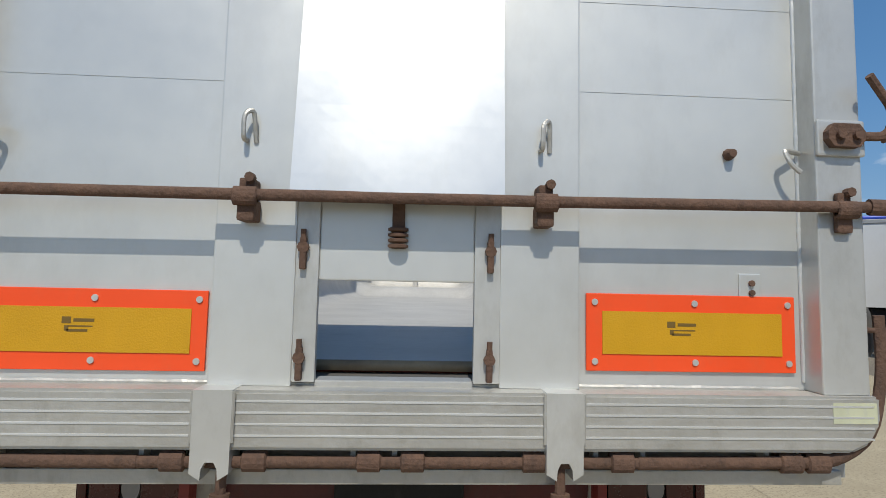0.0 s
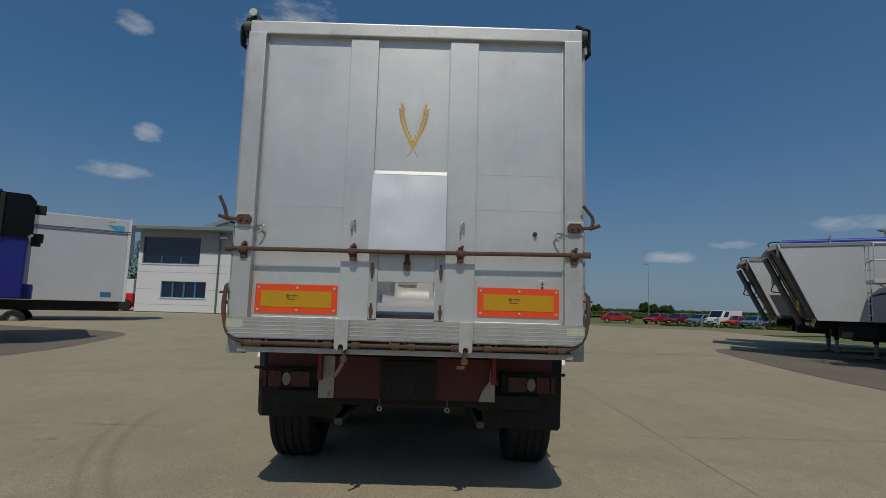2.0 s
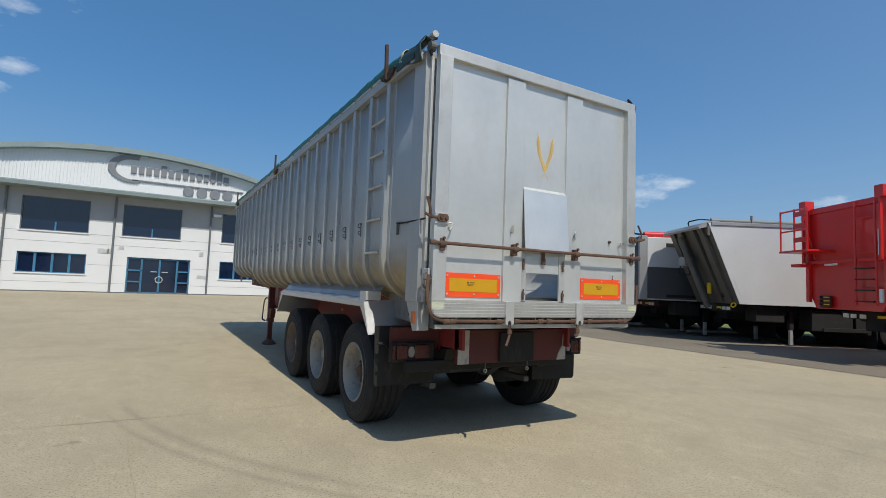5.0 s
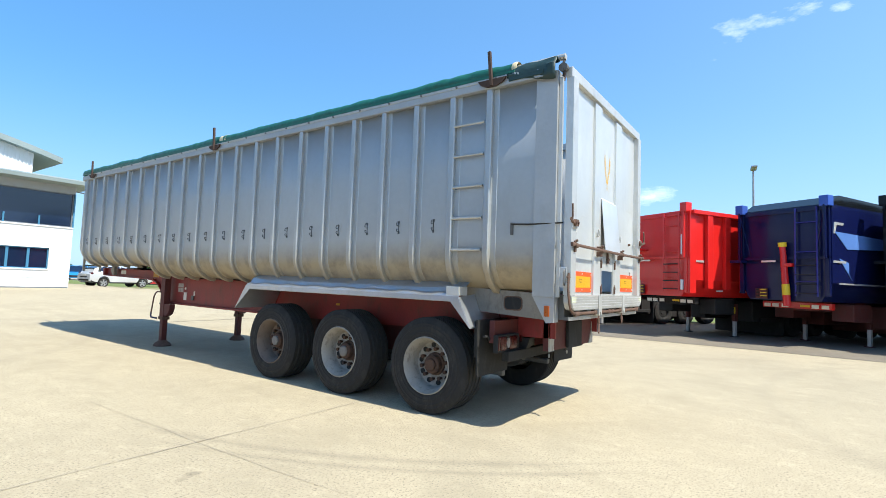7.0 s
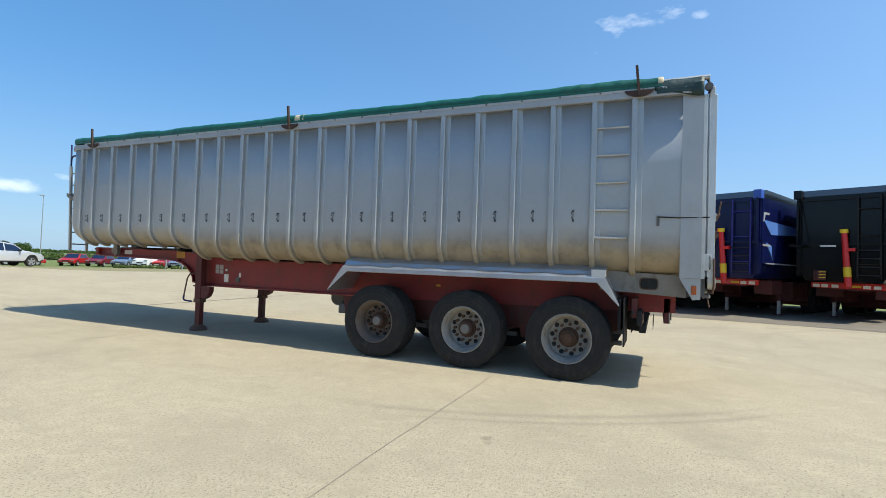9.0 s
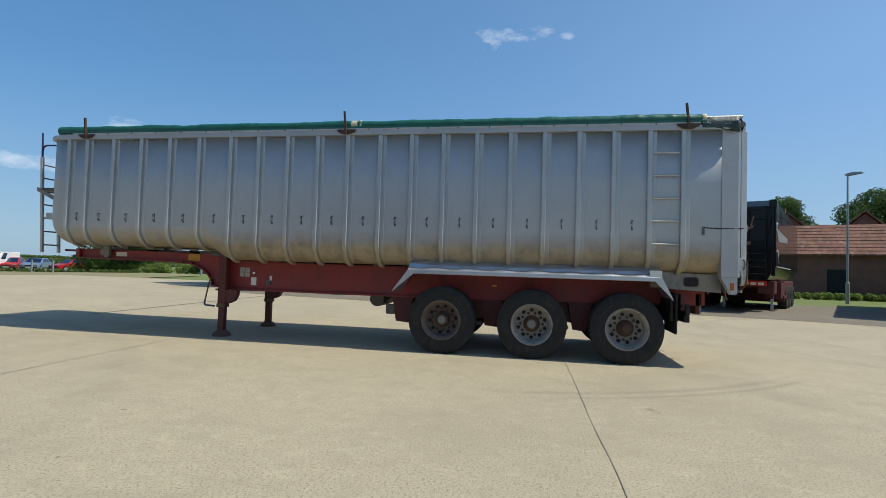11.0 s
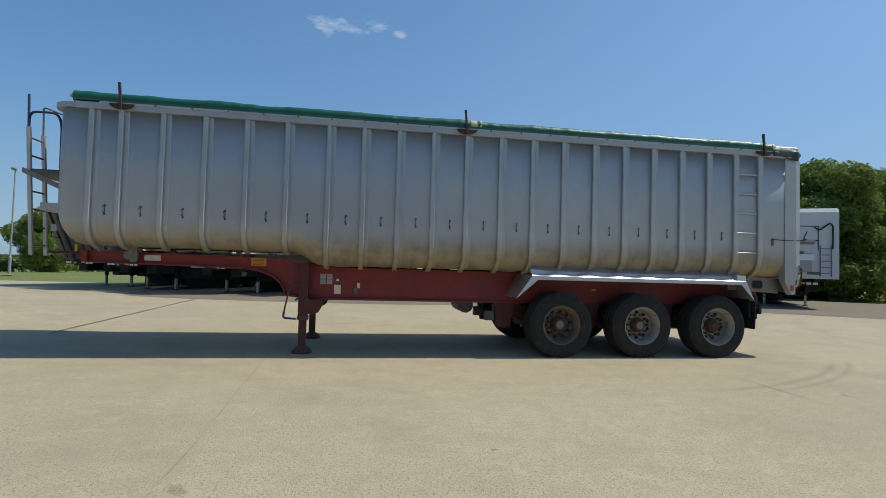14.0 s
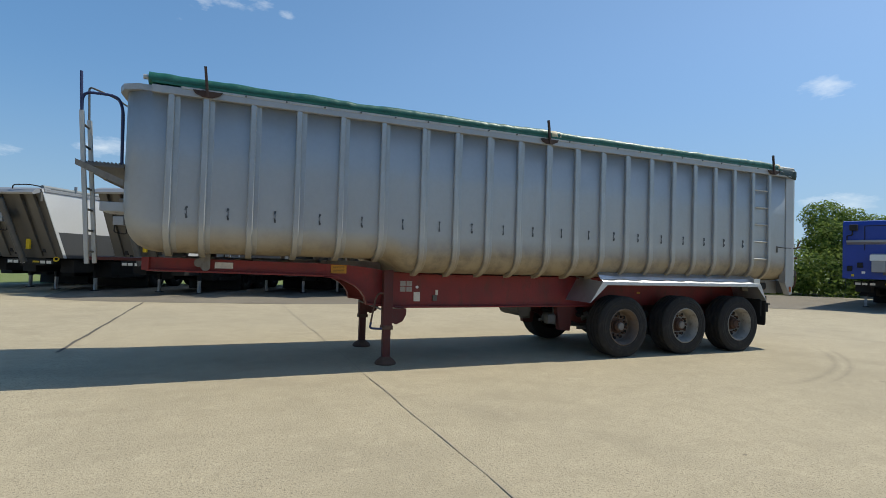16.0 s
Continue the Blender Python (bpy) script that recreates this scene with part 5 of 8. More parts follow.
for x in (-0.22, 0.31):
    part("tow_eye", bm_lathe([(0.012, -0.004), (0.02, -0.004), (0.02, 0.004), (0.012, 0.004), (0.012, -0.004)], pose(x, 0.55, 0.61, 90, 0, 0), 14), M_BAR, trailer)
    part("eye_stem", bm_tube([(x, 0.55, 0.628), (x, 0.55, 0.75)], 0.006, 6), M_DULL, trailer)
part("bumper_tube", bm_box(-1.05, 1.05, 0.62, 0.70, 0.62, 0.72, 0.01), M_BLACK, trailer)

lay(0.095, 1.0095)
# stickers and plates on the beam
for name, y0, y1, z0, z1, m, lab in (("warning_plate", 8.79, 9.01, 1.295, 1.415, M_OCHRE, "ochre warning plate"), ("white_label", 10.28, 10.50, 1.33, 1.41, M_WHITE, "weathered white label"),
                                     *[("grey_plate", 7.80 + 0.1 * i, 7.885 + 0.1 * i, 1.04 + 0.085 * j, 1.115 + 0.085 * j, M_PLATE_GREY, "") for i in (0, 1) for j in (0, 1)], ("white_label", 7.67, 7.77, 0.895, 1.035, M_WHITE, ""), ("white_label", 7.38, 7.42, 0.99, 1.07, M_WHITE, "")):
    lab_ob = part(name, bm_box(-0.667, -0.660, y0, y1, z0, z1), m, trailer, lab)
    if name == "warning_plate":
        for k in range(5):
            part("print_bar", bm_box(-0.669, -0.667, y0 + 0.03, y1 - 0.03, z0 + 0.018 + 0.02 * k, z0 + 0.024 + 0.02 * k), M_INK, lab_ob)
part("air_button", bm_cyl(0.022, 0.015, pose(-0.665, 7.72, 1.11, 0, 90, 0), seg=14), M_SCREW, trailer)
part("tap_box", bm_box(-0.69, -0.66, 7.40, 7.47, 0.90, 0.99, 0.008), M_DULL, trailer)

# front: top edge, ladder and platform
part("front_rail", bm_prism([(-1.15, 11.201), (-1.25, 11.201), (-1.25, 11.34), (-1.15, 11.50), (-1.0, 11.56), (1.0, 11.56), (1.15, 11.50), (1.25, 11.34), (1.25, 11.201), (1.15, 11.201), (1.05, 11.40), (-1.05, 11.40)], "z", 3.385, 3.455), M_POST, trailer, "silver top edge round the front corner")
ladder = part("front_ladder", bm_tube([(-0.93, 11.83, 1.36), (-0.93, 11.95, 3.14)], 0.03, 4), M_BAR, trailer, "fold-down aluminium access ladder")
part("ladder_rail", bm_tube([(-0.60, 11.83, 1.36), (-0.60, 11.95, 3.10)], 0.03, 4), M_BAR, ladder)
for i in range(7):
    part("rung", bm_tube([(-0.93, 11.845 + 0.017 * i, 1.50 + 0.25 * i), (-0.60, 11.845 + 0.017 * i, 1.50 + 0.25 * i)], 0.013, 8), M_DULL, ladder)
platform = part("access_platform", bm_box(-0.96, 0.3, 11.50, 11.97, 2.50, 2.54, 0.004), M_DULL, trailer, "dark mesh access platform on struts")
for x in (-0.96, 0.3):
    part("strut", bm_prism([(11.98, 2.50), (11.98, 2.57), (11.495, 2.36), (11.495, 2.28)], "x", x - 0.01, x + 0.01), M_BEAM, platform)
for k in range(12):
    part("tread_bar", bm_box(-0.95, 0.29, 11.51 + 0.038 * k, 11.522 + 0.038 * k, 2.54, 2.56), M_DULL, platform)
part("hand_rail", bm_tube(bend((-0.93, 11.95, 3.05), (-0.93, 11.95, 3.36), (-0.93, 11.6, 3.36), (-0.93, 11.54, 3.2), (-0.93, 11.53, 2.54), r=0.1), 0.017, 8), M_NAVY, platform, "dark blue hand rail")
part("hand_rail", bm_tube([(-0.93, 11.945, 3.0), (-0.93, 11.97, 3.60)], 0.016, 8), M_NAVY, platform)
part("hand_rail", bm_tube(bend((-0.60, 11.95, 3.0), (-0.60, 11.97, 3.52), (-0.60, 11.7, 3.42), (0.1, 11.56, 3.42), r=0.05), 0.012, 8), M_DULL, platform)
part("hand_rail", bm_tube([(-0.1, 11.7, 2.54), (-0.1, 11.72, 3.42)], 0.012, 8), M_DULL, platform)
part("front_bracket", bm_box(-1.0, -0.45, 11.40, 11.72, 1.98, 2.09, 0.006), M_POST, trailer, "silver ram bracket on the front wall")
# ram cover inside the front of the tub
part("ram_cover", bm_prism([(-0.32, 1.36), (-0.28, 1.48), (0.28, 1.48), (0.32, 1.36)], "y", 8.2, 11.2), M_INNER, trailer)
part("ram_post", bm_box(-0.07, 0.04, 10.9, 11.18, 1.45, 3.3, 0.01), M_INNER, trailer)

lay()

# offices with the arched hall behind
FY = 31.1      # front wall line
BZ = 0.52      # ground level at the wall
AT_OFFICE = pose(-0.157, 0, -0.196) @ Matrix.Diagonal((1.035, 1, 1.03, 1))
office = thing("office_building", "two-storey white and grey clad office block with blue window frames", "building", at=AT_OFFICE)


def wall_with_holes(x0, x1, z0, z1, holes, y0, y1):
    """A wall cut by window openings that go through it."""
    xs = sorted({x0, x1, *[h[0] for h in holes], *[h[1] for h in holes]})
    zs = sorted({z0, z1, *[h[2] for h in holes], *[h[3] for h in holes]})
    bm = bmesh.new()
    for xa, xb in zip(xs, xs[1:]):
        for za, zb in zip(zs, zs[1:]):
            cx, cz = (xa + xb) / 2, (za + zb) / 2
            if not any(h[0] < cx < h[1] and h[2] < cz < h[3] for h in holes):
                bm_box(xa, xb, y0, y1, za, zb, 0.0, bm)
    bmesh.ops.remove_doubles(bm, verts=bm.verts, dist=0.0005)
    seen_faces = {}
    for f in bm.faces:
        seen_faces.setdefault(tuple(round(c, 3) for c in f.calc_center_median()), []).append(f)
    bmesh.ops.delete(bm, geom=[f for fs in seen_faces.values() if len(fs) > 1 for f in fs], context="FACES_ONLY")
    return bm


BAY = 4.48
BAYS = [-18.05 + BAY * k for k in range(5)]    # left edge of each bay's windows
W = 2.95
UP0, UP1, LO0, LO1 = 3.76, 5.56, 1.52, 2.60
X0, X1 = -19.7, 4.85
SPLIT = 4.45
lower = [(x, x + W, LO0, LO1) for k, x in enumerate(BAYS) if k != 3] + [(-4.25, -1.05, BZ + 0.02, 2.58)] + [(0.55, 3.9, LO0, LO1)]
upper = [(x, x + W, UP0, UP1) for x in BAYS[1:]] + [(-19.45, -15.65, UP0, UP1), (0.55, 4.80, UP0, UP1)]
lower = [h for h in lower if not (-0.5 < h[0] < 0.5)]
upper = [h for h in upper if not (-0.5 < h[0] < 0.5)]
both = [(a, b, c, min(d, SPLIT)) for a, b, c, d in upper if c < SPLIT]
part("wall", wall_with_holes(X0, X1, BZ - 0.3, SPLIT, lower + both, FY, FY + 0.3), M_WALL, office, "white horizontal cladding")
part("upper_wall", wall_with_holes(X0, X1, SPLIT, 5.95, [(a, b, SPLIT, d) for a, b, c, d in upper], FY, FY + 0.3), M_WALL_GREY, office, "grey cladding between the upper windows")
part("end_wall", bm_box(X0, X0 + 0.3, FY + 0.3, FY + 14, BZ - 0.3, 5.95), M_WALL, office)
part("end_wall", bm_box(X1 - 0.3, X1, FY + 0.3, FY + 14, BZ - 0.3, 5.95), M_WALL, office)
part("back_wall", bm_box(X0, X1, FY + 14, FY + 14.3, BZ - 0.3, 5.95), M_WALL, office)
part("floor_slab", bm_box(X0 + 0.3, X1 - 0.3, FY + 0.3, FY + 14, 2.9, 3.2), M_WALL_GREY, office)
part("inner_wall", bm_box(X0 + 0.3, X1 - 0.3, FY + 4.0, FY + 4.2, BZ, 5.95), M_WALL_GREY, office)
for z in (1.05, 2.06, 3.2, 3.72):
    cuts = sorted((a, b) for a, b, c, d in lower + upper if c - 0.05 < z < d + 0.05)
    x = X0
    for a, b in cuts + [(X1, X1)]:  # the joints stop at the windows
        if a - x > 0.1:
            part("cladding_joint", bm_box(x, a - 0.06 if a < X1 else X1, FY - 0.006, FY + 0.002, z - 0.008, z + 0.008), M_WALL_GREY, office)
        x = b + 0.06
part("plinth", bm_box(X0 + 0.02, X1 - 0.02, FY - 0.012, FY, BZ - 0.2, BZ + 0.07), M_PIPE, office)
part("corner_window", bm_box(X1, X1 + 0.012, FY + 0.05, FY + 4.5, UP0, UP1), M_GLASS, office, "dark glass turning the corner")
part("corner_post", bm_box(X1 - 0.05, X1 + 0.02, FY - 0.01, FY + 0.05, UP0, UP1), M_FRAME, office)
cctv = part("camera_arm", bm_tube([(X1, FY + 0.1, 5.72), (X1 + 0.5, FY - 0.1, 5.66)], 0.03, 6), M_PIPE, office, "small security lamp on an arm")
part("lamp_body", bm_box(X1 + 0.42, X1 + 0.72, FY - 0.2, FY, 5.56, 5.70, 0.02), M_SCREW, cctv)
roof = part("canopy_roof", bm_prism([(FY - 1.0, 5.98), (FY - 1.02, 6.16), (FY - 0.85, 6.24), (FY + 14.3, 6.5), (FY + 14.3, 6.2), (FY + 0.2, 5.94)], "x", X0 - 0.75, X1 + 0.75), M_ROOF, office, "grey-green metal canopy edge")
part("soffit_light", bm_box(-14.3, -13.8, FY - 0.25, FY - 0.02, 5.5, 5.66, 0.02), M_SCREW, office)
part("soffit_light", bm_box(0.0, 0.45, FY - 0.25, FY - 0.02, 5.3, 5.46, 0.02), M_SCREW, office)
for xp in (-14.35, -9.72, -5.0 + 0.02, -0.1):
    part("downpipe", bm_tube([(xp, FY - 0.07, BZ - 0.05), (xp, FY - 0.07, 5.95)], 0.055, 10), M_PIPE, office)


def add_window(x0, x1, z0, z1, bars, low_bar):
    glass = part("window", bm_box(x0, x1, FY + 0.14, FY + 0.16, z0, z1), M_GLASS, office, "dark reflecting window")
    t = 0.05
    for a, b, c, d in ((x0, x1, z0, z0 + t), (x0, x1, z1 - t, z1), (x0, x0 + t, z0, z1), (x1 - t, x1, z0, z1)):
        part("frame", bm_box(a, b, FY + 0.08, FY + 0.138, c, d), M_FRAME if low_bar else M_PIPE, glass)
    for k in range(1, bars):
        x = x0 + (x1 - x0) * k / bars
        part("mullion", bm_box(x - (0.055 if low_bar else 0.035), x + (0.055 if low_bar else 0.035), FY + 0.07, FY + 0.14, z0, z1 if low_bar else z0 + 0.5), M_FRAME, glass)
    part("sill", bm_box(x0 - 0.05, x1 + 0.05, FY - 0.05, FY + 0.1, z0 - 0.06, z0 - 0.005), M_WALL, glass)


for a, b, c, d in lower:
    if a != -4.25:
        add_window(a, b, c, d, 4, True)
for a, b, c, d in upper:
    add_window(a, b, c, d, 3 if b - a > 3.3 else 2, False)
door = part("entrance", bm_box(-4.25, -1.05, FY + 0.14, FY + 0.16, BZ, 2.58), M_GLASS, office, "glazed entrance with blue frames and a round emblem")
for x in (-4.22, -3.52, -2.62, -1.72, -1.08):
    part("frame", bm_box(x - 0.05, x + 0.05, FY + 0.06, FY + 0.14, BZ, 2.58), M_FRAME, door)
for z, xa, xb in ((2.54, -4.25, -1.05), (1.2, -4.2, -3.5), (1.85, -4.2, -3.5), (1.2, -1.7, -1.1), (1.85, -1.7, -1.1), (BZ + 0.06, -4.25, -1.05)):
    part("frame", bm_box(xa, xb, FY + 0.06, FY + 0.14, z - 0.04, z + 0.04), M_FRAME, door)
part("door_emblem", bm_lathe([(0.16, -0.01), (0.20, -0.01), (0.20, 0.01), (0.16, 0.01), (0.16, -0.01)], pose(-2.62, FY + 0.05, 1.35, 90, 0, 0), 24), M_SCREW, door)
for x in (-2.9, -2.34):
    part("door_handle", bm_box(x - 0.16, x + 0.16, FY + 0.04, FY + 0.06, 1.78, 1.82), M_SCREW, door)
for x, z, w, h in ((-5.65, 2.72, 0.5, 0.26), (-5.2, 2.72, 0.3, 0.26), (-3.95 - 0.75, 3.0, 0.25, 0.2), (-0.6, 2.85, 0.22, 0.25), (-0.65, 1.5, 0.6, 0.2)):
    part("wall_notice", bm_box(x, x + w, FY - 0.02, FY - 0.004, z, z + h), M_SCREW, office)
# hall
hall = thing("arched_hall", "large white ribbed hall with a shallow arched grey roof edge", "hall", at=AT_OFFICE @ Matrix.Translation((0, 0, 0.15)))
HC, HY = -4.5, FY + 6.0
GL, GR = -20.5, 4.4      # the gable's two ends


def arch_z(x, top):
    return top - 0.0152 * (x - HC) ** 2


outline = [(GL, BZ), (GR, BZ)] + [(GR + (GL - GR) * i / 30, arch_z(GR + (GL - GR) * i / 30, 9.5)) for i in range(31)]
part("hall_body", bm_prism(outline, "y", HY, HY + 40), M_WALL, hall)
for i in range(140):
    x = GL + 0.1 + (GR - GL - 0.2) * i / 139
    part("cladding_rib", bm_box(x - 0.035, x + 0.035, HY - 0.05, HY, min(6.3, arch_z(x, 9.4) - 0.1), arch_z(x, 9.47)), M_WALL, hall)
edge = [GL - 1.4 + (GR - GL + 2.7) * i / 40 for i in range(41)]
top = [(x, arch_z(x, 9.80)) for x in edge]
bot = [(x, arch_z(x, 9.47)) for x in edge]
part("arched_roof", bm_prism(top + bot[::-1], "y", HY - 0.55, HY + 40), M_ROOF, hall, "grey-green arched roof with a deep fascia")
# sign: plain raised shapes in the sign's grey
sign = thing("wall_sign", "large grey raised company sign on the hall's white gable", "sign", at=AT_OFFICE @ Matrix.Translation((0, 0, 0.15)))


def ellipse_ring(cx, cz, a, b, t0, t1, wide, narrow):
    out, inn = [], []
    for i in range(33):
        ang = t0 + (t1 - t0) * i / 32
        k = wide + (narrow - wide) * i / 32
        out.append((cx + a * math.cos(ang), cz + b * math.sin(ang)))
        inn.append((cx + (a - k) * math.cos(ang), cz + (b - k * 0.6) * math.sin(ang)))
    return out + inn[::-1]


SY = HY - 0.12
part("crescent", bm_prism(ellipse_ring(-4.55, 8.55, 1.45, 0.95, math.radians(75), math.radians(285), 0.55, 0.30), "y", SY, SY + 0.1), M_SIGN, sign)
for k in range(14):
    x = -4.7 + 0.44 * k
    part("sign_bar", bm_box(x, x + 0.33, SY, SY + 0.1, 8.25, 8.25 + (0.75 if k in (4, 7, 11, 12) else 0.52), 0.02), M_SIGN, sign)
part("underline", bm_box(-4.6, 2.4, SY, SY + 0.1, 7.75, 7.83), M_SIGN, sign)
for k in range(4):
    part("disc", bm_cyl(0.34, 0.1, pose(-1.2 + 0.85 * k, SY + 0.05, 7.42, 90, 0, 0), seg=24), M_SIGN, sign)

# parked trailers along the strip, all at one angle
PARK = 29.0
R_WHITE = mat("white_body_paint", (0.55, 0.56, 0.57), 0.4, 0.1, (0.50, 0.49, 0.46), 0.3, 0.8, 0.0, 1, 0.05)
R_GREY = mat("grey_alloy_body", (0.33, 0.33, 0.335), 0.45, 0.5, (0.25, 0.24, 0.22), 0.4, 0.8, 0.05, 8.0, 0.08)
# nose alloy far darker than the body: its shade is in the colour
R_NOSE = mat("grimy_shaded_nose", (0.125, 0.115, 0.10), 0.5, 0.35, (0.17, 0.15, 0.12), 0.6, 0.9, 0.05, 8.0, 0.12)
R_RED = mat("bright_red_body", (0.60, 0.012, 0.010), 0.35, 0.0, (0.40, 0.02, 0.015), 0.4, 0.8, 0.0, 1, 0.08, coat=0.3)
R_BLUE = mat("deep_blue_body", (0.005, 0.008, 0.050), 0.10, 0.0, (0.008, 0.012, 0.05), 0.4, 0.8, 0.05, 2.0, 0.1, specular=0.28)
R_BLUE2 = mat("mid_blue_body", (0.03, 0.085, 0.38), 0.35, 0.0, (0.03, 0.06, 0.2), 0.4, 0.8, 0.0, 1, 0.1)
R_BLUE3 = mat("strong_blue_body", (0.012, 0.045, 0.30), 0.35, 0.0, (0.012, 0.035, 0.2), 0.4, 0.8, 0.0, 1, 0.1)
# pale blue for the sky's reflection painted on the blue tipper's side
R_SKY_BAND = mat("sky_reflection_blue", (0.10, 0.21, 0.52), 0.3, 0.0, (0.05, 0.12, 0.4), 0.4, 1.5, 0.0, 1, 0.1)
R_DEEP = mat("royal_blue_body", (0.010, 0.015, 0.20), 0.4, 0.0, (0.01, 0.015, 0.14), 0.4, 0.8, 0.0, 1, 0.1)
R_BLACK = mat("black_body", (0.005, 0.005, 0.005), 0.10, 0.0, (0.012, 0.011, 0.010), 0.4, 0.8, 0.05, 2.0, 0.1, specular=0.25)
R_FRAME = mat("black_chassis_paint", (0.012, 0.011, 0.011), 0.7, 0.0, (0.04, 0.035, 0.03), 0.5, 2.0)
R_YELLOW = mat("yellow_decal", (0.75, 0.52, 0.02), 0.5)
R_GALV = mat("galvanised_leg", (0.45, 0.45, 0.45), 0.5, 0.5)
R_SHEET_BLUE = mat("bright_blue_sheet", (0.02, 0.06, 0.42), 0.4)
R_SHEET_GREY = mat("grey_sheet_roll", (0.20, 0.215, 0.22), 0.5)


def parked_pose(rx, ry):
    """The pose of a trailer whose -y front corner stands at (rx, ry); its own +y runs to its tail."""
    a = radians(PARK)
    return pose(rx + 1.25 * math.sin(a), ry + 1.25 * math.cos(a), 0, 0, 0, -(90 + PARK))


def running_gear(t, frame_mat, legs_mat, length, bumper=None):
    """Chassis, legs and three axles under a parked trailer, with added fillers that keep the space below dark."""
    fr = part("chassis", bm_prism([(1.0, 0.98), (1.0, 1.255), (length, 1.255), (length, 0.82), (3.6, 0.82), (2.8, 0.98)], "x", -0.5, 0.5), frame_mat, t, "parked trailer's chassis")
    for sgn in (-1, 1):
        leg = part("landing_leg", bm_box(sgn * 0.85 - 0.06, sgn * 0.85 + 0.06, 2.75, 2.89, 0.5, 1.05, 0.01), legs_mat if legs_mat != R_GALV else frame_mat, t)
        part("inner_leg", bm_box(sgn * 0.85 - 0.045, sgn * 0.85 + 0.045, 2.77, 2.87, 0.03, 0.5, 0.005), R_GALV, leg, "bright galvanised inner leg")
        part("foot", bm_box(sgn * 0.85 - 0.1, sgn * 0.85 + 0.1, 2.7, 2.94, 0.0, 0.03, 0.005), frame_mat, leg)
        for k in range(3):
            y = length - 4.6 + 1.36 * k
            w = part("wheel", bm_lathe([(0.0, 0.10), (0.25, 0.06), (0.27, 0.17), (0.30, 0.19), (0.42, 0.19), (0.5, 0.16), (0.515, 0.1), (0.515, -0.1), (0.5, -0.16), (0.3, -0.19), (0.0, -0.19)], pose(sgn * 1.0, y, 0.515, 0, 90 * sgn, 0), 28), M_TYRE, t, smooth=True)
            part("rim", bm_lathe([(0.0, 0.115), (0.1, 0.12), (0.12, 0.08), (0.24, 0.075), (0.265, 0.175), (0.28, 0.185)], pose(sgn * 1.0, y, 0.515, 0, 90 * sgn, 0), 20), R_FRAME, w, smooth=True)
    part("side_guard", bm_box(-1.2, -1.16, 3.6, length - 5.4, 0.5, 0.62, 0.01), frame_mat, t)
    part("side_guard", bm_box(1.16, 1.2, 3.6, length - 5.4, 0.5, 0.62, 0.01), frame_mat, t)
    bar = part("front_frame_bar", bm_box(-1.0, 0.85, 0.95, 1.1, 1.03, 1.21, 0.01), bumper or frame_mat, t)
    for x in (-0.95, -0.72, -0.45, 0.35, 0.60):
        part("plate", bm_box(x, x + 0.18, 0.935, 0.949, 1.05, 1.15), M_SCREW, bar, "small pale plate")
    part("plate", bm_box(0.05, 0.30, 0.935, 0.949, 1.08, 1.14), R_YELLOW, bar, "yellow plate")
    for sgn in (-1, 1):  # added boxes that close off light so the space below stays dark
        part("filler_box", bm_box(sgn * 0.55, sgn * 1.12, 3.3, 4.6, 0.5, 1.15, 0.03), frame_mat, fr)
        part("filler_box", bm_box(sgn * 0.50, sgn * 1.05, 1.6, 2.5, 0.72, 1.2, 0.03), frame_mat, fr)
        part("side_filler", bm_box(sgn * 0.60, sgn * 1.10, 4.7, length - 5.3, 0.42, 1.18, 0.03), frame_mat, fr)
    # full-width black sheet, added to hide the lit grass behind
    if bumper is None and frame_mat == R_FRAME or legs_mat == R_GALV:
        part("mud_flap", bm_box(-1.22, 1.22, length - 5.26, length - 5.24, 0.03, 1.1), M_BLACK, fr)
    # solid block added between the wheels to stop light coming through
    part("bogie_filler", bm_box(-1.1, 1.1, length - 5.2, length - 0.9, 0.30, 1.2, 0.04), frame_mat, fr)
    part("tank", bm_cyl(0.2, 1.9, pose(0, 5.0, 0.75, 0, 90, 0), seg=16), frame_mat, fr)
    return fr


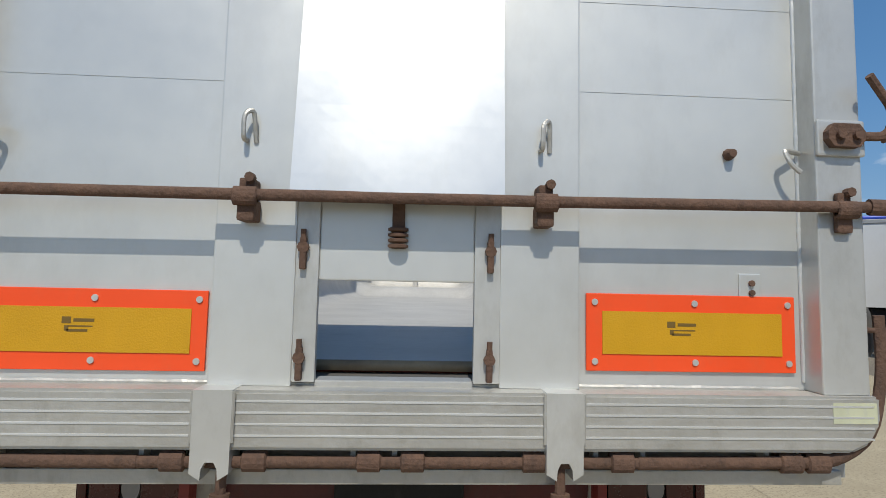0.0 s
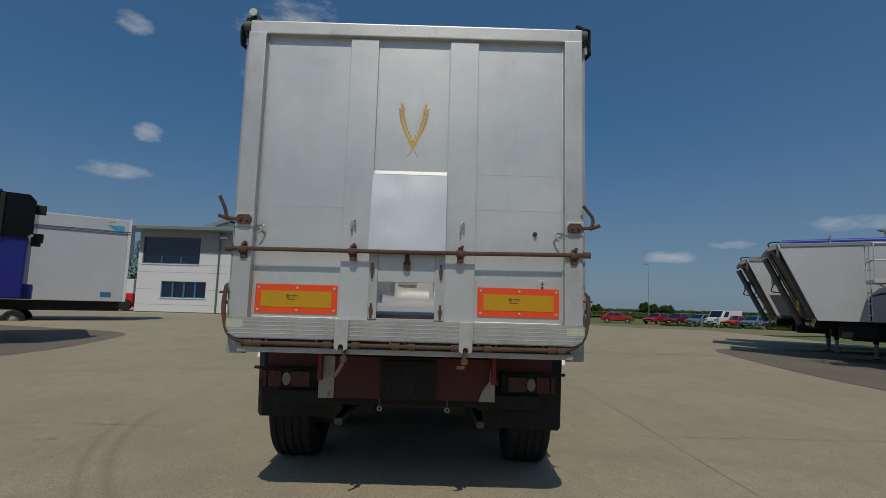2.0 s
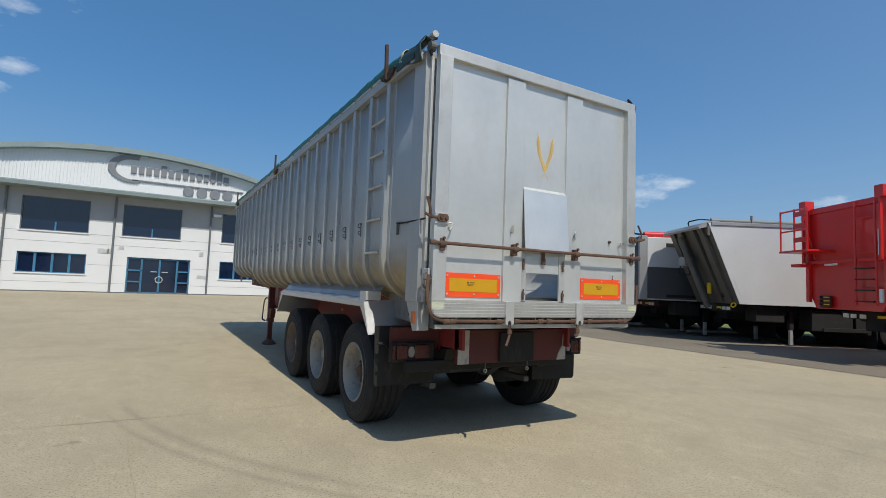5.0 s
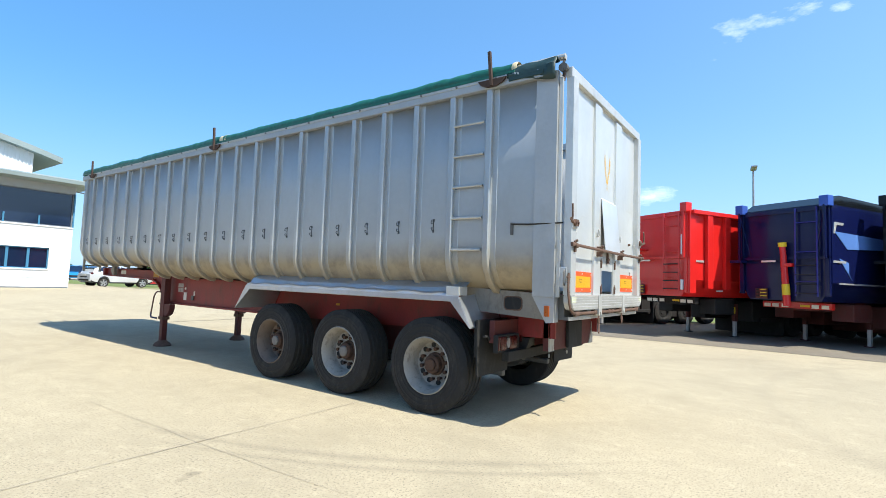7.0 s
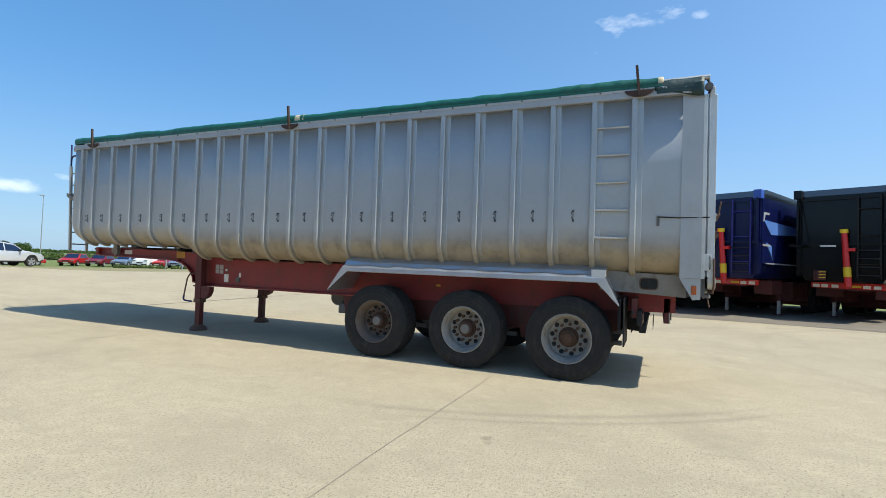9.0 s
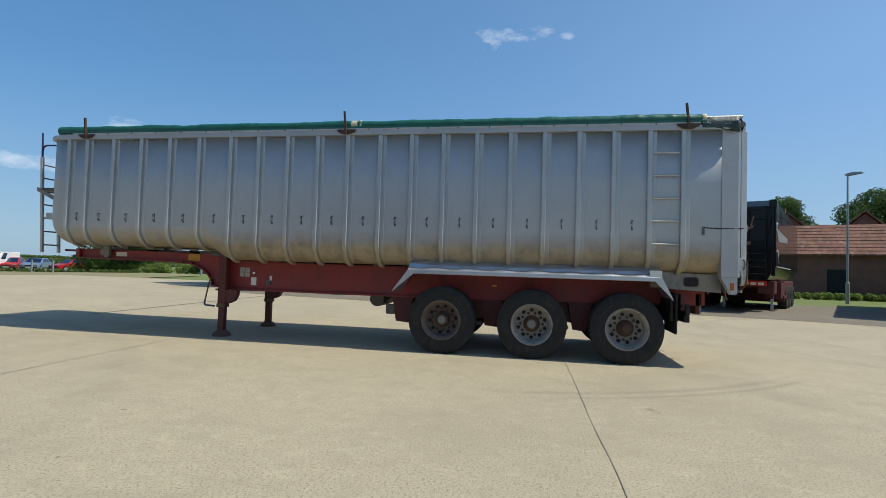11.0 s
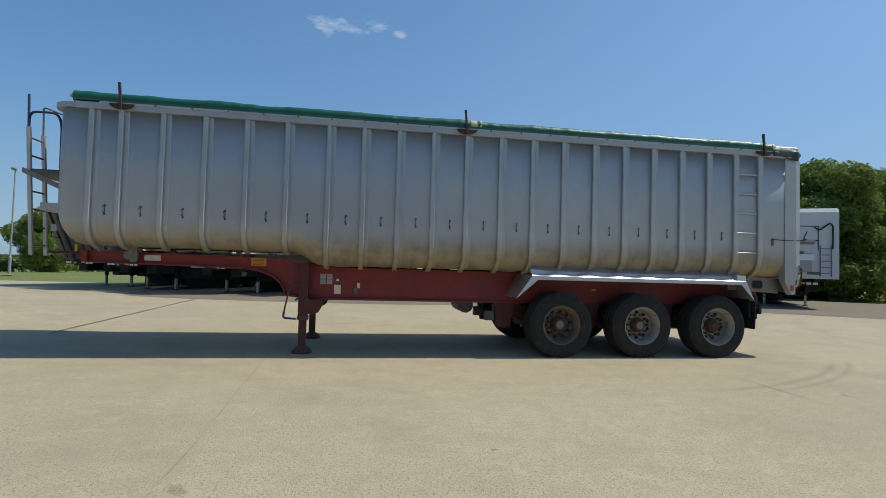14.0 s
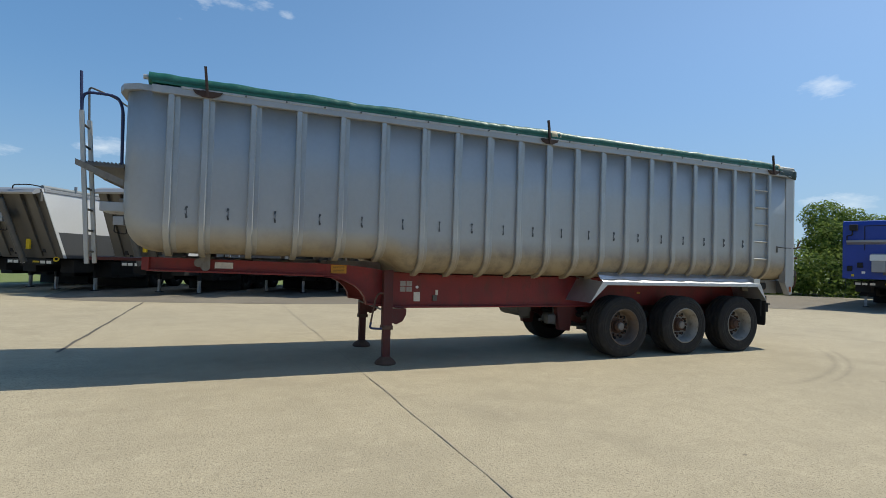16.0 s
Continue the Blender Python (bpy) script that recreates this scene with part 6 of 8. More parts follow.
def alloy_tipper(name_label, at, roll_mat, lower_mat, length=10.5, height=3.56):
    """Smooth-sided tipper with a raked nose, deep channels on it, a front hood and a rolled sheet."""
    t = thing("parked_tipper", name_label, "trailer", "parked trailers along the strip", at=at)
    rake = 0.98
    side = [(0.0, height), (rake, 1.25), (length, 1.25), (length, height)]
    body = part("body", bm_prism(side, "x", -1.24, 1.24), R_WHITE, t, "smooth pale body with a raked nose")
    body_low = part("lower_panel", bm_prism([(rake * (height - 2.15) / (height - 1.25) + 0.12, 2.15), (rake + 0.12, 1.25), (length, 1.25), (length, 2.15)], "x", 1.2405, 1.244), lower_mat, t)
    nose = part("nose_sheet", bm_prism([(-0.02, height), (rake - 0.02, 1.25), (rake, 1.25), (0.0, height)], "x", -1.22, 1.22), R_NOSE, t, "grimy raked nose sheet, darkened for its shade")
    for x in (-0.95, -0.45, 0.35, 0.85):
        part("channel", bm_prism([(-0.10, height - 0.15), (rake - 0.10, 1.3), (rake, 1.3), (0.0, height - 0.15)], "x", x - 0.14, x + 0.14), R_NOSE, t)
    part("ram", bm_tube([(-0.05, -0.25, height - 0.35), (-0.02, rake - 0.30, 1.1)], 0.10, 12), M_DULL, t, "dark hydraulic ram")
    part("hood", bm_prism([(-0.16, height - 0.02), (-0.30, height - 0.14), (-0.26, height - 0.20), (0.1, height - 0.1), (0.4, height + 0.06), (0.15, height + 0.07)], "x", -1.2, 1.2), R_GREY, t, "curved front hood")
    for sgn in (-1, 1):
        part("top_rail", bm_box(sgn * 1.18, sgn * 1.27, 0.1, length, height - 0.08, height + 0.03, 0.01), R_GREY, t)
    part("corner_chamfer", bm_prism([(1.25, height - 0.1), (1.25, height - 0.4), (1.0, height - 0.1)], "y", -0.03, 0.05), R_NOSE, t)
    part("sheet_roll", bm_tube([(1.1, 0.15, height + 0.09), (1.1, length, height + 0.09)], 0.07, 12), roll_mat, t, "rolled cover sheet", smooth=True)
    part("sheet_stop", bm_box(1.1, 1.2, 1.4, 1.44, height, height + 0.28, 0.005), R_GREY, t)
    part("hose", bm_tube(bend((0.2, -0.05, height - 0.05), (0.35, -0.2, height + 0.12), (0.9, -0.1, height + 0.14), (1.1, 0.1, height + 0.1), r=0.15), 0.02, 8), R_FRAME, t)
    part("control_box", bm_box(-0.55, -0.15, -0.05, 0.2, 2.45, 2.75, 0.02), R_GREY, t)
    part("hose", bm_tube(bend((-0.5, 0.0, 2.45), (-0.45, -0.1, 2.2), (-0.2, 0.2, 2.15), (-0.15, 0.1, 2.4), r=0.1), 0.02, 8), R_FRAME, t)
    part("yellow_label", bm_box(0.12, 0.26, 0.58, 0.64, 1.55, 1.9), R_YELLOW, t)
    for x, z in ((-0.7, 1.5), (-0.5, 1.42), (0.6, 1.5)):
        part("coupling", bm_box(x - 0.07, x + 0.07, 0.82, 1.02, z - 0.06, z + 0.08, 0.02), R_FRAME, t)
    part("coil", bm_lathe([(0.07, -0.02), (0.1, 0.0), (0.07, 0.02), (0.05, 0.0), (0.07, -0.02)], pose(1.0, 0.92, 1.22, 70, 0, 20), 16), R_YELLOW, t, "yellow ring")
    running_gear(t, R_FRAME, R_GALV, length)
    return t


def ladder_frame(t, m, x0, x1, y, z0, z1, n):
    lad = part("ladder", bm_tube([(x0, y, z0), (x0, y, z1)], 0.022, 6), m, t)
    part("rail", bm_tube([(x1, y, z0), (x1, y, z1)], 0.022, 6), m, lad)
    for i in range(n):
        z = z0 + (z1 - z0) * (i + 0.5) / n
        part("rung", bm_tube([(x0, y, z), (x1, y, z)], 0.015, 6), m, lad)


def steel_tipper(label, at, body_mat, style, length=10.0, height=3.80):
    """Upright-nosed tipper with corner motor boxes, ladder and an inclined ram; style 'ribs' or 'stripes'."""
    t = thing("parked_tipper", label, "trailer", "parked trailers along the strip", at=at)
    tip = 0.25
    part("body", bm_prism([(-1.22, height), (1.22, height), (1.22, 1.75), (0.95, 1.25), (-0.95, 1.25), (-1.22, 1.75)], "y", tip, length), body_mat, t)
    part("nose_frame", bm_box(-1.2, 1.2, tip - 0.06, tip, height - 0.12, height + 0.02, 0.01), body_mat, t)
    part("nose_frame", bm_box(-1.2, 1.2, tip - 0.08, tip, 2.38, 2.46, 0.01), body_mat, t)
    for x in (-1.14, 1.14):
        part("nose_post", bm_box(x - 0.06, x + 0.06, tip - 0.08, tip, 1.4, height, 0.01), body_mat, t)
        part("motor_box", bm_box(x - 0.12, x + 0.11, tip - 0.20, tip + 0.05, height - 0.04, height + 0.24, 0.02), R_BLUE2 if body_mat == R_BLUE else body_mat, t, "square corner motor box")
        part("box_post", bm_box(x - 0.03, x + 0.03, tip - 0.2, tip - 0.14, 2.4, height, 0.005), body_mat, t)
        part("box_brace", bm_tube([(x, tip - 0.17, height - 0.05), (x - 0.25 * (1 if x > 0 else -1), tip - 0.06, 2.5)], 0.012, 6), body_mat, t)
    part("walk_bar", bm_box(-1.3, -0.95, tip - 0.4, tip - 0.1, 2.30, 2.38, 0.01), body_mat, t)
    if style == "stripes":
      part("ram", bm_tube([(0.05, tip - 0.12, 2.85), (0.17, tip - 0.12, 1.1)], [0.075, 0.095], 14), R_RED, t, "red and yellow inclined ram")
      part("ram_sleeve", bm_tube([(0.05, tip - 0.125, 2.86), (0.053, tip - 0.115, 2.74)], 0.105, 14), R_YELLOW, t)
      part("ram_sleeve", bm_tube([(0.132, tip - 0.12, 1.7), (0.15, tip - 0.12, 1.4)], 0.098, 14), R_YELLOW, t)
      part("ram_lug", bm_box(0.14, 0.34, tip - 0.20, tip - 0.04, 2.18, 2.28, 0.02), R_RED, t)
      part("cover", bm_prism([(tip, height), (tip, height + 0.04), (tip + 0.5, height + 0.30), (length * 0.5, height + 0.2), (length, height + 0.02), (length, height)], "x", -1.15, 1.15), R_BLACK, t, "dark cover sheet over the load space")
    steps_mat = R_DEEP if body_mat == R_BLUE else body_mat
    ladder_frame(t, steps_mat, 0.38, 0.92, tip - 0.10, 1.38, height - 0.02, 3)
    for k in range(4):
        part("step", bm_box(0.40, 0.90, tip - 0.16, tip - 0.10, 1.45 + 0.25 * k, 1.48 + 0.25 * k, 0.005), R_FRAME, t)
    part("marker", bm_box(-0.55, -0.15, tip - 0.095, tip - 0.082, 2.32, 2.37), M_SCREW, t)
    part("marker", bm_box(1.23, 1.245, tip + 0.02, tip + 0.6, 2.28, 2.34), M_SCREW, t)
    if style == "ribs":
        for k in range(11):
            y = 1.0 + 0.8 * k
            for sgn in (-1, 1):
                part("side_rib", bm_box(sgn * 1.22, sgn * 1.35, y - 0.12, y + 0.12, 1.5, height - 0.06, 0.015), body_mat, t)
        for sgn in (-1, 1):
            part("top_rail", bm_box(sgn * 1.2, sgn * 1.37, tip, length, height - 0.1, height + 0.02, 0.01), body_mat, t)
        part("platform", bm_box(-1.25, -0.25, tip - 0.75, tip - 0.05, 2.65, 2.7, 0.01), body_mat, t)
        for x in (-1.22, -0.72, -0.28):
            part("guard_post", bm_tube([(x, tip - 0.72, 2.7), (x, tip - 0.72, 3.75)], 0.022, 6), body_mat, t)
        for z in (3.2, 3.72):
            part("guard_rail", bm_tube([(-1.22, tip - 0.72, z), (-0.28, tip - 0.72, z)], 0.022, 6), body_mat, t)
        for z in (2.95, 3.3, 3.6):
            part("guard_slat", bm_box(-0.72, -0.28, tip - 0.75, tip - 0.73, z - 0.06, z + 0.06), body_mat, t)
        for k in range(5):
            part("reflex_strip", bm_box(1.295, 1.302, 1.3 + 1.1 * k, 1.6 + 1.1 * k, 1.42, 1.47), M_SCREW, t)
        part("corner_post", bm_box(1.1, 1.28, tip - 0.06, tip + 0.2, 1.35, height, 0.01), body_mat, t)
        part("pale_post", bm_box(1.0, 1.06, tip - 0.12, tip - 0.05, 2.5, 3.1, 0.005), M_WALL, t)
        part("pale_post", bm_box(1.0, 1.06, tip - 0.12, tip - 0.05, 1.45, 1.75, 0.005), M_WALL, t)
    else:
        # on the blue body these bands paint in the reflected sky
        stripe = R_SKY_BAND if body_mat == R_BLUE else R_GREY
        for z0, z1, y0, y1 in ((2.66, 3.10, 0.10, 4.2), (1.85, 2.40, 0.30, 0.75)):
            part("side_band", bm_prism([(tip + y0, z1), (tip + y0 + 0.6, z0), (tip + y1, z0 + 0.15), (tip + y1, z1 - 0.1)], "x", 1.221, 1.235), stripe, t, "pale side band: painted sky reflection on blue, grey stripe on black")
        part("white_strip", bm_box(1.221, 1.236, tip + 0.3, 6.0, 1.72, 1.76), M_SCREW, t)
        part("chevron", bm_prism([(tip + 0.05, 3.05), (tip + 0.1, 3.35), (tip + 0.55, 3.35), (tip + 0.5, 3.28), (tip + 0.2, 3.28), (tip + 0.12, 3.05)], "x", 1.221, 1.235), M_SCREW, t)
    board = part("coupling_board", bm_box(-0.72, -0.40, 0.15, 0.22, 1.28, 1.58, 0.01), M_DARKRED, t, "red coupling board with taps and lines")
    for z in (1.36, 1.45, 1.54):
        part("tap", bm_cyl(0.028, 0.06, pose(-0.64, 0.13, z, 90, 0, 0), seg=8), R_FRAME, board)
        part("line", bm_box(-0.58, -0.40, 0.142, 0.149, z - 0.012, z + 0.012), R_YELLOW, board)
    running_gear(t, M_DARKRED if body_mat != R_RED else R_FRAME, M_DARKRED, length, R_RED if body_mat != R_RED else None)
    part("leg_decal", bm_box(0.78, 0.92, 2.735, 2.749, 0.75, 0.95), R_YELLOW, t)
    return t


def grey_trailer(label, at, length=10.5, height=3.55):
    """Upright grey-nosed trailer, pale above and dark below, with a railed platform before it."""
    t = thing("parked_tipper", label, "trailer", "parked trailers along the strip", at=at)
    part("body", bm_box(-1.22, 1.22, 0.35, length, 1.25, height, 0.03), R_WHITE, t, "pale upper body")
    part("lower_panel", bm_box(1.221, 1.235, 0.5, length, 1.3, 2.45), R_PANEL, t, "dark grey lower side panel")
    part("nose_sheet", bm_prism([(-1.2, 0.34), (-1.0, 0.12), (1.0, 0.12), (1.2, 0.34)], "z", 1.25, height), R_PANEL, t, "dark grey rounded nose")
    part("corner_post", bm_box(1.12, 1.26, 0.2, 0.5, 1.25, height + 0.04, 0.02), R_GREY, t)
    part("vent_slot", bm_box(1.221, 1.24, 1.2, 3.2, 3.2, 3.34), R_FRAME, t)
    part("floor_slot", bm_box(1.236, 1.245, 1.2, 3.6, 1.36, 1.46), R_FRAME, t)
    part("sheet_roll", bm_tube([(0.9, 0.5, height + 0.12), (0.9, 3.0, height + 0.12)], 0.11, 12), R_RED, t, "red rolled cover sheet", smooth=True)
    part("hose", bm_tube(bend((-0.2, 0.1, height - 0.1), (0.1, 0.0, height + 0.2), (0.6, 0.2, height + 0.18), (0.9, 0.5, height + 0.12), r=0.15), 0.03, 8), R_FRAME, t)
    part("platform", bm_box(-0.1, 0.80, -0.75, 0.1, 2.30, 2.40, 0.01), R_WHITE, t, "white front platform with hand rails")
    for x in (-0.08, 0.35, 0.78):
        for y in (-0.72, 0.05):
            part("rail_post", bm_tube([(x, y, 2.4), (x, y, 3.35)], 0.022, 6), R_WHITE, t)
    for z in (2.9, 3.35):
        part("hand_rail", bm_tube([(0.78, 0.05, z), (0.78, -0.72, z), (-0.08, -0.72, z)], 0.022, 6), R_WHITE, t)
    part("platform_strut", bm_tube([(0.1, -0.5, 2.3), (0.1, 0.13, 1.8)], 0.02, 6), R_WHITE, t)
    part("filler_cone", bm_lathe([(0.16, 0.0), (0.14, 0.5), (0.10, 0.75), (0.0, 0.78)], pose(0.3, -0.2, 2.45), 14), R_WHITE, t, "white cone on the platform", smooth=True)
    ladder_frame(t, R_WHITE, -0.6, -0.25, -0.6, 1.3, 3.2, 6)
    part("hand_loop", bm_tube(bend((-0.9, -0.5, 1.3), (-0.9, -0.5, 2.0), (-0.9, -0.1, 2.1), (-0.9, 0.1, 2.1), r=0.12), 0.025, 8), R_FRAME, t)
    running_gear(t, R_FRAME, R_GALV, length, M_DARKRED)
    return t


R_PANEL = mat("dark_grey_panel", (0.075, 0.078, 0.085), 0.4, 0.2, (0.10, 0.095, 0.09), 0.4, 0.8, 0.0, 1, 0.1)
alloy_tipper("pale alloy tipper with a raked nose, grey roll on top", parked_pose(14.8, 19.45), R_SHEET_GREY, R_PANEL)
alloy_tipper("pale alloy tipper with dark lower panels and grey roll", parked_pose(12.6, 16.7), R_SHEET_GREY, R_PANEL)
alloy_tipper("pale alloy tipper with a raked nose and bright blue roll", parked_pose(11.3, 12.95), R_SHEET_BLUE, R_WHITE, height=3.68)
grey_trailer("grey upright-nosed trailer with a white railed platform", parked_pose(12.0, 8.9))
alloy_tipper("pale alloy tipper with a raked nose and grey-green roll", parked_pose(11.65, 5.85), R_SHEET_GREY, R_WHITE, height=3.74)
steel_tipper("bright red ribbed steel tipper with a front platform", parked_pose(10.38, 1.17), R_RED, "ribs")
steel_tipper("deep blue steel tipper with square corner boxes", parked_pose(10.55, -2.15), R_BLUE, "stripes")
steel_tipper("black steel tipper with a red ram on its nose", parked_pose(10.65, -5.45), R_BLACK, "stripes", height=3.90)


R_PLANK = mat("dull_plank_alloy", (0.155, 0.145, 0.14), 0.4, 0.4, (0.12, 0.10, 0.09), 0.5, 0.8, 0.0, 1, 0.12)


def box_trailer(label, at, body_mat, length=13.0, height=4.22, planks=None):
    """Tall moving-floor trailer with a rounded front edge, suzie board and ladder."""
    t = thing("parked_box_trailer", label, "trailer", "parked trailers along the strip", at=at)
    part("body", bm_prism([(0.0, 1.32), (0.0, height - 0.2), (0.1, height - 0.04), (0.35, height), (length, height), (length, 1.32)], "x", -1.25, 1.25), body_mat, t)
    for k in range(16):
        for sgn in (-1, 1):
            part("side_plank", bm_box(sgn * 1.25, sgn * 1.262, 0.2, length, 1.4 + 0.155 * k, 1.545 + 0.155 * k, 0.003), planks or body_mat, t)
    part("door_outline", bm_box(-0.5, 0.5, -0.012, 0.0, 2.95, 2.99), R_FRAME, t)
    for x in (-0.5, 0.5):
        part("door_outline", bm_box(x - 0.015, x + 0.015, -0.02, 0.0, 2.55, 3.6), R_FRAME, t)
    part("door_outline", bm_box(-0.5, 0.5, -0.02, 0.0, 3.58, 3.61), R_FRAME, t)
    part("front_shelf", bm_prism([(0.0, 2.80), (-0.16, 2.90), (-0.16, 2.97), (0.0, 3.0)], "x", -1.1, 0.35), R_GREY, t, "grey front shelf")
    part("suzie_board", bm_box(-0.25, 0.2, -0.25, 0.0, 1.62, 2.4, 0.02), R_GREY, t)
    part("suzie_box", bm_box(-0.3, 0.28, -0.3, 0.0, 2.1, 2.36, 0.02), M_WALL, t)
    part("winch_head", bm_box(-1.0, -0.72, -0.2, 0.0, 3.40, 3.66, 0.03), R_FRAME, t, "black winch head")
    part("winch_handle", bm_tube(bend((-0.9, -0.12, 3.42), (-0.9, -0.15, 3.2), (-1.08, -0.15, 3.18), (-1.08, -0.15, 2.98), r=0.06), 0.025, 8), R_FRAME, t)
    for x, z in ((-1.0, 1.75), (-0.65, 1.9)):
        part("cable_box", bm_box(x - 0.09, x + 0.09, -0.1, 0.0, z - 0.1, z + 0.12, 0.01), R_FRAME, t)
    ladder_frame(t, M_PIPE, 0.55, 0.95, -0.08, 1.42, 2.75, 5)
    part("hose", bm_tube(bend((0.35, -0.05, 3.55), (0.5, -0.1, 3.4), (0.9, -0.1, 3.72), (1.0, -0.1, 3.6), (1.0, -0.08, 2.6), r=0.1), 0.03, 8), R_FRAME, t)
    for x, z, w, h, m in ((-0.6, 1.55, 0.12, 0.1, M_SCREW), (0.1, 1.5, 0.5, 0.12, M_DULL), (-0.95, 1.42, 0.1, 0.1, R_YELLOW)):
        part("plate", bm_box(x, x + w, -0.012, 0.0, z, z + h), m, t)
    running_gear(t, R_FRAME, R_GALV, length)
    return t


box_trailer("white-fronted moving-floor trailer with grey planked sides", parked_pose(9.6, -12.5), R_WHITE, height=4.40, planks=R_PLANK)
box_trailer("mid-blue moving-floor trailer seen from its front", pose(4.8, -14.5, 0, 0, 0, -160), R_BLUE3, height=3.85)

# west side: blue tipper nose and a white double-deck box trailer
west = thing("parked_high_tipper", "blue tipper body with a black hooded top, parked on asphalt", "trailer", at=pose(-10.9, 10.3, -0.08, 0, 0, 37) @ Matrix.Translation((11.85, -10.4, 0)))
bz = ground_z(-13, 11)
part("body", bm_box(-22.0, -11.95, 10.4, 12.8, 1.35, 3.05, 0.05), R_DEEP, west)
part("hood", bm_prism([(-22.0, 3.0), (-12.0, 3.0), (-11.85, 3.15), (-11.85, 4.02), (-12.0, 4.18), (-22.0, 4.30)], "y", 10.35, 12.85), R_BLACK, west, "black mesh hood")
for k in range(8):
    part("hood_rib", bm_box(-12.6 - 0.7 * k, -12.5 - 0.7 * k, 10.28, 10.35, 3.05, 4.15, 0.01), R_FRAME, west)
for z, x in ((3.85, -11.85), (3.05, -11.85), (2.95, -11.9)):
    part("lug", bm_box(x, x + 0.22, 10.6, 10.9, z - 0.14, z + 0.1, 0.02), R_FRAME, west)
for k in range(3):
    part("roof_lug", bm_box(-12.9 - 0.9 * k, -12.6 - 0.9 * k, 10.5, 10.8, 4.12, 4.28, 0.02), R_DEEP, west)
part("side_rib", bm_box(-13.4, -13.2, 10.33, 10.4, 1.35, 3.0, 0.01), R_DEEP, west)
part("strip", bm_box(-13.6, -12.6, 10.36, 10.395, 1.55, 1.62), R_YELLOW, west)
part("chassis", bm_box(-22.0, -12.6, 11.0, 12.2, 0.9, 1.35), R_FRAME, west)
for k, wx in enumerate((-13.1, -14.4, -17.5, -18.8)):
    for y in (10.65, 12.55):
        part("wheel", bm_lathe([(0.0, 0.1), (0.25, 0.06), (0.28, 0.18), (0.42, 0.18), (0.5, 0.12), (0.5, -0.12), (0.3, -0.18), (0.0, -0.18)], pose(wx, y, 0.5 + bz * 0.5, 90, 0, 0), 24), M_TYRE, west, smooth=True)
        part("rim", bm_lathe([(0.0, 0.12), (0.24, 0.07), (0.27, 0.185)], pose(wx, y, 0.5 + bz * 0.5, 90, 0, 0), 20), M_POLE, west, smooth=True)
part("tool_crate", bm_box(-12.6, -11.75, 10.6, 11.2, 1.35, 1.75, 0.02), R_DEEP, west)
for y in (10.9, 12.3):
    part("landing_leg", bm_box(-14.9, -14.75, y - 0.07, y + 0.07, bz * 0.5, 1.0, 0.01), R_FRAME, west)

double = thing("white_box_trailer", "tall white double-deck box trailer with a small blue corner panel", "trailer", at=pose(-13.45, 18.45, -0.2, 0, 0, 33))
part("body", bm_box(-10.0, 0.0, 0.0, 2.5, 1.36, 4.92, 0.03), R_WHITE, double)
part("rear_frame", bm_box(0.0, 0.12, -0.02, 2.52, 1.36, 4.95, 0.01), M_WALL, double)
for z in (4.28, 4.38):
    part("side_strip", bm_box(-10.0, 0.1, -0.03, 0.0, z - 0.018, z + 0.018), M_PIPE, double)
part("corner_panel", bm_prism([(-0.78, 4.62), (-0.16, 4.62), (-0.16, 4.20)], "y", -0.012, 0.0), mat("sky_blue_decal", (0.05, 0.36, 0.62), 0.5), double, "sky-blue corner panel")
part("yellow_plate", bm_box(-0.78, -0.55, -0.014, 0.0, 4.76, 4.81), R_YELLOW, double)
part("vent_panel", bm_box(-0.80, -0.42, -0.014, 0.0, 1.55, 1.75), M_FRAME, double)
part("hinge_gear", bm_box(0.12, 0.26, 0.0, 0.3, 3.2, 4.7, 0.02), M_PIPE, double)
part("chassis", bm_box(-9.5, -0.1, 0.4, 2.1, 0.95, 1.36), R_FRAME, double)
for k in range(3):
    for y in (0.2, 2.3):
        part("wheel", bm_lathe([(0.0, 0.1), (0.18, 0.05), (0.2, 0.14), (0.3, 0.15), (0.37, 0.1), (0.37, -0.1), (0.2, -0.15), (0.0, -0.15)], pose(-3.55 - 1.05 * k, y, 0.58, 90, 0, 0), 24), M_TYRE, double, smooth=True)
        part("rim", bm_lathe([(0.0, 0.13), (0.10, 0.12), (0.16, 0.07), (0.19, 0.15)], pose(-3.55 - 1.05 * k, y, 0.58, 90, 0, 0), 18), M_POLE, double, smooth=True)
stall = thing("red_machine", "red farm machine with a white hood behind the trailers", "machine", at=AT_OFFICE)
part("frame", bm_box(-22.9, -20.5, 32.2, 33.6, BZ + 0.3, BZ + 1.2, 0.05), R_RED, stall)
part("hood", bm_box(-22.9, -20.5, 32.2, 33.6, BZ + 1.2, BZ + 2.2, 0.05), M_WALL, stall)
for x in (-22.5, -21.6, -20.9):
    part("wheel", bm_lathe([(0.0, 0.1), (0.2, 0.1), (0.38, 0.08), (0.4, -0.08), (0.0, -0.1)], pose(x, 32.1, BZ + 0.4, 90, 0, 0), 20), M_TYRE, stall, smooth=True)


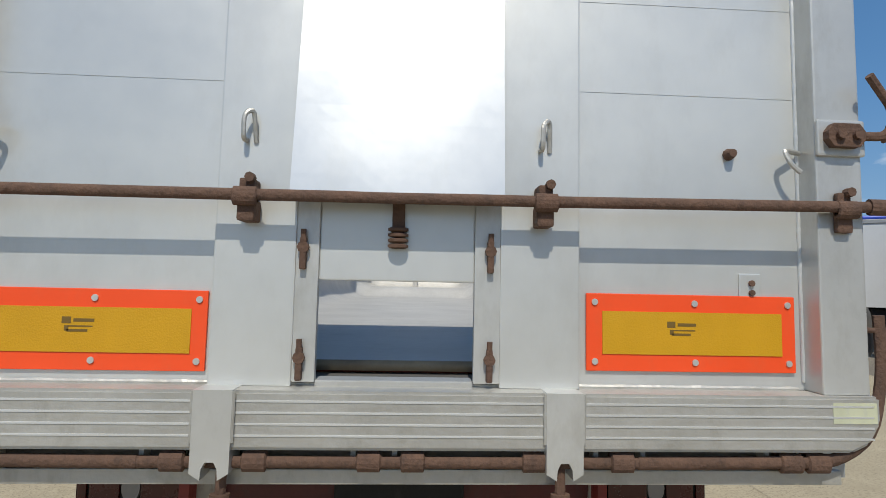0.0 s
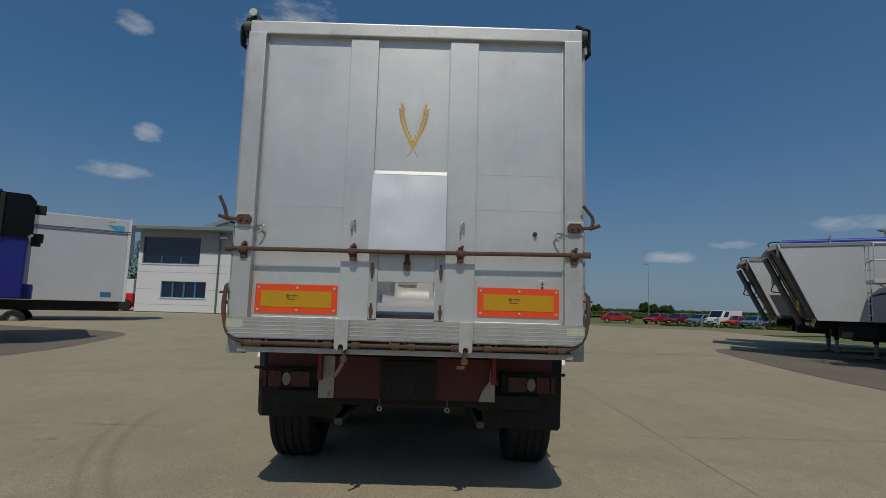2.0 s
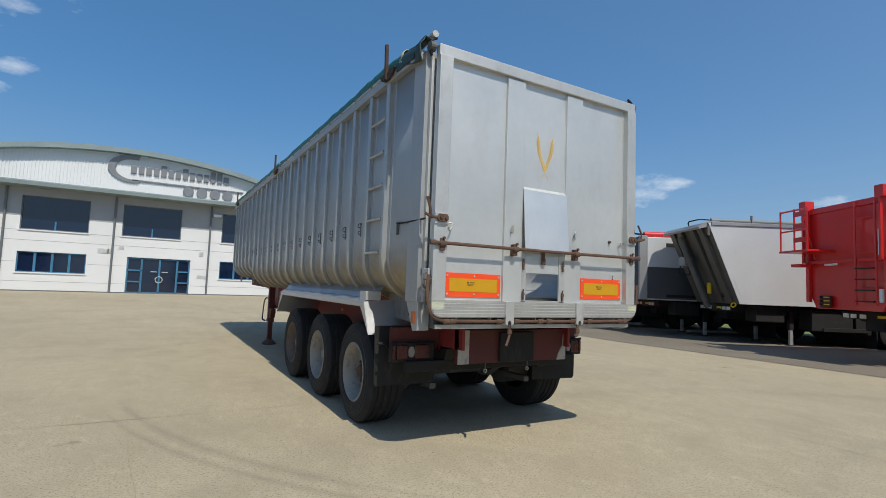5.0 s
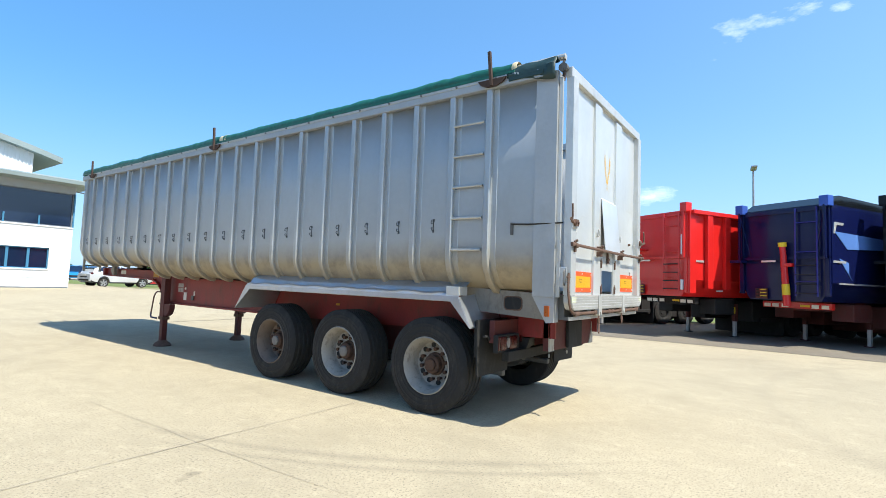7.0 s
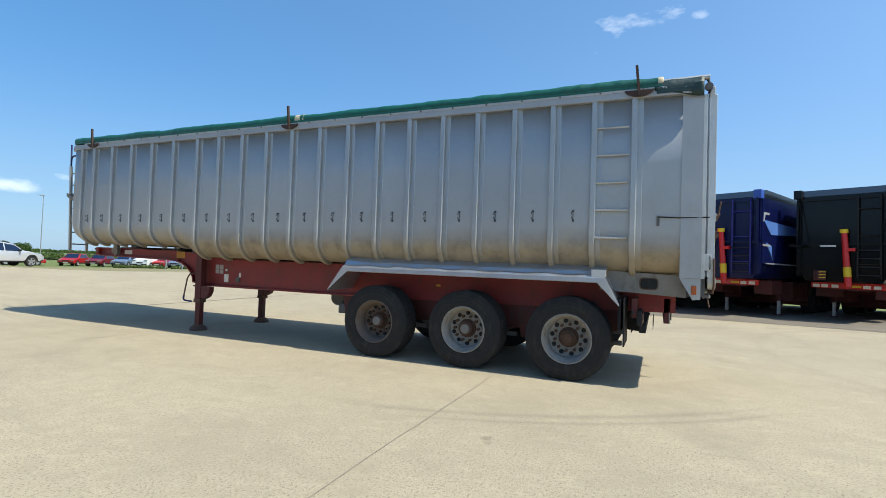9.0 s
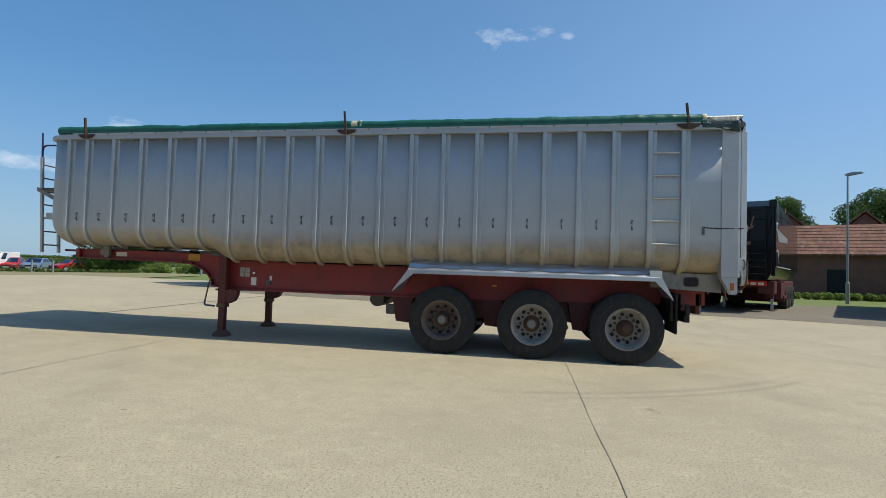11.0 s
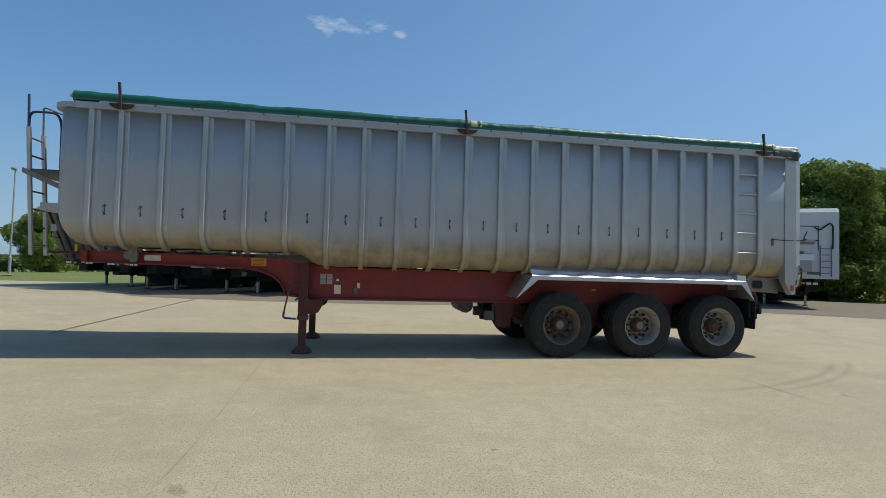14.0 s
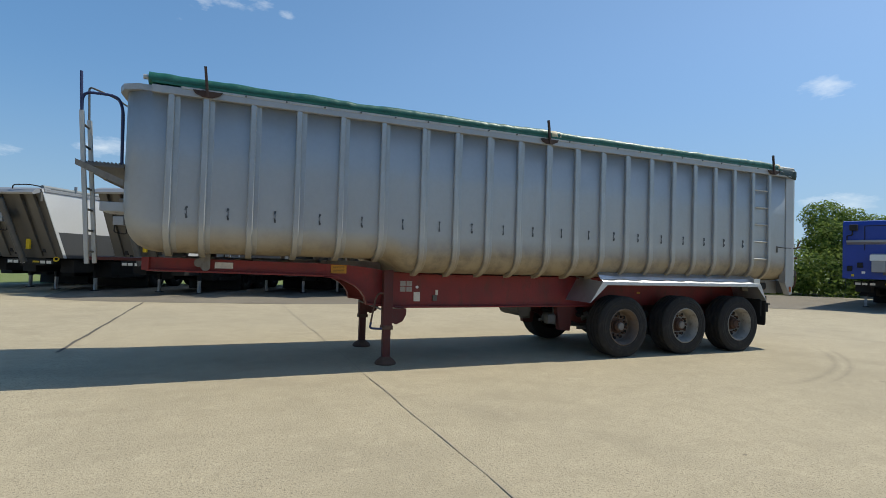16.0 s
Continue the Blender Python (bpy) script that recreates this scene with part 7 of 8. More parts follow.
# cars
def build_car(label, colour_mat, at, style="car"):
    """Lower body, glazed cabin, lamps and wheels; its nose is at y = 0."""
    c = thing("parked_car", label, "car", "cars parked on the grass", at=at)
    L, Wd, hz, rz, ca, cb, ta, tb = {"car": (4.2, 1.76, 0.92, 1.46, 1.0, 3.95, 1.85, 3.2), "van": (4.9, 1.95, 1.15, 2.05, 0.75, 4.88, 1.45, 4.8)}[style]
    h = Wd / 2
    bm = bm_prism([(0.03, 0.30), (0.0, 0.62), (0.14, hz - 0.16), (ca, hz), (cb - 0.1, hz + 0.03), (L - 0.04, hz - 0.02), (L, 0.62), (L - 0.04, 0.30)], "x", -h, h)
    bmesh.ops.bevel(bm, geom=bm.edges[:], offset=0.07, segments=2, affect="EDGES", clamp_overlap=True)
    part("body", bm, colour_mat, c, smooth=True)
    low = [(h * 0.94, ca), (h * 0.94, cb)]
    k = 0.93 if style == "van" else 0.78
    corner = {(sx, e): Vector((sx * h * 0.94, (ca, cb)[e], hz - 0.01)) for sx in (-1, 1) for e in (0, 1)}
    crown = {(sx, e): Vector((sx * h * k, (ta, tb)[e], rz)) for sx in (-1, 1) for e in (0, 1)}
    bm = bmesh.new()
    lo = [bm.verts.new(corner[q]) for q in ((-1, 0), (1, 0), (1, 1), (-1, 1))]
    hi = [bm.verts.new(crown[q]) for q in ((-1, 0), (1, 0), (1, 1), (-1, 1))]
    for i in range(4):
        bm.faces.new((lo[i], lo[(i + 1) % 4], hi[(i + 1) % 4], hi[i]))
    bm.faces.new(hi)
    bmesh.ops.bevel(bm, geom=[e for e in bm.edges if e.verts[0] in hi or e.verts[1] in hi], offset=0.05, segments=2, affect="EDGES")
    part("cabin", bm, colour_mat, c, smooth=True)

    def pane(name, a, b, top_b, top_a, out, f0=0.08, f1=0.92, g0=0.06, g1=0.94):
        def at2(u, v):
            return (a * (1 - u) + b * u) * (1 - v) + (top_a * (1 - u) + top_b * u) * v
        bm = bmesh.new()
        q = [at2(g0, f0), at2(g1, f0), at2(g1, f1), at2(g0, f1)]
        bm.faces.new([bm.verts.new(p + out * 0.012) for p in q])
        bm.faces.new([bm.verts.new(p - out * 0.01) for p in reversed(q)])
        part(name, bm, M_GLASS, c)
    pane("windscreen", corner[-1, 0], corner[1, 0], crown[1, 0], crown[-1, 0], Vector((0, -0.6, 0.8)))
    if style != "van":
        pane("rear_window", corner[-1, 1], corner[1, 1], crown[1, 1], crown[-1, 1], Vector((0, 0.6, 0.8)))
    for sgn in (-1, 1):
        out = Vector((sgn, 0, 0.25))
        pane("side_glass", corner[sgn, 0], corner[sgn, 1], crown[sgn, 1], crown[sgn, 0], out, 0.12, 0.86, 0.10, 0.30 if style == "van" else 0.48)
        if style != "van":
            pane("side_glass", corner[sgn, 0], corner[sgn, 1], crown[sgn, 1], crown[sgn, 0], out, 0.12, 0.86, 0.51, 0.86)
        part("headlight", bm_box(sgn * h * 0.55, sgn * h * 0.92, -0.01, 0.14, hz - 0.30, hz - 0.18, 0.02), M_LENS_CLEAR, c)
        part("tail_lamp", bm_box(sgn * h * 0.62, sgn * h * 0.95, L - 0.08, L + 0.01, hz - 0.22, hz - 0.06, 0.02), M_LENS_RED, c)
        for y in (0.8, L - 0.8):
            part("wheel_arch", bm_cyl(0.37, 0.03, pose(sgn * (h - 0.008), y, 0.33, 0, 90, 0), seg=22), M_BLACK, c)
            wh = part("wheel", bm_lathe([(0.0, 0.06), (0.2, 0.07), (0.22, 0.1), (0.3, 0.1), (0.325, 0.07), (0.325, -0.1), (0.0, -0.1)], pose(sgn * (h - 0.07), y, 0.325, 0, 90 * sgn, 0), 22), M_TYRE, c, smooth=True)
            part("hub", bm_lathe([(0.0, 0.095), (0.06, 0.095), (0.2, 0.085), (0.21, 0.105)], pose(sgn * (h - 0.07), y, 0.325, 0, 90 * sgn, 0), 10), M_POLE, wh)
        part("sill", bm_box(sgn * (h - 0.05), sgn * (h + 0.006), 1.2, L - 1.2, 0.28, 0.42, 0.01), M_BLACK, c)
    part("bumper", bm_box(-h * 0.88, h * 0.88, -0.03, 0.1, 0.32, 0.48, 0.03), M_BLACK, c)
    part("grille", bm_box(-0.4, 0.4, -0.015, 0.05, 0.56, 0.68, 0.01), M_BLACK, c)
    part("number_plate", bm_box(-0.26, 0.26, -0.045, -0.02, 0.36, 0.46), M_SCREW, c)
    return c


C_RED = mat("car_red", (0.42, 0.012, 0.012), 0.3, 0.0, None, 0, 1.0, coat=0.5)
C_BLUE = mat("car_light_blue", (0.22, 0.30, 0.42), 0.3, 0.4, None, 0, 1.0, coat=0.5)
C_MAROON = mat("car_maroon", (0.20, 0.010, 0.016), 0.3, 0.1, None, 0, 1.0, coat=0.5)
C_WHITE = mat("car_white", (0.75, 0.75, 0.74), 0.3, 0.0, None, 0, 1.0, coat=0.5)
C_CYAN = mat("car_bright_blue", (0.02, 0.22, 0.55), 0.3, 0.1, None, 0, 1.0, coat=0.5)


def build_suv(label, colour_mat, at):
    """Smooth five-door body lofted from nose to tail, with glass, dark cladding and spoked wheels; its nose is at y = 0."""
    c = thing("parked_car", label, "car", "cars parked on the grass", at=at)
    L, h = 4.36, 0.90

    def curve(y, pts):
        for (a, za), (b, zb) in zip(pts, pts[1:]):
            if y <= b:
                return za + (zb - za) * smoothstep((y - a) / (b - a)) if za != zb else za
        return pts[-1][1]

    def crest(y):
        return curve(y, [(0.0, 0.72), (0.25, 0.86), (1.15, 1.01), (2.0, 1.47), (2.5, 1.55), (3.5, 1.50), (3.95, 1.34), (4.25, 1.0), (4.36, 0.9)])

    def base(y):
        low = 0.30 + 0.12 * smoothstep((0.35 - y) / 0.35) + 0.12 * smoothstep((y - 4.0) / 0.36)
        for yc in (0.82, 3.50):
            if abs(y - yc) < 0.375:
                low = max(low, 0.33 + math.sqrt(0.375 ** 2 - (y - yc) ** 2))
        return low

    def wide(y, z):
        w = h * (1 - 0.16 * max(0.0, (0.7 - y) / 0.7) ** 2 - 0.12 * max(0.0, (y - 3.6) / 0.76) ** 2)
        w *= 1 - 0.05 * max(0.0, (0.55 - z) / 0.25) ** 2
        return w * (1 - 0.27 * max(0.0, (z - 0.93) / 0.62) ** 1.2)

    ys = [L * i / 48 for i in range(49)]
    bm = bmesh.new()
    rings = []
    for y in ys:
        zb, zt = base(y), crest(y)
        shoulder = zt - 0.07
        side = [(wide(y, zb + (shoulder - zb) * k / 6), zb + (shoulder - zb) * k / 6) for k in range(7)]
        w = side[-1][0]
        side += [(w * 0.96, zt - 0.025), (w * 0.85, zt - 0.004), (w * 0.4, zt + 0.012)]
        ring = [(x, z) for x, z in side] + [(-x, z) for x, z in reversed(side)]
        rings.append([bm.verts.new((x, y, z)) for x, z in ring])
    for a, b in zip(rings, rings[1:]):
        for i in range(len(a)):
            j = (i + 1) % len(a)
            bm.faces.new((a[i], a[j], b[j], b[i]))
    bm.faces.new(rings[0]); bm.faces.new(list(reversed(rings[-1])))
    bmesh.ops.recalc_face_normals(bm, faces=bm.faces)
    part("body", bm, colour_mat, c, smooth=True)

    def side_patch(name, y0, y1, low, high, m, out=0.008, n=10):
        for sgn in (-1, 1):
            bm = bmesh.new()
            rows = []
            for i in range(n + 1):
                y = y0 + (y1 - y0) * i / n
                za, zb = low(y), max(high(y), low(y) + 0.004)
                rows.append([bm.verts.new((sgn * (wide(y, za + (zb - za) * k / 4) + out), y, za + (zb - za) * k / 4)) for k in range(5)])
            for a, b in zip(rows, rows[1:]):
                for k in range(4):
                    bm.faces.new((a[k], a[k + 1], b[k + 1], b[k]))
            ob = part(name, bm, m, c)
            md = ob.modifiers.new("sheet", "SOLIDIFY")
            md.thickness, md.offset = 0.008, 0.0

    sill_z = lambda y: 0.97 + 0.03 * (y - 1.4)
    roof_z = lambda y: crest(y) - 0.085
    side_patch("side_glass", 1.50, 2.36, sill_z, roof_z, M_GLASS)
    side_patch("side_glass", 2.44, 3.24, sill_z, roof_z, M_GLASS)
    side_patch("quarter_glass", 3.30, 3.74, lambda y: sill_z(y) + 0.10 * smoothstep((y - 3.3) / 0.4), roof_z, M_GLASS)
    side_patch("cladding", 0.06, 4.30, lambda y: base(y) - 0.01, lambda y: base(y) + 0.07, M_BLACK, 0.010, 60)

    def top_patch(name, y0, y1, half, m):
        bm = bmesh.new()
        rows = []
        for i in range(9):
            y = y0 + (y1 - y0) * i / 8
            w = wide(y, crest(y)) * half
            rows.append([bm.verts.new((w * k, y, crest(y) + 0.016 - 0.012 * abs(k))) for k in (-1, -0.5, 0, 0.5, 1)])
        for a, b in zip(rows, rows[1:]):
            for k in range(4):
                bm.faces.new((a[k], a[k + 1], b[k + 1], b[k]))
        ob = part(name, bm, m, c)
        md = ob.modifiers.new("sheet", "SOLIDIFY")
        md.thickness, md.offset = 0.008, 0.0

    top_patch("windscreen", 1.30, 2.02, 0.84, M_GLASS)
    top_patch("rear_window", 3.72, 4.06, 0.80, M_GLASS)
    for sgn in (-1, 1):
        part("roof_rail", bm_tube([(sgn * 0.60, 1.95, 1.46), (sgn * 0.60, 2.1, 1.545), (sgn * 0.60, 2.9, 1.575), (sgn * 0.60, 3.45, 1.53), (sgn * 0.60, 3.55, 1.47)], 0.018, 6), M_BLACK, c)
        part("mirror", bm_box(sgn * 0.90, sgn * 1.06, 1.52, 1.64, 0.98, 1.10, 0.04), M_BLACK, c)
        part("headlight", bm_prism([(0.02, 0.70), (0.30, 0.84), (0.36, 0.80), (0.10, 0.66)], "x", sgn * 0.58, sgn * 0.80), M_LENS_CLEAR, c)
        part("tail_lamp", bm_box(sgn * 0.56, sgn * 0.83, 4.06, 4.30, 0.88, 1.02, 0.03), M_LENS_RED, c, "wide red tail lamp")
        for y in (0.82, 3.50):
            wh = part("wheel", bm_lathe([(0.0, 0.02), (0.2, 0.02), (0.235, 0.1), (0.30, 0.11), (0.325, 0.08), (0.33, 0.0), (0.325, -0.1), (0.0, -0.1)], pose(sgn * 0.77, y, 0.33, 0, 90 * sgn, 0), 24), M_TYRE, c, smooth=True)
            bm = bm_lathe([(0.205, 0.06), (0.225, 0.095), (0.24, 0.10), (0.24, 0.04)], pose(sgn * 0.77, y, 0.33, 0, 90 * sgn, 0), 24)
            for k in range(5):
                m = pose(sgn * 0.77, y, 0.33, 0, 90 * sgn, 0) @ pose(0, 0, 0, 0, 0, 72 * k)
                q = bm_prism([(0.0, -0.055), (0.21, -0.035), (0.21, 0.035), (0.0, 0.055)], "z", 0.05, 0.085)
                bmesh.ops.transform(q, matrix=m, verts=q.verts)
                me = bpy.data.meshes.new("spoke")
                q.to_mesh(me); q.free()
                bm.from_mesh(me)
                bpy.data.meshes.remove(me)
            part("rim", bm, M_POLE, wh, "five-spoke alloy rim")
    part("tailgate_trim", bm_box(-0.45, 0.45, 4.30, 4.365, 0.66, 0.74, 0.01), M_BLACK, c)
    part("number_plate", bm_box(-0.26, 0.26, 4.355, 4.375, 0.78, 0.88), M_SCREW, c)
    part("bumper", bm_box(-0.66, 0.66, 4.28, 4.37, 0.42, 0.56, 0.03), M_BLACK, c)
    part("grille", bm_box(-0.45, 0.45, -0.012, 0.06, 0.50, 0.64, 0.015), M_BLACK, c)
    return c


C_SILVER = mat("car_silver", (0.55, 0.56, 0.57), 0.28, 0.35, None, 0, 1.0, coat=0.5)
build_suv("silver five-door estate car parked side-on at the yard's edge", C_SILVER, pose(12.35, 38.9, ground_z(10.2, 38.6) - 0.01, 0, 0, 97))
build_car("bright blue hatchback half hidden behind the offices", C_CYAN, pose(9.7, 45.0, ground_z(9.9, 46.5) + 0.0, 0, 0, -22))
for x, y, m, lab in ((28.2, 63.6, C_RED, "red hatchback facing the yard"), (30.4, 62.3, C_MAROON, "dark red hatchback facing the yard"), (32.5, 61.0, C_BLUE, "light blue saloon facing the yard"),
                     (35.9, 58.7, C_RED, "red hatchback facing the yard"), (37.6, 57.8, C_BLUE, "light blue saloon facing the yard")):
    build_car(lab, m, pose(x, y, -0.47, 0, 0, -62 + (x * 7) % 9))
build_car("white van facing the yard", C_WHITE, pose(34.3, 59.6, -0.47, 0, 0, -66), "van")
build_car("red hatchback standing side-on by a post", C_RED, pose(38.9, 56.0, -0.47, 0, 0, -100))
build_car("red hatchback standing side-on beyond the silver car", C_RED, pose(26.6, 64.6, -0.47, 0, 0, 70))
for x, y in ((23.2, 40.5), (24.2, 39.7)):
    post = thing("marker_post", "short grey marker post in the dry verge", "post")
    part("stake", bm_box(x - 0.045, x + 0.045, y - 0.045, y + 0.045, -0.05, 0.95, 0.01), M_POLE, post)


# lamp posts
def lamp_post(x, y, h, head_turn):
    p = thing("lamp_post", "slim galvanised lamp post with a flat head", "lamp post", "yard lamps", at=pose(x, y, dip(x, y), 0, 0, head_turn))
    part("column", bm_tube([(0, 0, -0.1), (0, 0, 1.2), (0, 0, 1.25), (0, 0, h)], [0.10, 0.10, 0.065, 0.045], 10), M_POLE, p)
    part("head", bm_prism([(0.1, h - 0.02), (-0.1, h - 0.05), (-0.75, h + 0.02), (-0.75, h + 0.08), (-0.3, h + 0.14), (0.1, h + 0.06)], "y", -0.13, 0.13), M_POLE, p, "flat lamp head")


lamp_post(24.37, -15.3, 7.6, 40)
lamp_post(24.9, 0.37, 7.9, 8)
lamp_post(39.2, 89.6, 10.2, 0)
lamp_post(33.8, 33.8, 7.8, 20)

# brick barn with a clay-tile roof
barn = thing("brick_barn", "old low brick barn with a patchy clay-tile roof", "barn", at=pose(33.2, -18.6, -0.06, 0, 0, -117))
part("wall", bm_box(-8.0, 8.0, 0.0, 6.0, 0.0, 3.3), M_BRICK, barn)
for k in range(9):
    f0, f1 = k / 9, (k + 1) / 9
    part("tile_course", bm_prism([(-0.35 + 3.4 * f0, 3.22 + 2.5 * f0), (-0.35 + 3.4 * f1, 3.22 + 2.5 * f1), (-0.35 + 3.4 * f1, 3.30 + 2.5 * f1), (-0.35 + 3.4 * f0, 3.34 + 2.5 * f0)], "x", -8.3, 8.3), M_TILE, barn)
part("rear_slope", bm_prism([(3.05, 5.72), (6.4, 3.2), (6.4, 3.3), (3.05, 5.82)], "x", -8.3, 8.3), M_TILE, barn)
for x in (-4.0, 0.2, 3.6):
    part("doorway", bm_box(x, x + 1.3, -0.02, 0.05, 0.0, 2.2), M_BLACK, barn)
house = thing("brick_house", "brick house with two gabled tile roofs behind the barn", "house", at=pose(45.2, -25.0, -0.06, 0, 0, -117))
part("wall", bm_box(-5.5, 5.5, 0.0, 8.0, 0.0, 5.2), M_BRICK, house)
for x0, x1 in ((-5.9, 0.0), (-0.1, 5.9)):
    part("gable", bm_prism([(x0 + 0.4, 5.2), (x1 - 0.4, 5.2), ((x0 + x1) / 2, 7.8)], "y", 0.05, 7.9), M_BRICK, house)
    for xa in (x0, x1):
        xm = (x0 + x1) / 2
        part("roof", bm_prism([(xa, 5.0), (xm, 7.9), (xm, 8.08), (xa, 5.18)], "y", -0.3, 8.3), M_TILE, house)
part("chimney", bm_box(-4.4, -3.4, 3.0, 3.9, 6.0, 8.9, 0.03), M_BRICK, house)
for x in (-3.2, 2.6):
    part("window", bm_box(x, x + 0.9, -0.03, 0.1, 3.4, 4.4), M_GLASS, house)


# trees and hedges
def leaf_cloud(centres, count, size, rng, squash=0.8):
    """Small bent leaf sprays scattered through a set of balls, thicker towards their skins."""
    verts, faces = [], []
    total = sum(c[3] ** 2 for c in centres)
    for cx, cy, cz, r in centres:
        for _ in range(int(count * r * r / total)):
            u = Vector((rng.gauss(0, 1), rng.gauss(0, 1), rng.gauss(0, 1))).normalized()
            d = r * (0.45 + 0.6 * rng.random() ** 0.5)
            d *= 1 + 0.28 * noise.noise((cx + u.x * 2.2, cy + u.y * 2.2, cz + u.z * 2.2))
            c = Vector((cx, cy, cz)) + Vector((u.x * d, u.y * d, u.z * d * squash))
            s = size * (0.6 + 0.8 * rng.random())
            n = (u + Vector((rng.gauss(0, 0.6), rng.gauss(0, 0.6), rng.gauss(0.3, 0.6)))).normalized()
            a = n.orthogonal().normalized()
            b = n.cross(a)
            t = rng.random() * 6.28
            a, b = a * math.cos(t) + b * math.sin(t), b * math.cos(t) - a * math.sin(t)
            k = len(verts)
            verts += [c - a * s, c + b * s * 0.45 + n * s * 0.15, c + a * s, c - b * s * 0.45 + n * s * 0.15, c + n * s * 0.25]
            faces += [(k, k + 1, k + 4), (k + 1, k + 2, k + 4), (k + 2, k + 3, k + 4), (k + 3, k, k + 4)]
    me = bpy.data.meshes.new("leaves")
    me.from_pydata(verts, [], faces)
    return me


def tree(x, y, h, spread, seed, leaf, label, count=2600, low=0.25, leaf_size=None):
    rng = random.Random(seed)
    t = thing("tree", label, "tree", at=pose(x, y, ground_z(x, y) - 0.1))
    bm = bm_tube([(0, 0, 0), (0.05, 0, h * 0.15), (0.1, 0.08, h * 0.35), (0.0, 0.1, h * 0.6)], [h * 0.035, h * 0.026, h * 0.02, h * 0.01], 10)
    trunk = part("trunk", bm, M_TRUNK, t, "tapered brown trunk")
    balls = []
    for i in range(11):
        a = 2.4 * i + rng.random()
        f = low + (0.95 - low) * (i + 0.5) / 11
        r = spread * (0.30 + 0.16 * rng.random()) * (1.15 - 0.5 * abs(f - 0.5))
        d = spread * (0.62 - 0.5 * max(0, f - 0.45)) * (0.5 + 0.6 * rng.random())
        c = (d * math.cos(a), d * math.sin(a), h * f)
        part("limb", bm_tube([(0.05, 0.05, h * min(f * 0.7, 0.5)), (c[0] * 0.5, c[1] * 0.5, h * f * 0.85), (c[0] * 0.9, c[1] * 0.9, c[2])], [h * 0.014, h * 0.009, h * 0.003], 6), M_TRUNK, t)
        balls.append((*c, r))
    me = leaf_cloud(balls, int(count * 4), leaf_size or 0.0105 * h + 0.045, rng)
    me.materials.append(leaf)
    shared("crown", me, t, "crown of small leaves with gaps")
    return t


tree(19.2, -21.8, 8.9, 3.6, 3, M_LEAF, "broad green tree behind the box trailers", 8000, 0.06)
tree(20.7, -27.3, 9.2, 4.4, 4, M_LEAF, "broad green tree at the yard's edge", 8000, 0.06)
tree(15.8, -30.5, 6.6, 3.4, 5, M_LEAF, "leafy green tree by the fence", 4200, 0.15)
tree(12.2, -30.0, 5.6, 2.8, 6, M_LEAF, "bright green sapling-like tree by the fence", 3200, 0.12)
tree(8.0, -33.0, 5.2, 2.8, 7, M_LEAF, "rounded green tree by the fence", 3000, 0.12)
tree(55.0, -35.0, 11.6, 5.4, 8, M_LEAF_DARK, "round green tree behind the brick house", 6000, 0.2)
tree(59.5, -27.0, 11.4, 5.4, 9, M_LEAF_DARK, "round green tree behind the brick house", 6000, 0.2)
tree(38.9, 47.0, 6.9, 4.2, 10, M_LEAF_DARK, "dark round tree with a bare trunk foot beyond the lawn", 6500, 0.16)
tree(42.2, 36.4, 5.9, 2.9, 13, M_LEAF, "round green tree behind the pale tippers", 5000, 0.08)
tree(-27.0, 46.0, 6.6, 4.2, 14, M_LEAF_DARK, "dark tree beyond the offices", 2600)
tree(-23.5, 48.0, 6.0, 3.4, 15, M_LEAF_DARK, "dark tree beyond the offices", 2600)
for x, y, h, sp in ((98.9, 237.6, 5.0, 3.2), (102.6, 236.2, 4.2, 3.0), (108.0, 234.4, 3.4, 4.2), (80.0, 250.0, 3.4, 3.6), (72.0, 246.0, 3.2, 3.2), (150.0, 215.0, 2.8, 3.6)):
    tree(x, y, h, sp, int(x), M_LEAF_DARK, "far dark hedgerow tree", 900, 0.05, 0.3)


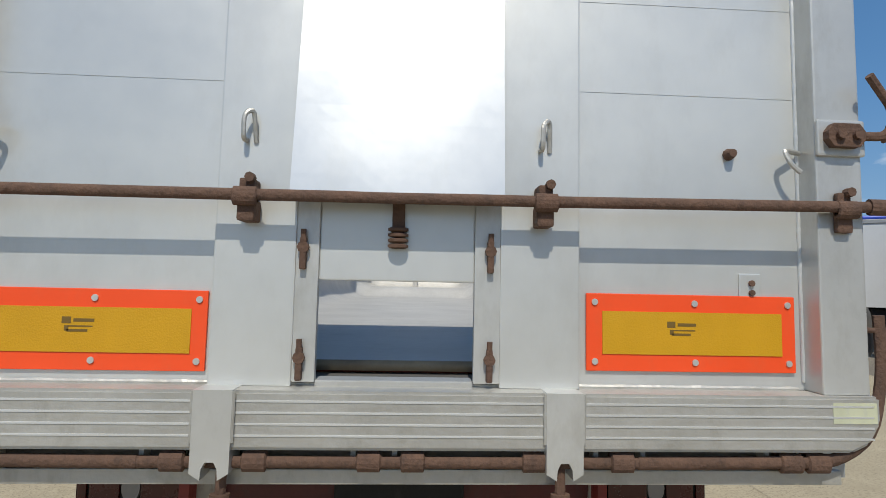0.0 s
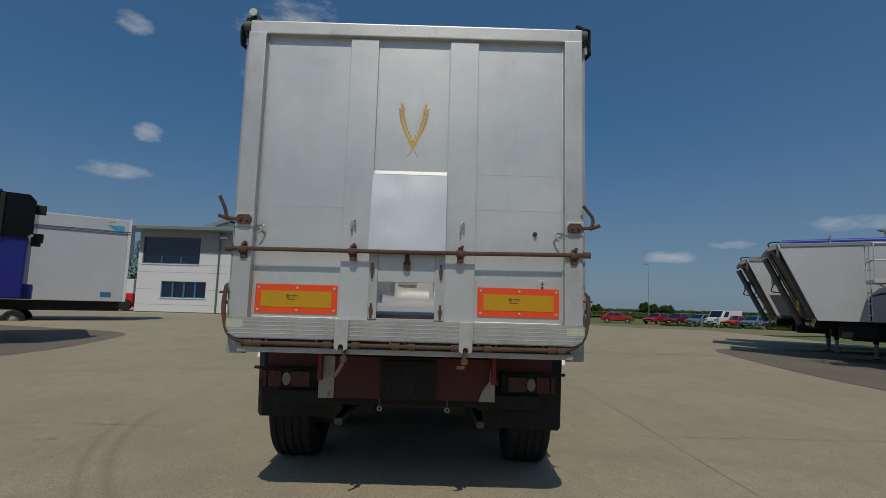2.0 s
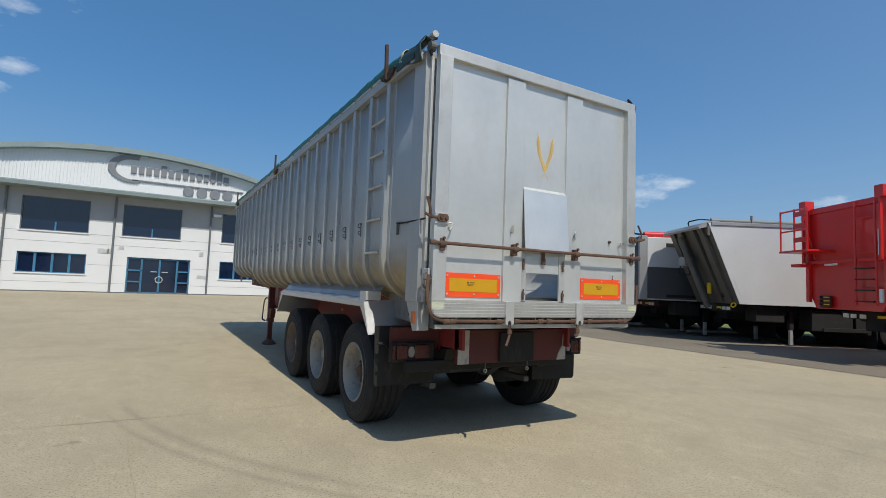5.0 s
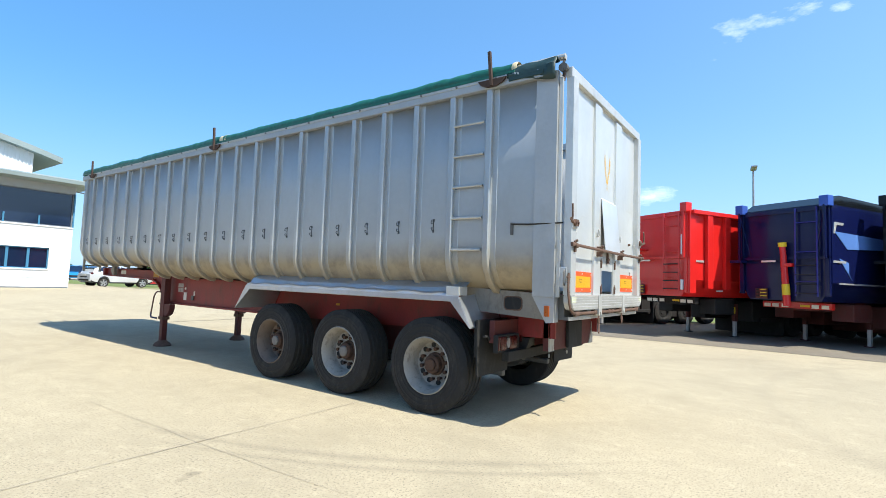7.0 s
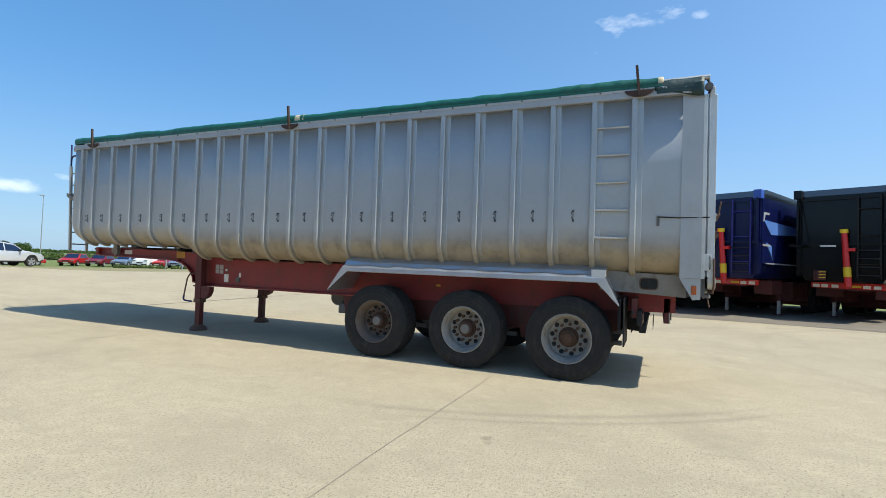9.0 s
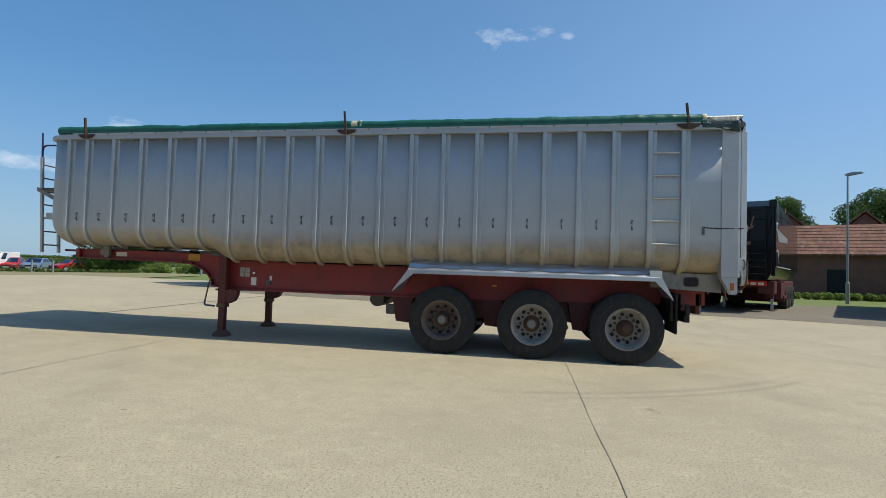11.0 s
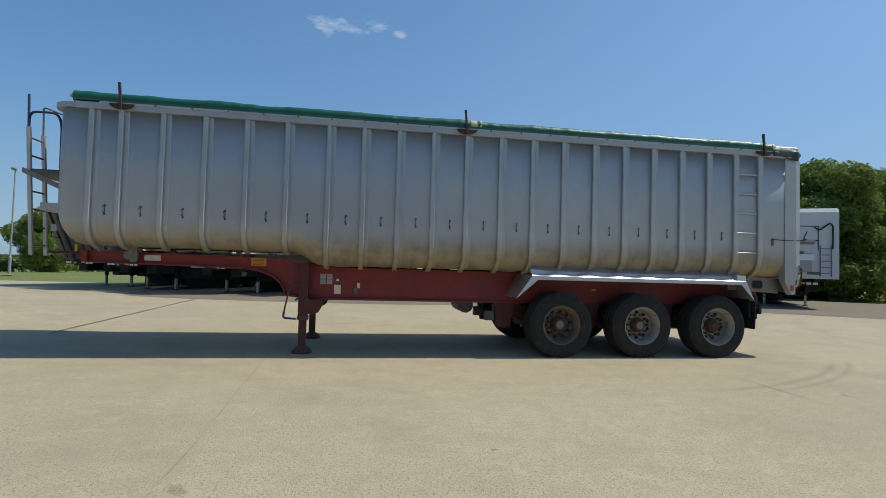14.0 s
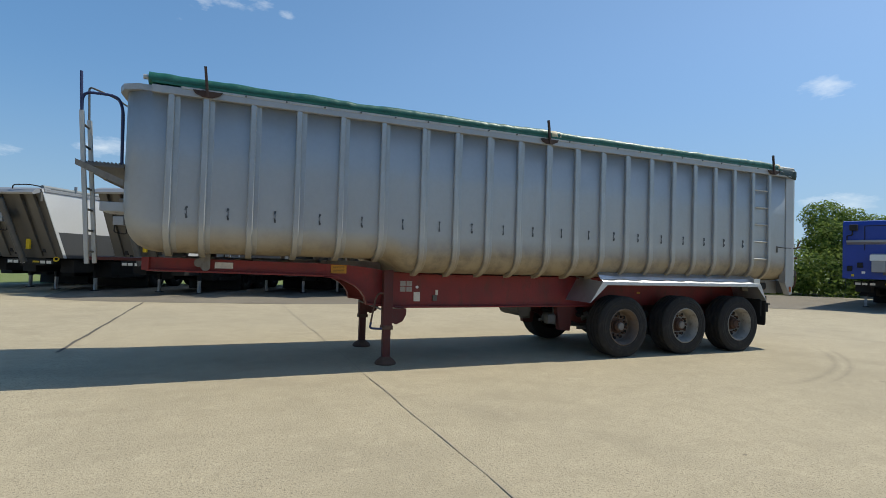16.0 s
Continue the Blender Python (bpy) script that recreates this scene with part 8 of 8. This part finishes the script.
def hedge(ax, ay, bx, by, h, wdt, seed, leaf, label, size=0.25, per=60):
    rng = random.Random(seed)
    n = max(2, int(math.hypot(bx - ax, by - ay) / (h * 0.7)))
    balls = []
    for i in range(n + 1):
        f = i / n
        x, y = ax + (bx - ax) * f + rng.gauss(0, wdt * 0.2), ay + (by - ay) * f + rng.gauss(0, wdt * 0.2)
        balls.append((x, y, dip(x, y) + h * (0.42 + 0.15 * rng.random()), h * (0.5 + 0.2 * rng.random())))
    me = leaf_cloud(balls, n * per, size, rng, 0.95)
    me.materials.append(leaf)
    return tagged(new("hedge", me), label, "hedge", kind="stuff")


hedge(20.0, 112.0, 112.0, 84.0, 0.6, 1.2, 41, M_HEDGE, "ragged green hedge along the field", 0.28, 120)
hedge(112.0, 84.0, 150.0, 10.0, 0.7, 1.2, 42, M_HEDGE, "ragged green hedge along the field", 0.28, 120)
hedge(20.0, 150.0, 240.0, 110.0, 0.8, 1.4, 43, M_HEDGE, "far field hedge", 0.4, 90)
hedge(30.0, 330.0, 480.0, 220.0, 1.5, 2.0, 44, M_HEDGE, "far field hedge", 0.8, 80)
hedge(36.0, 50.0, 52.0, 28.0, 0.95, 1.2, 48, M_LEAF, "bright green hedge beyond the lawn", 0.13, 240)
hedge(16.5, -27.5, 6.0, -33.5, 2.4, 1.6, 45, M_HEDGE, "rough green hedge behind the fence", 0.2, 260)
hedge(13.5, -27.0, 21.5, -20.0, 3.0, 1.8, 51, M_LEAF, "tall dense shrubs below the trees", 0.14, 1500)
hedge(29.0, -11.5, 31.0, -22.0, 0.4, 0.8, 46, M_LEAF, "tufts of long grass before the barn", 0.10, 120)
hedge(22.0, 45.2, 34.0, 41.0, 0.22, 0.8, 47, M_HEDGE, "tufts of long grass on the verge", 0.10, 110)
tagged(sheet("crop_field", 5, 700, 75, 700, 25, 0.25, M_CROP, "pale green crop field beyond the hedge", "field", inside=lambda x, y: y > 115 - 0.31 * (x - 20)), kind="structure")
# wire fence on the south side
fence = thing("wire_fence", "dark wire fence on thin posts along the verge", "fence")
fp = []
for i in range(9):
    x, y = 16.5 - 1.5 * i, -26.0 - 0.85 * i
    fp.append((x, y))
    part("post", bm_tube([(x, y, -0.1), (x, y, 1.5)], 0.035, 6), M_PIPE, fence)
for z in (0.4, 0.9, 1.4):
    part("wire", bm_tube([(x, y, z) for x, y in fp], 0.012, 4), M_PIPE, fence)
part("kerb_line", bm_tube([(x - 0.3, y + 0.5, 0.05) for x, y in fp], 0.07, 4), M_KERB, fence)
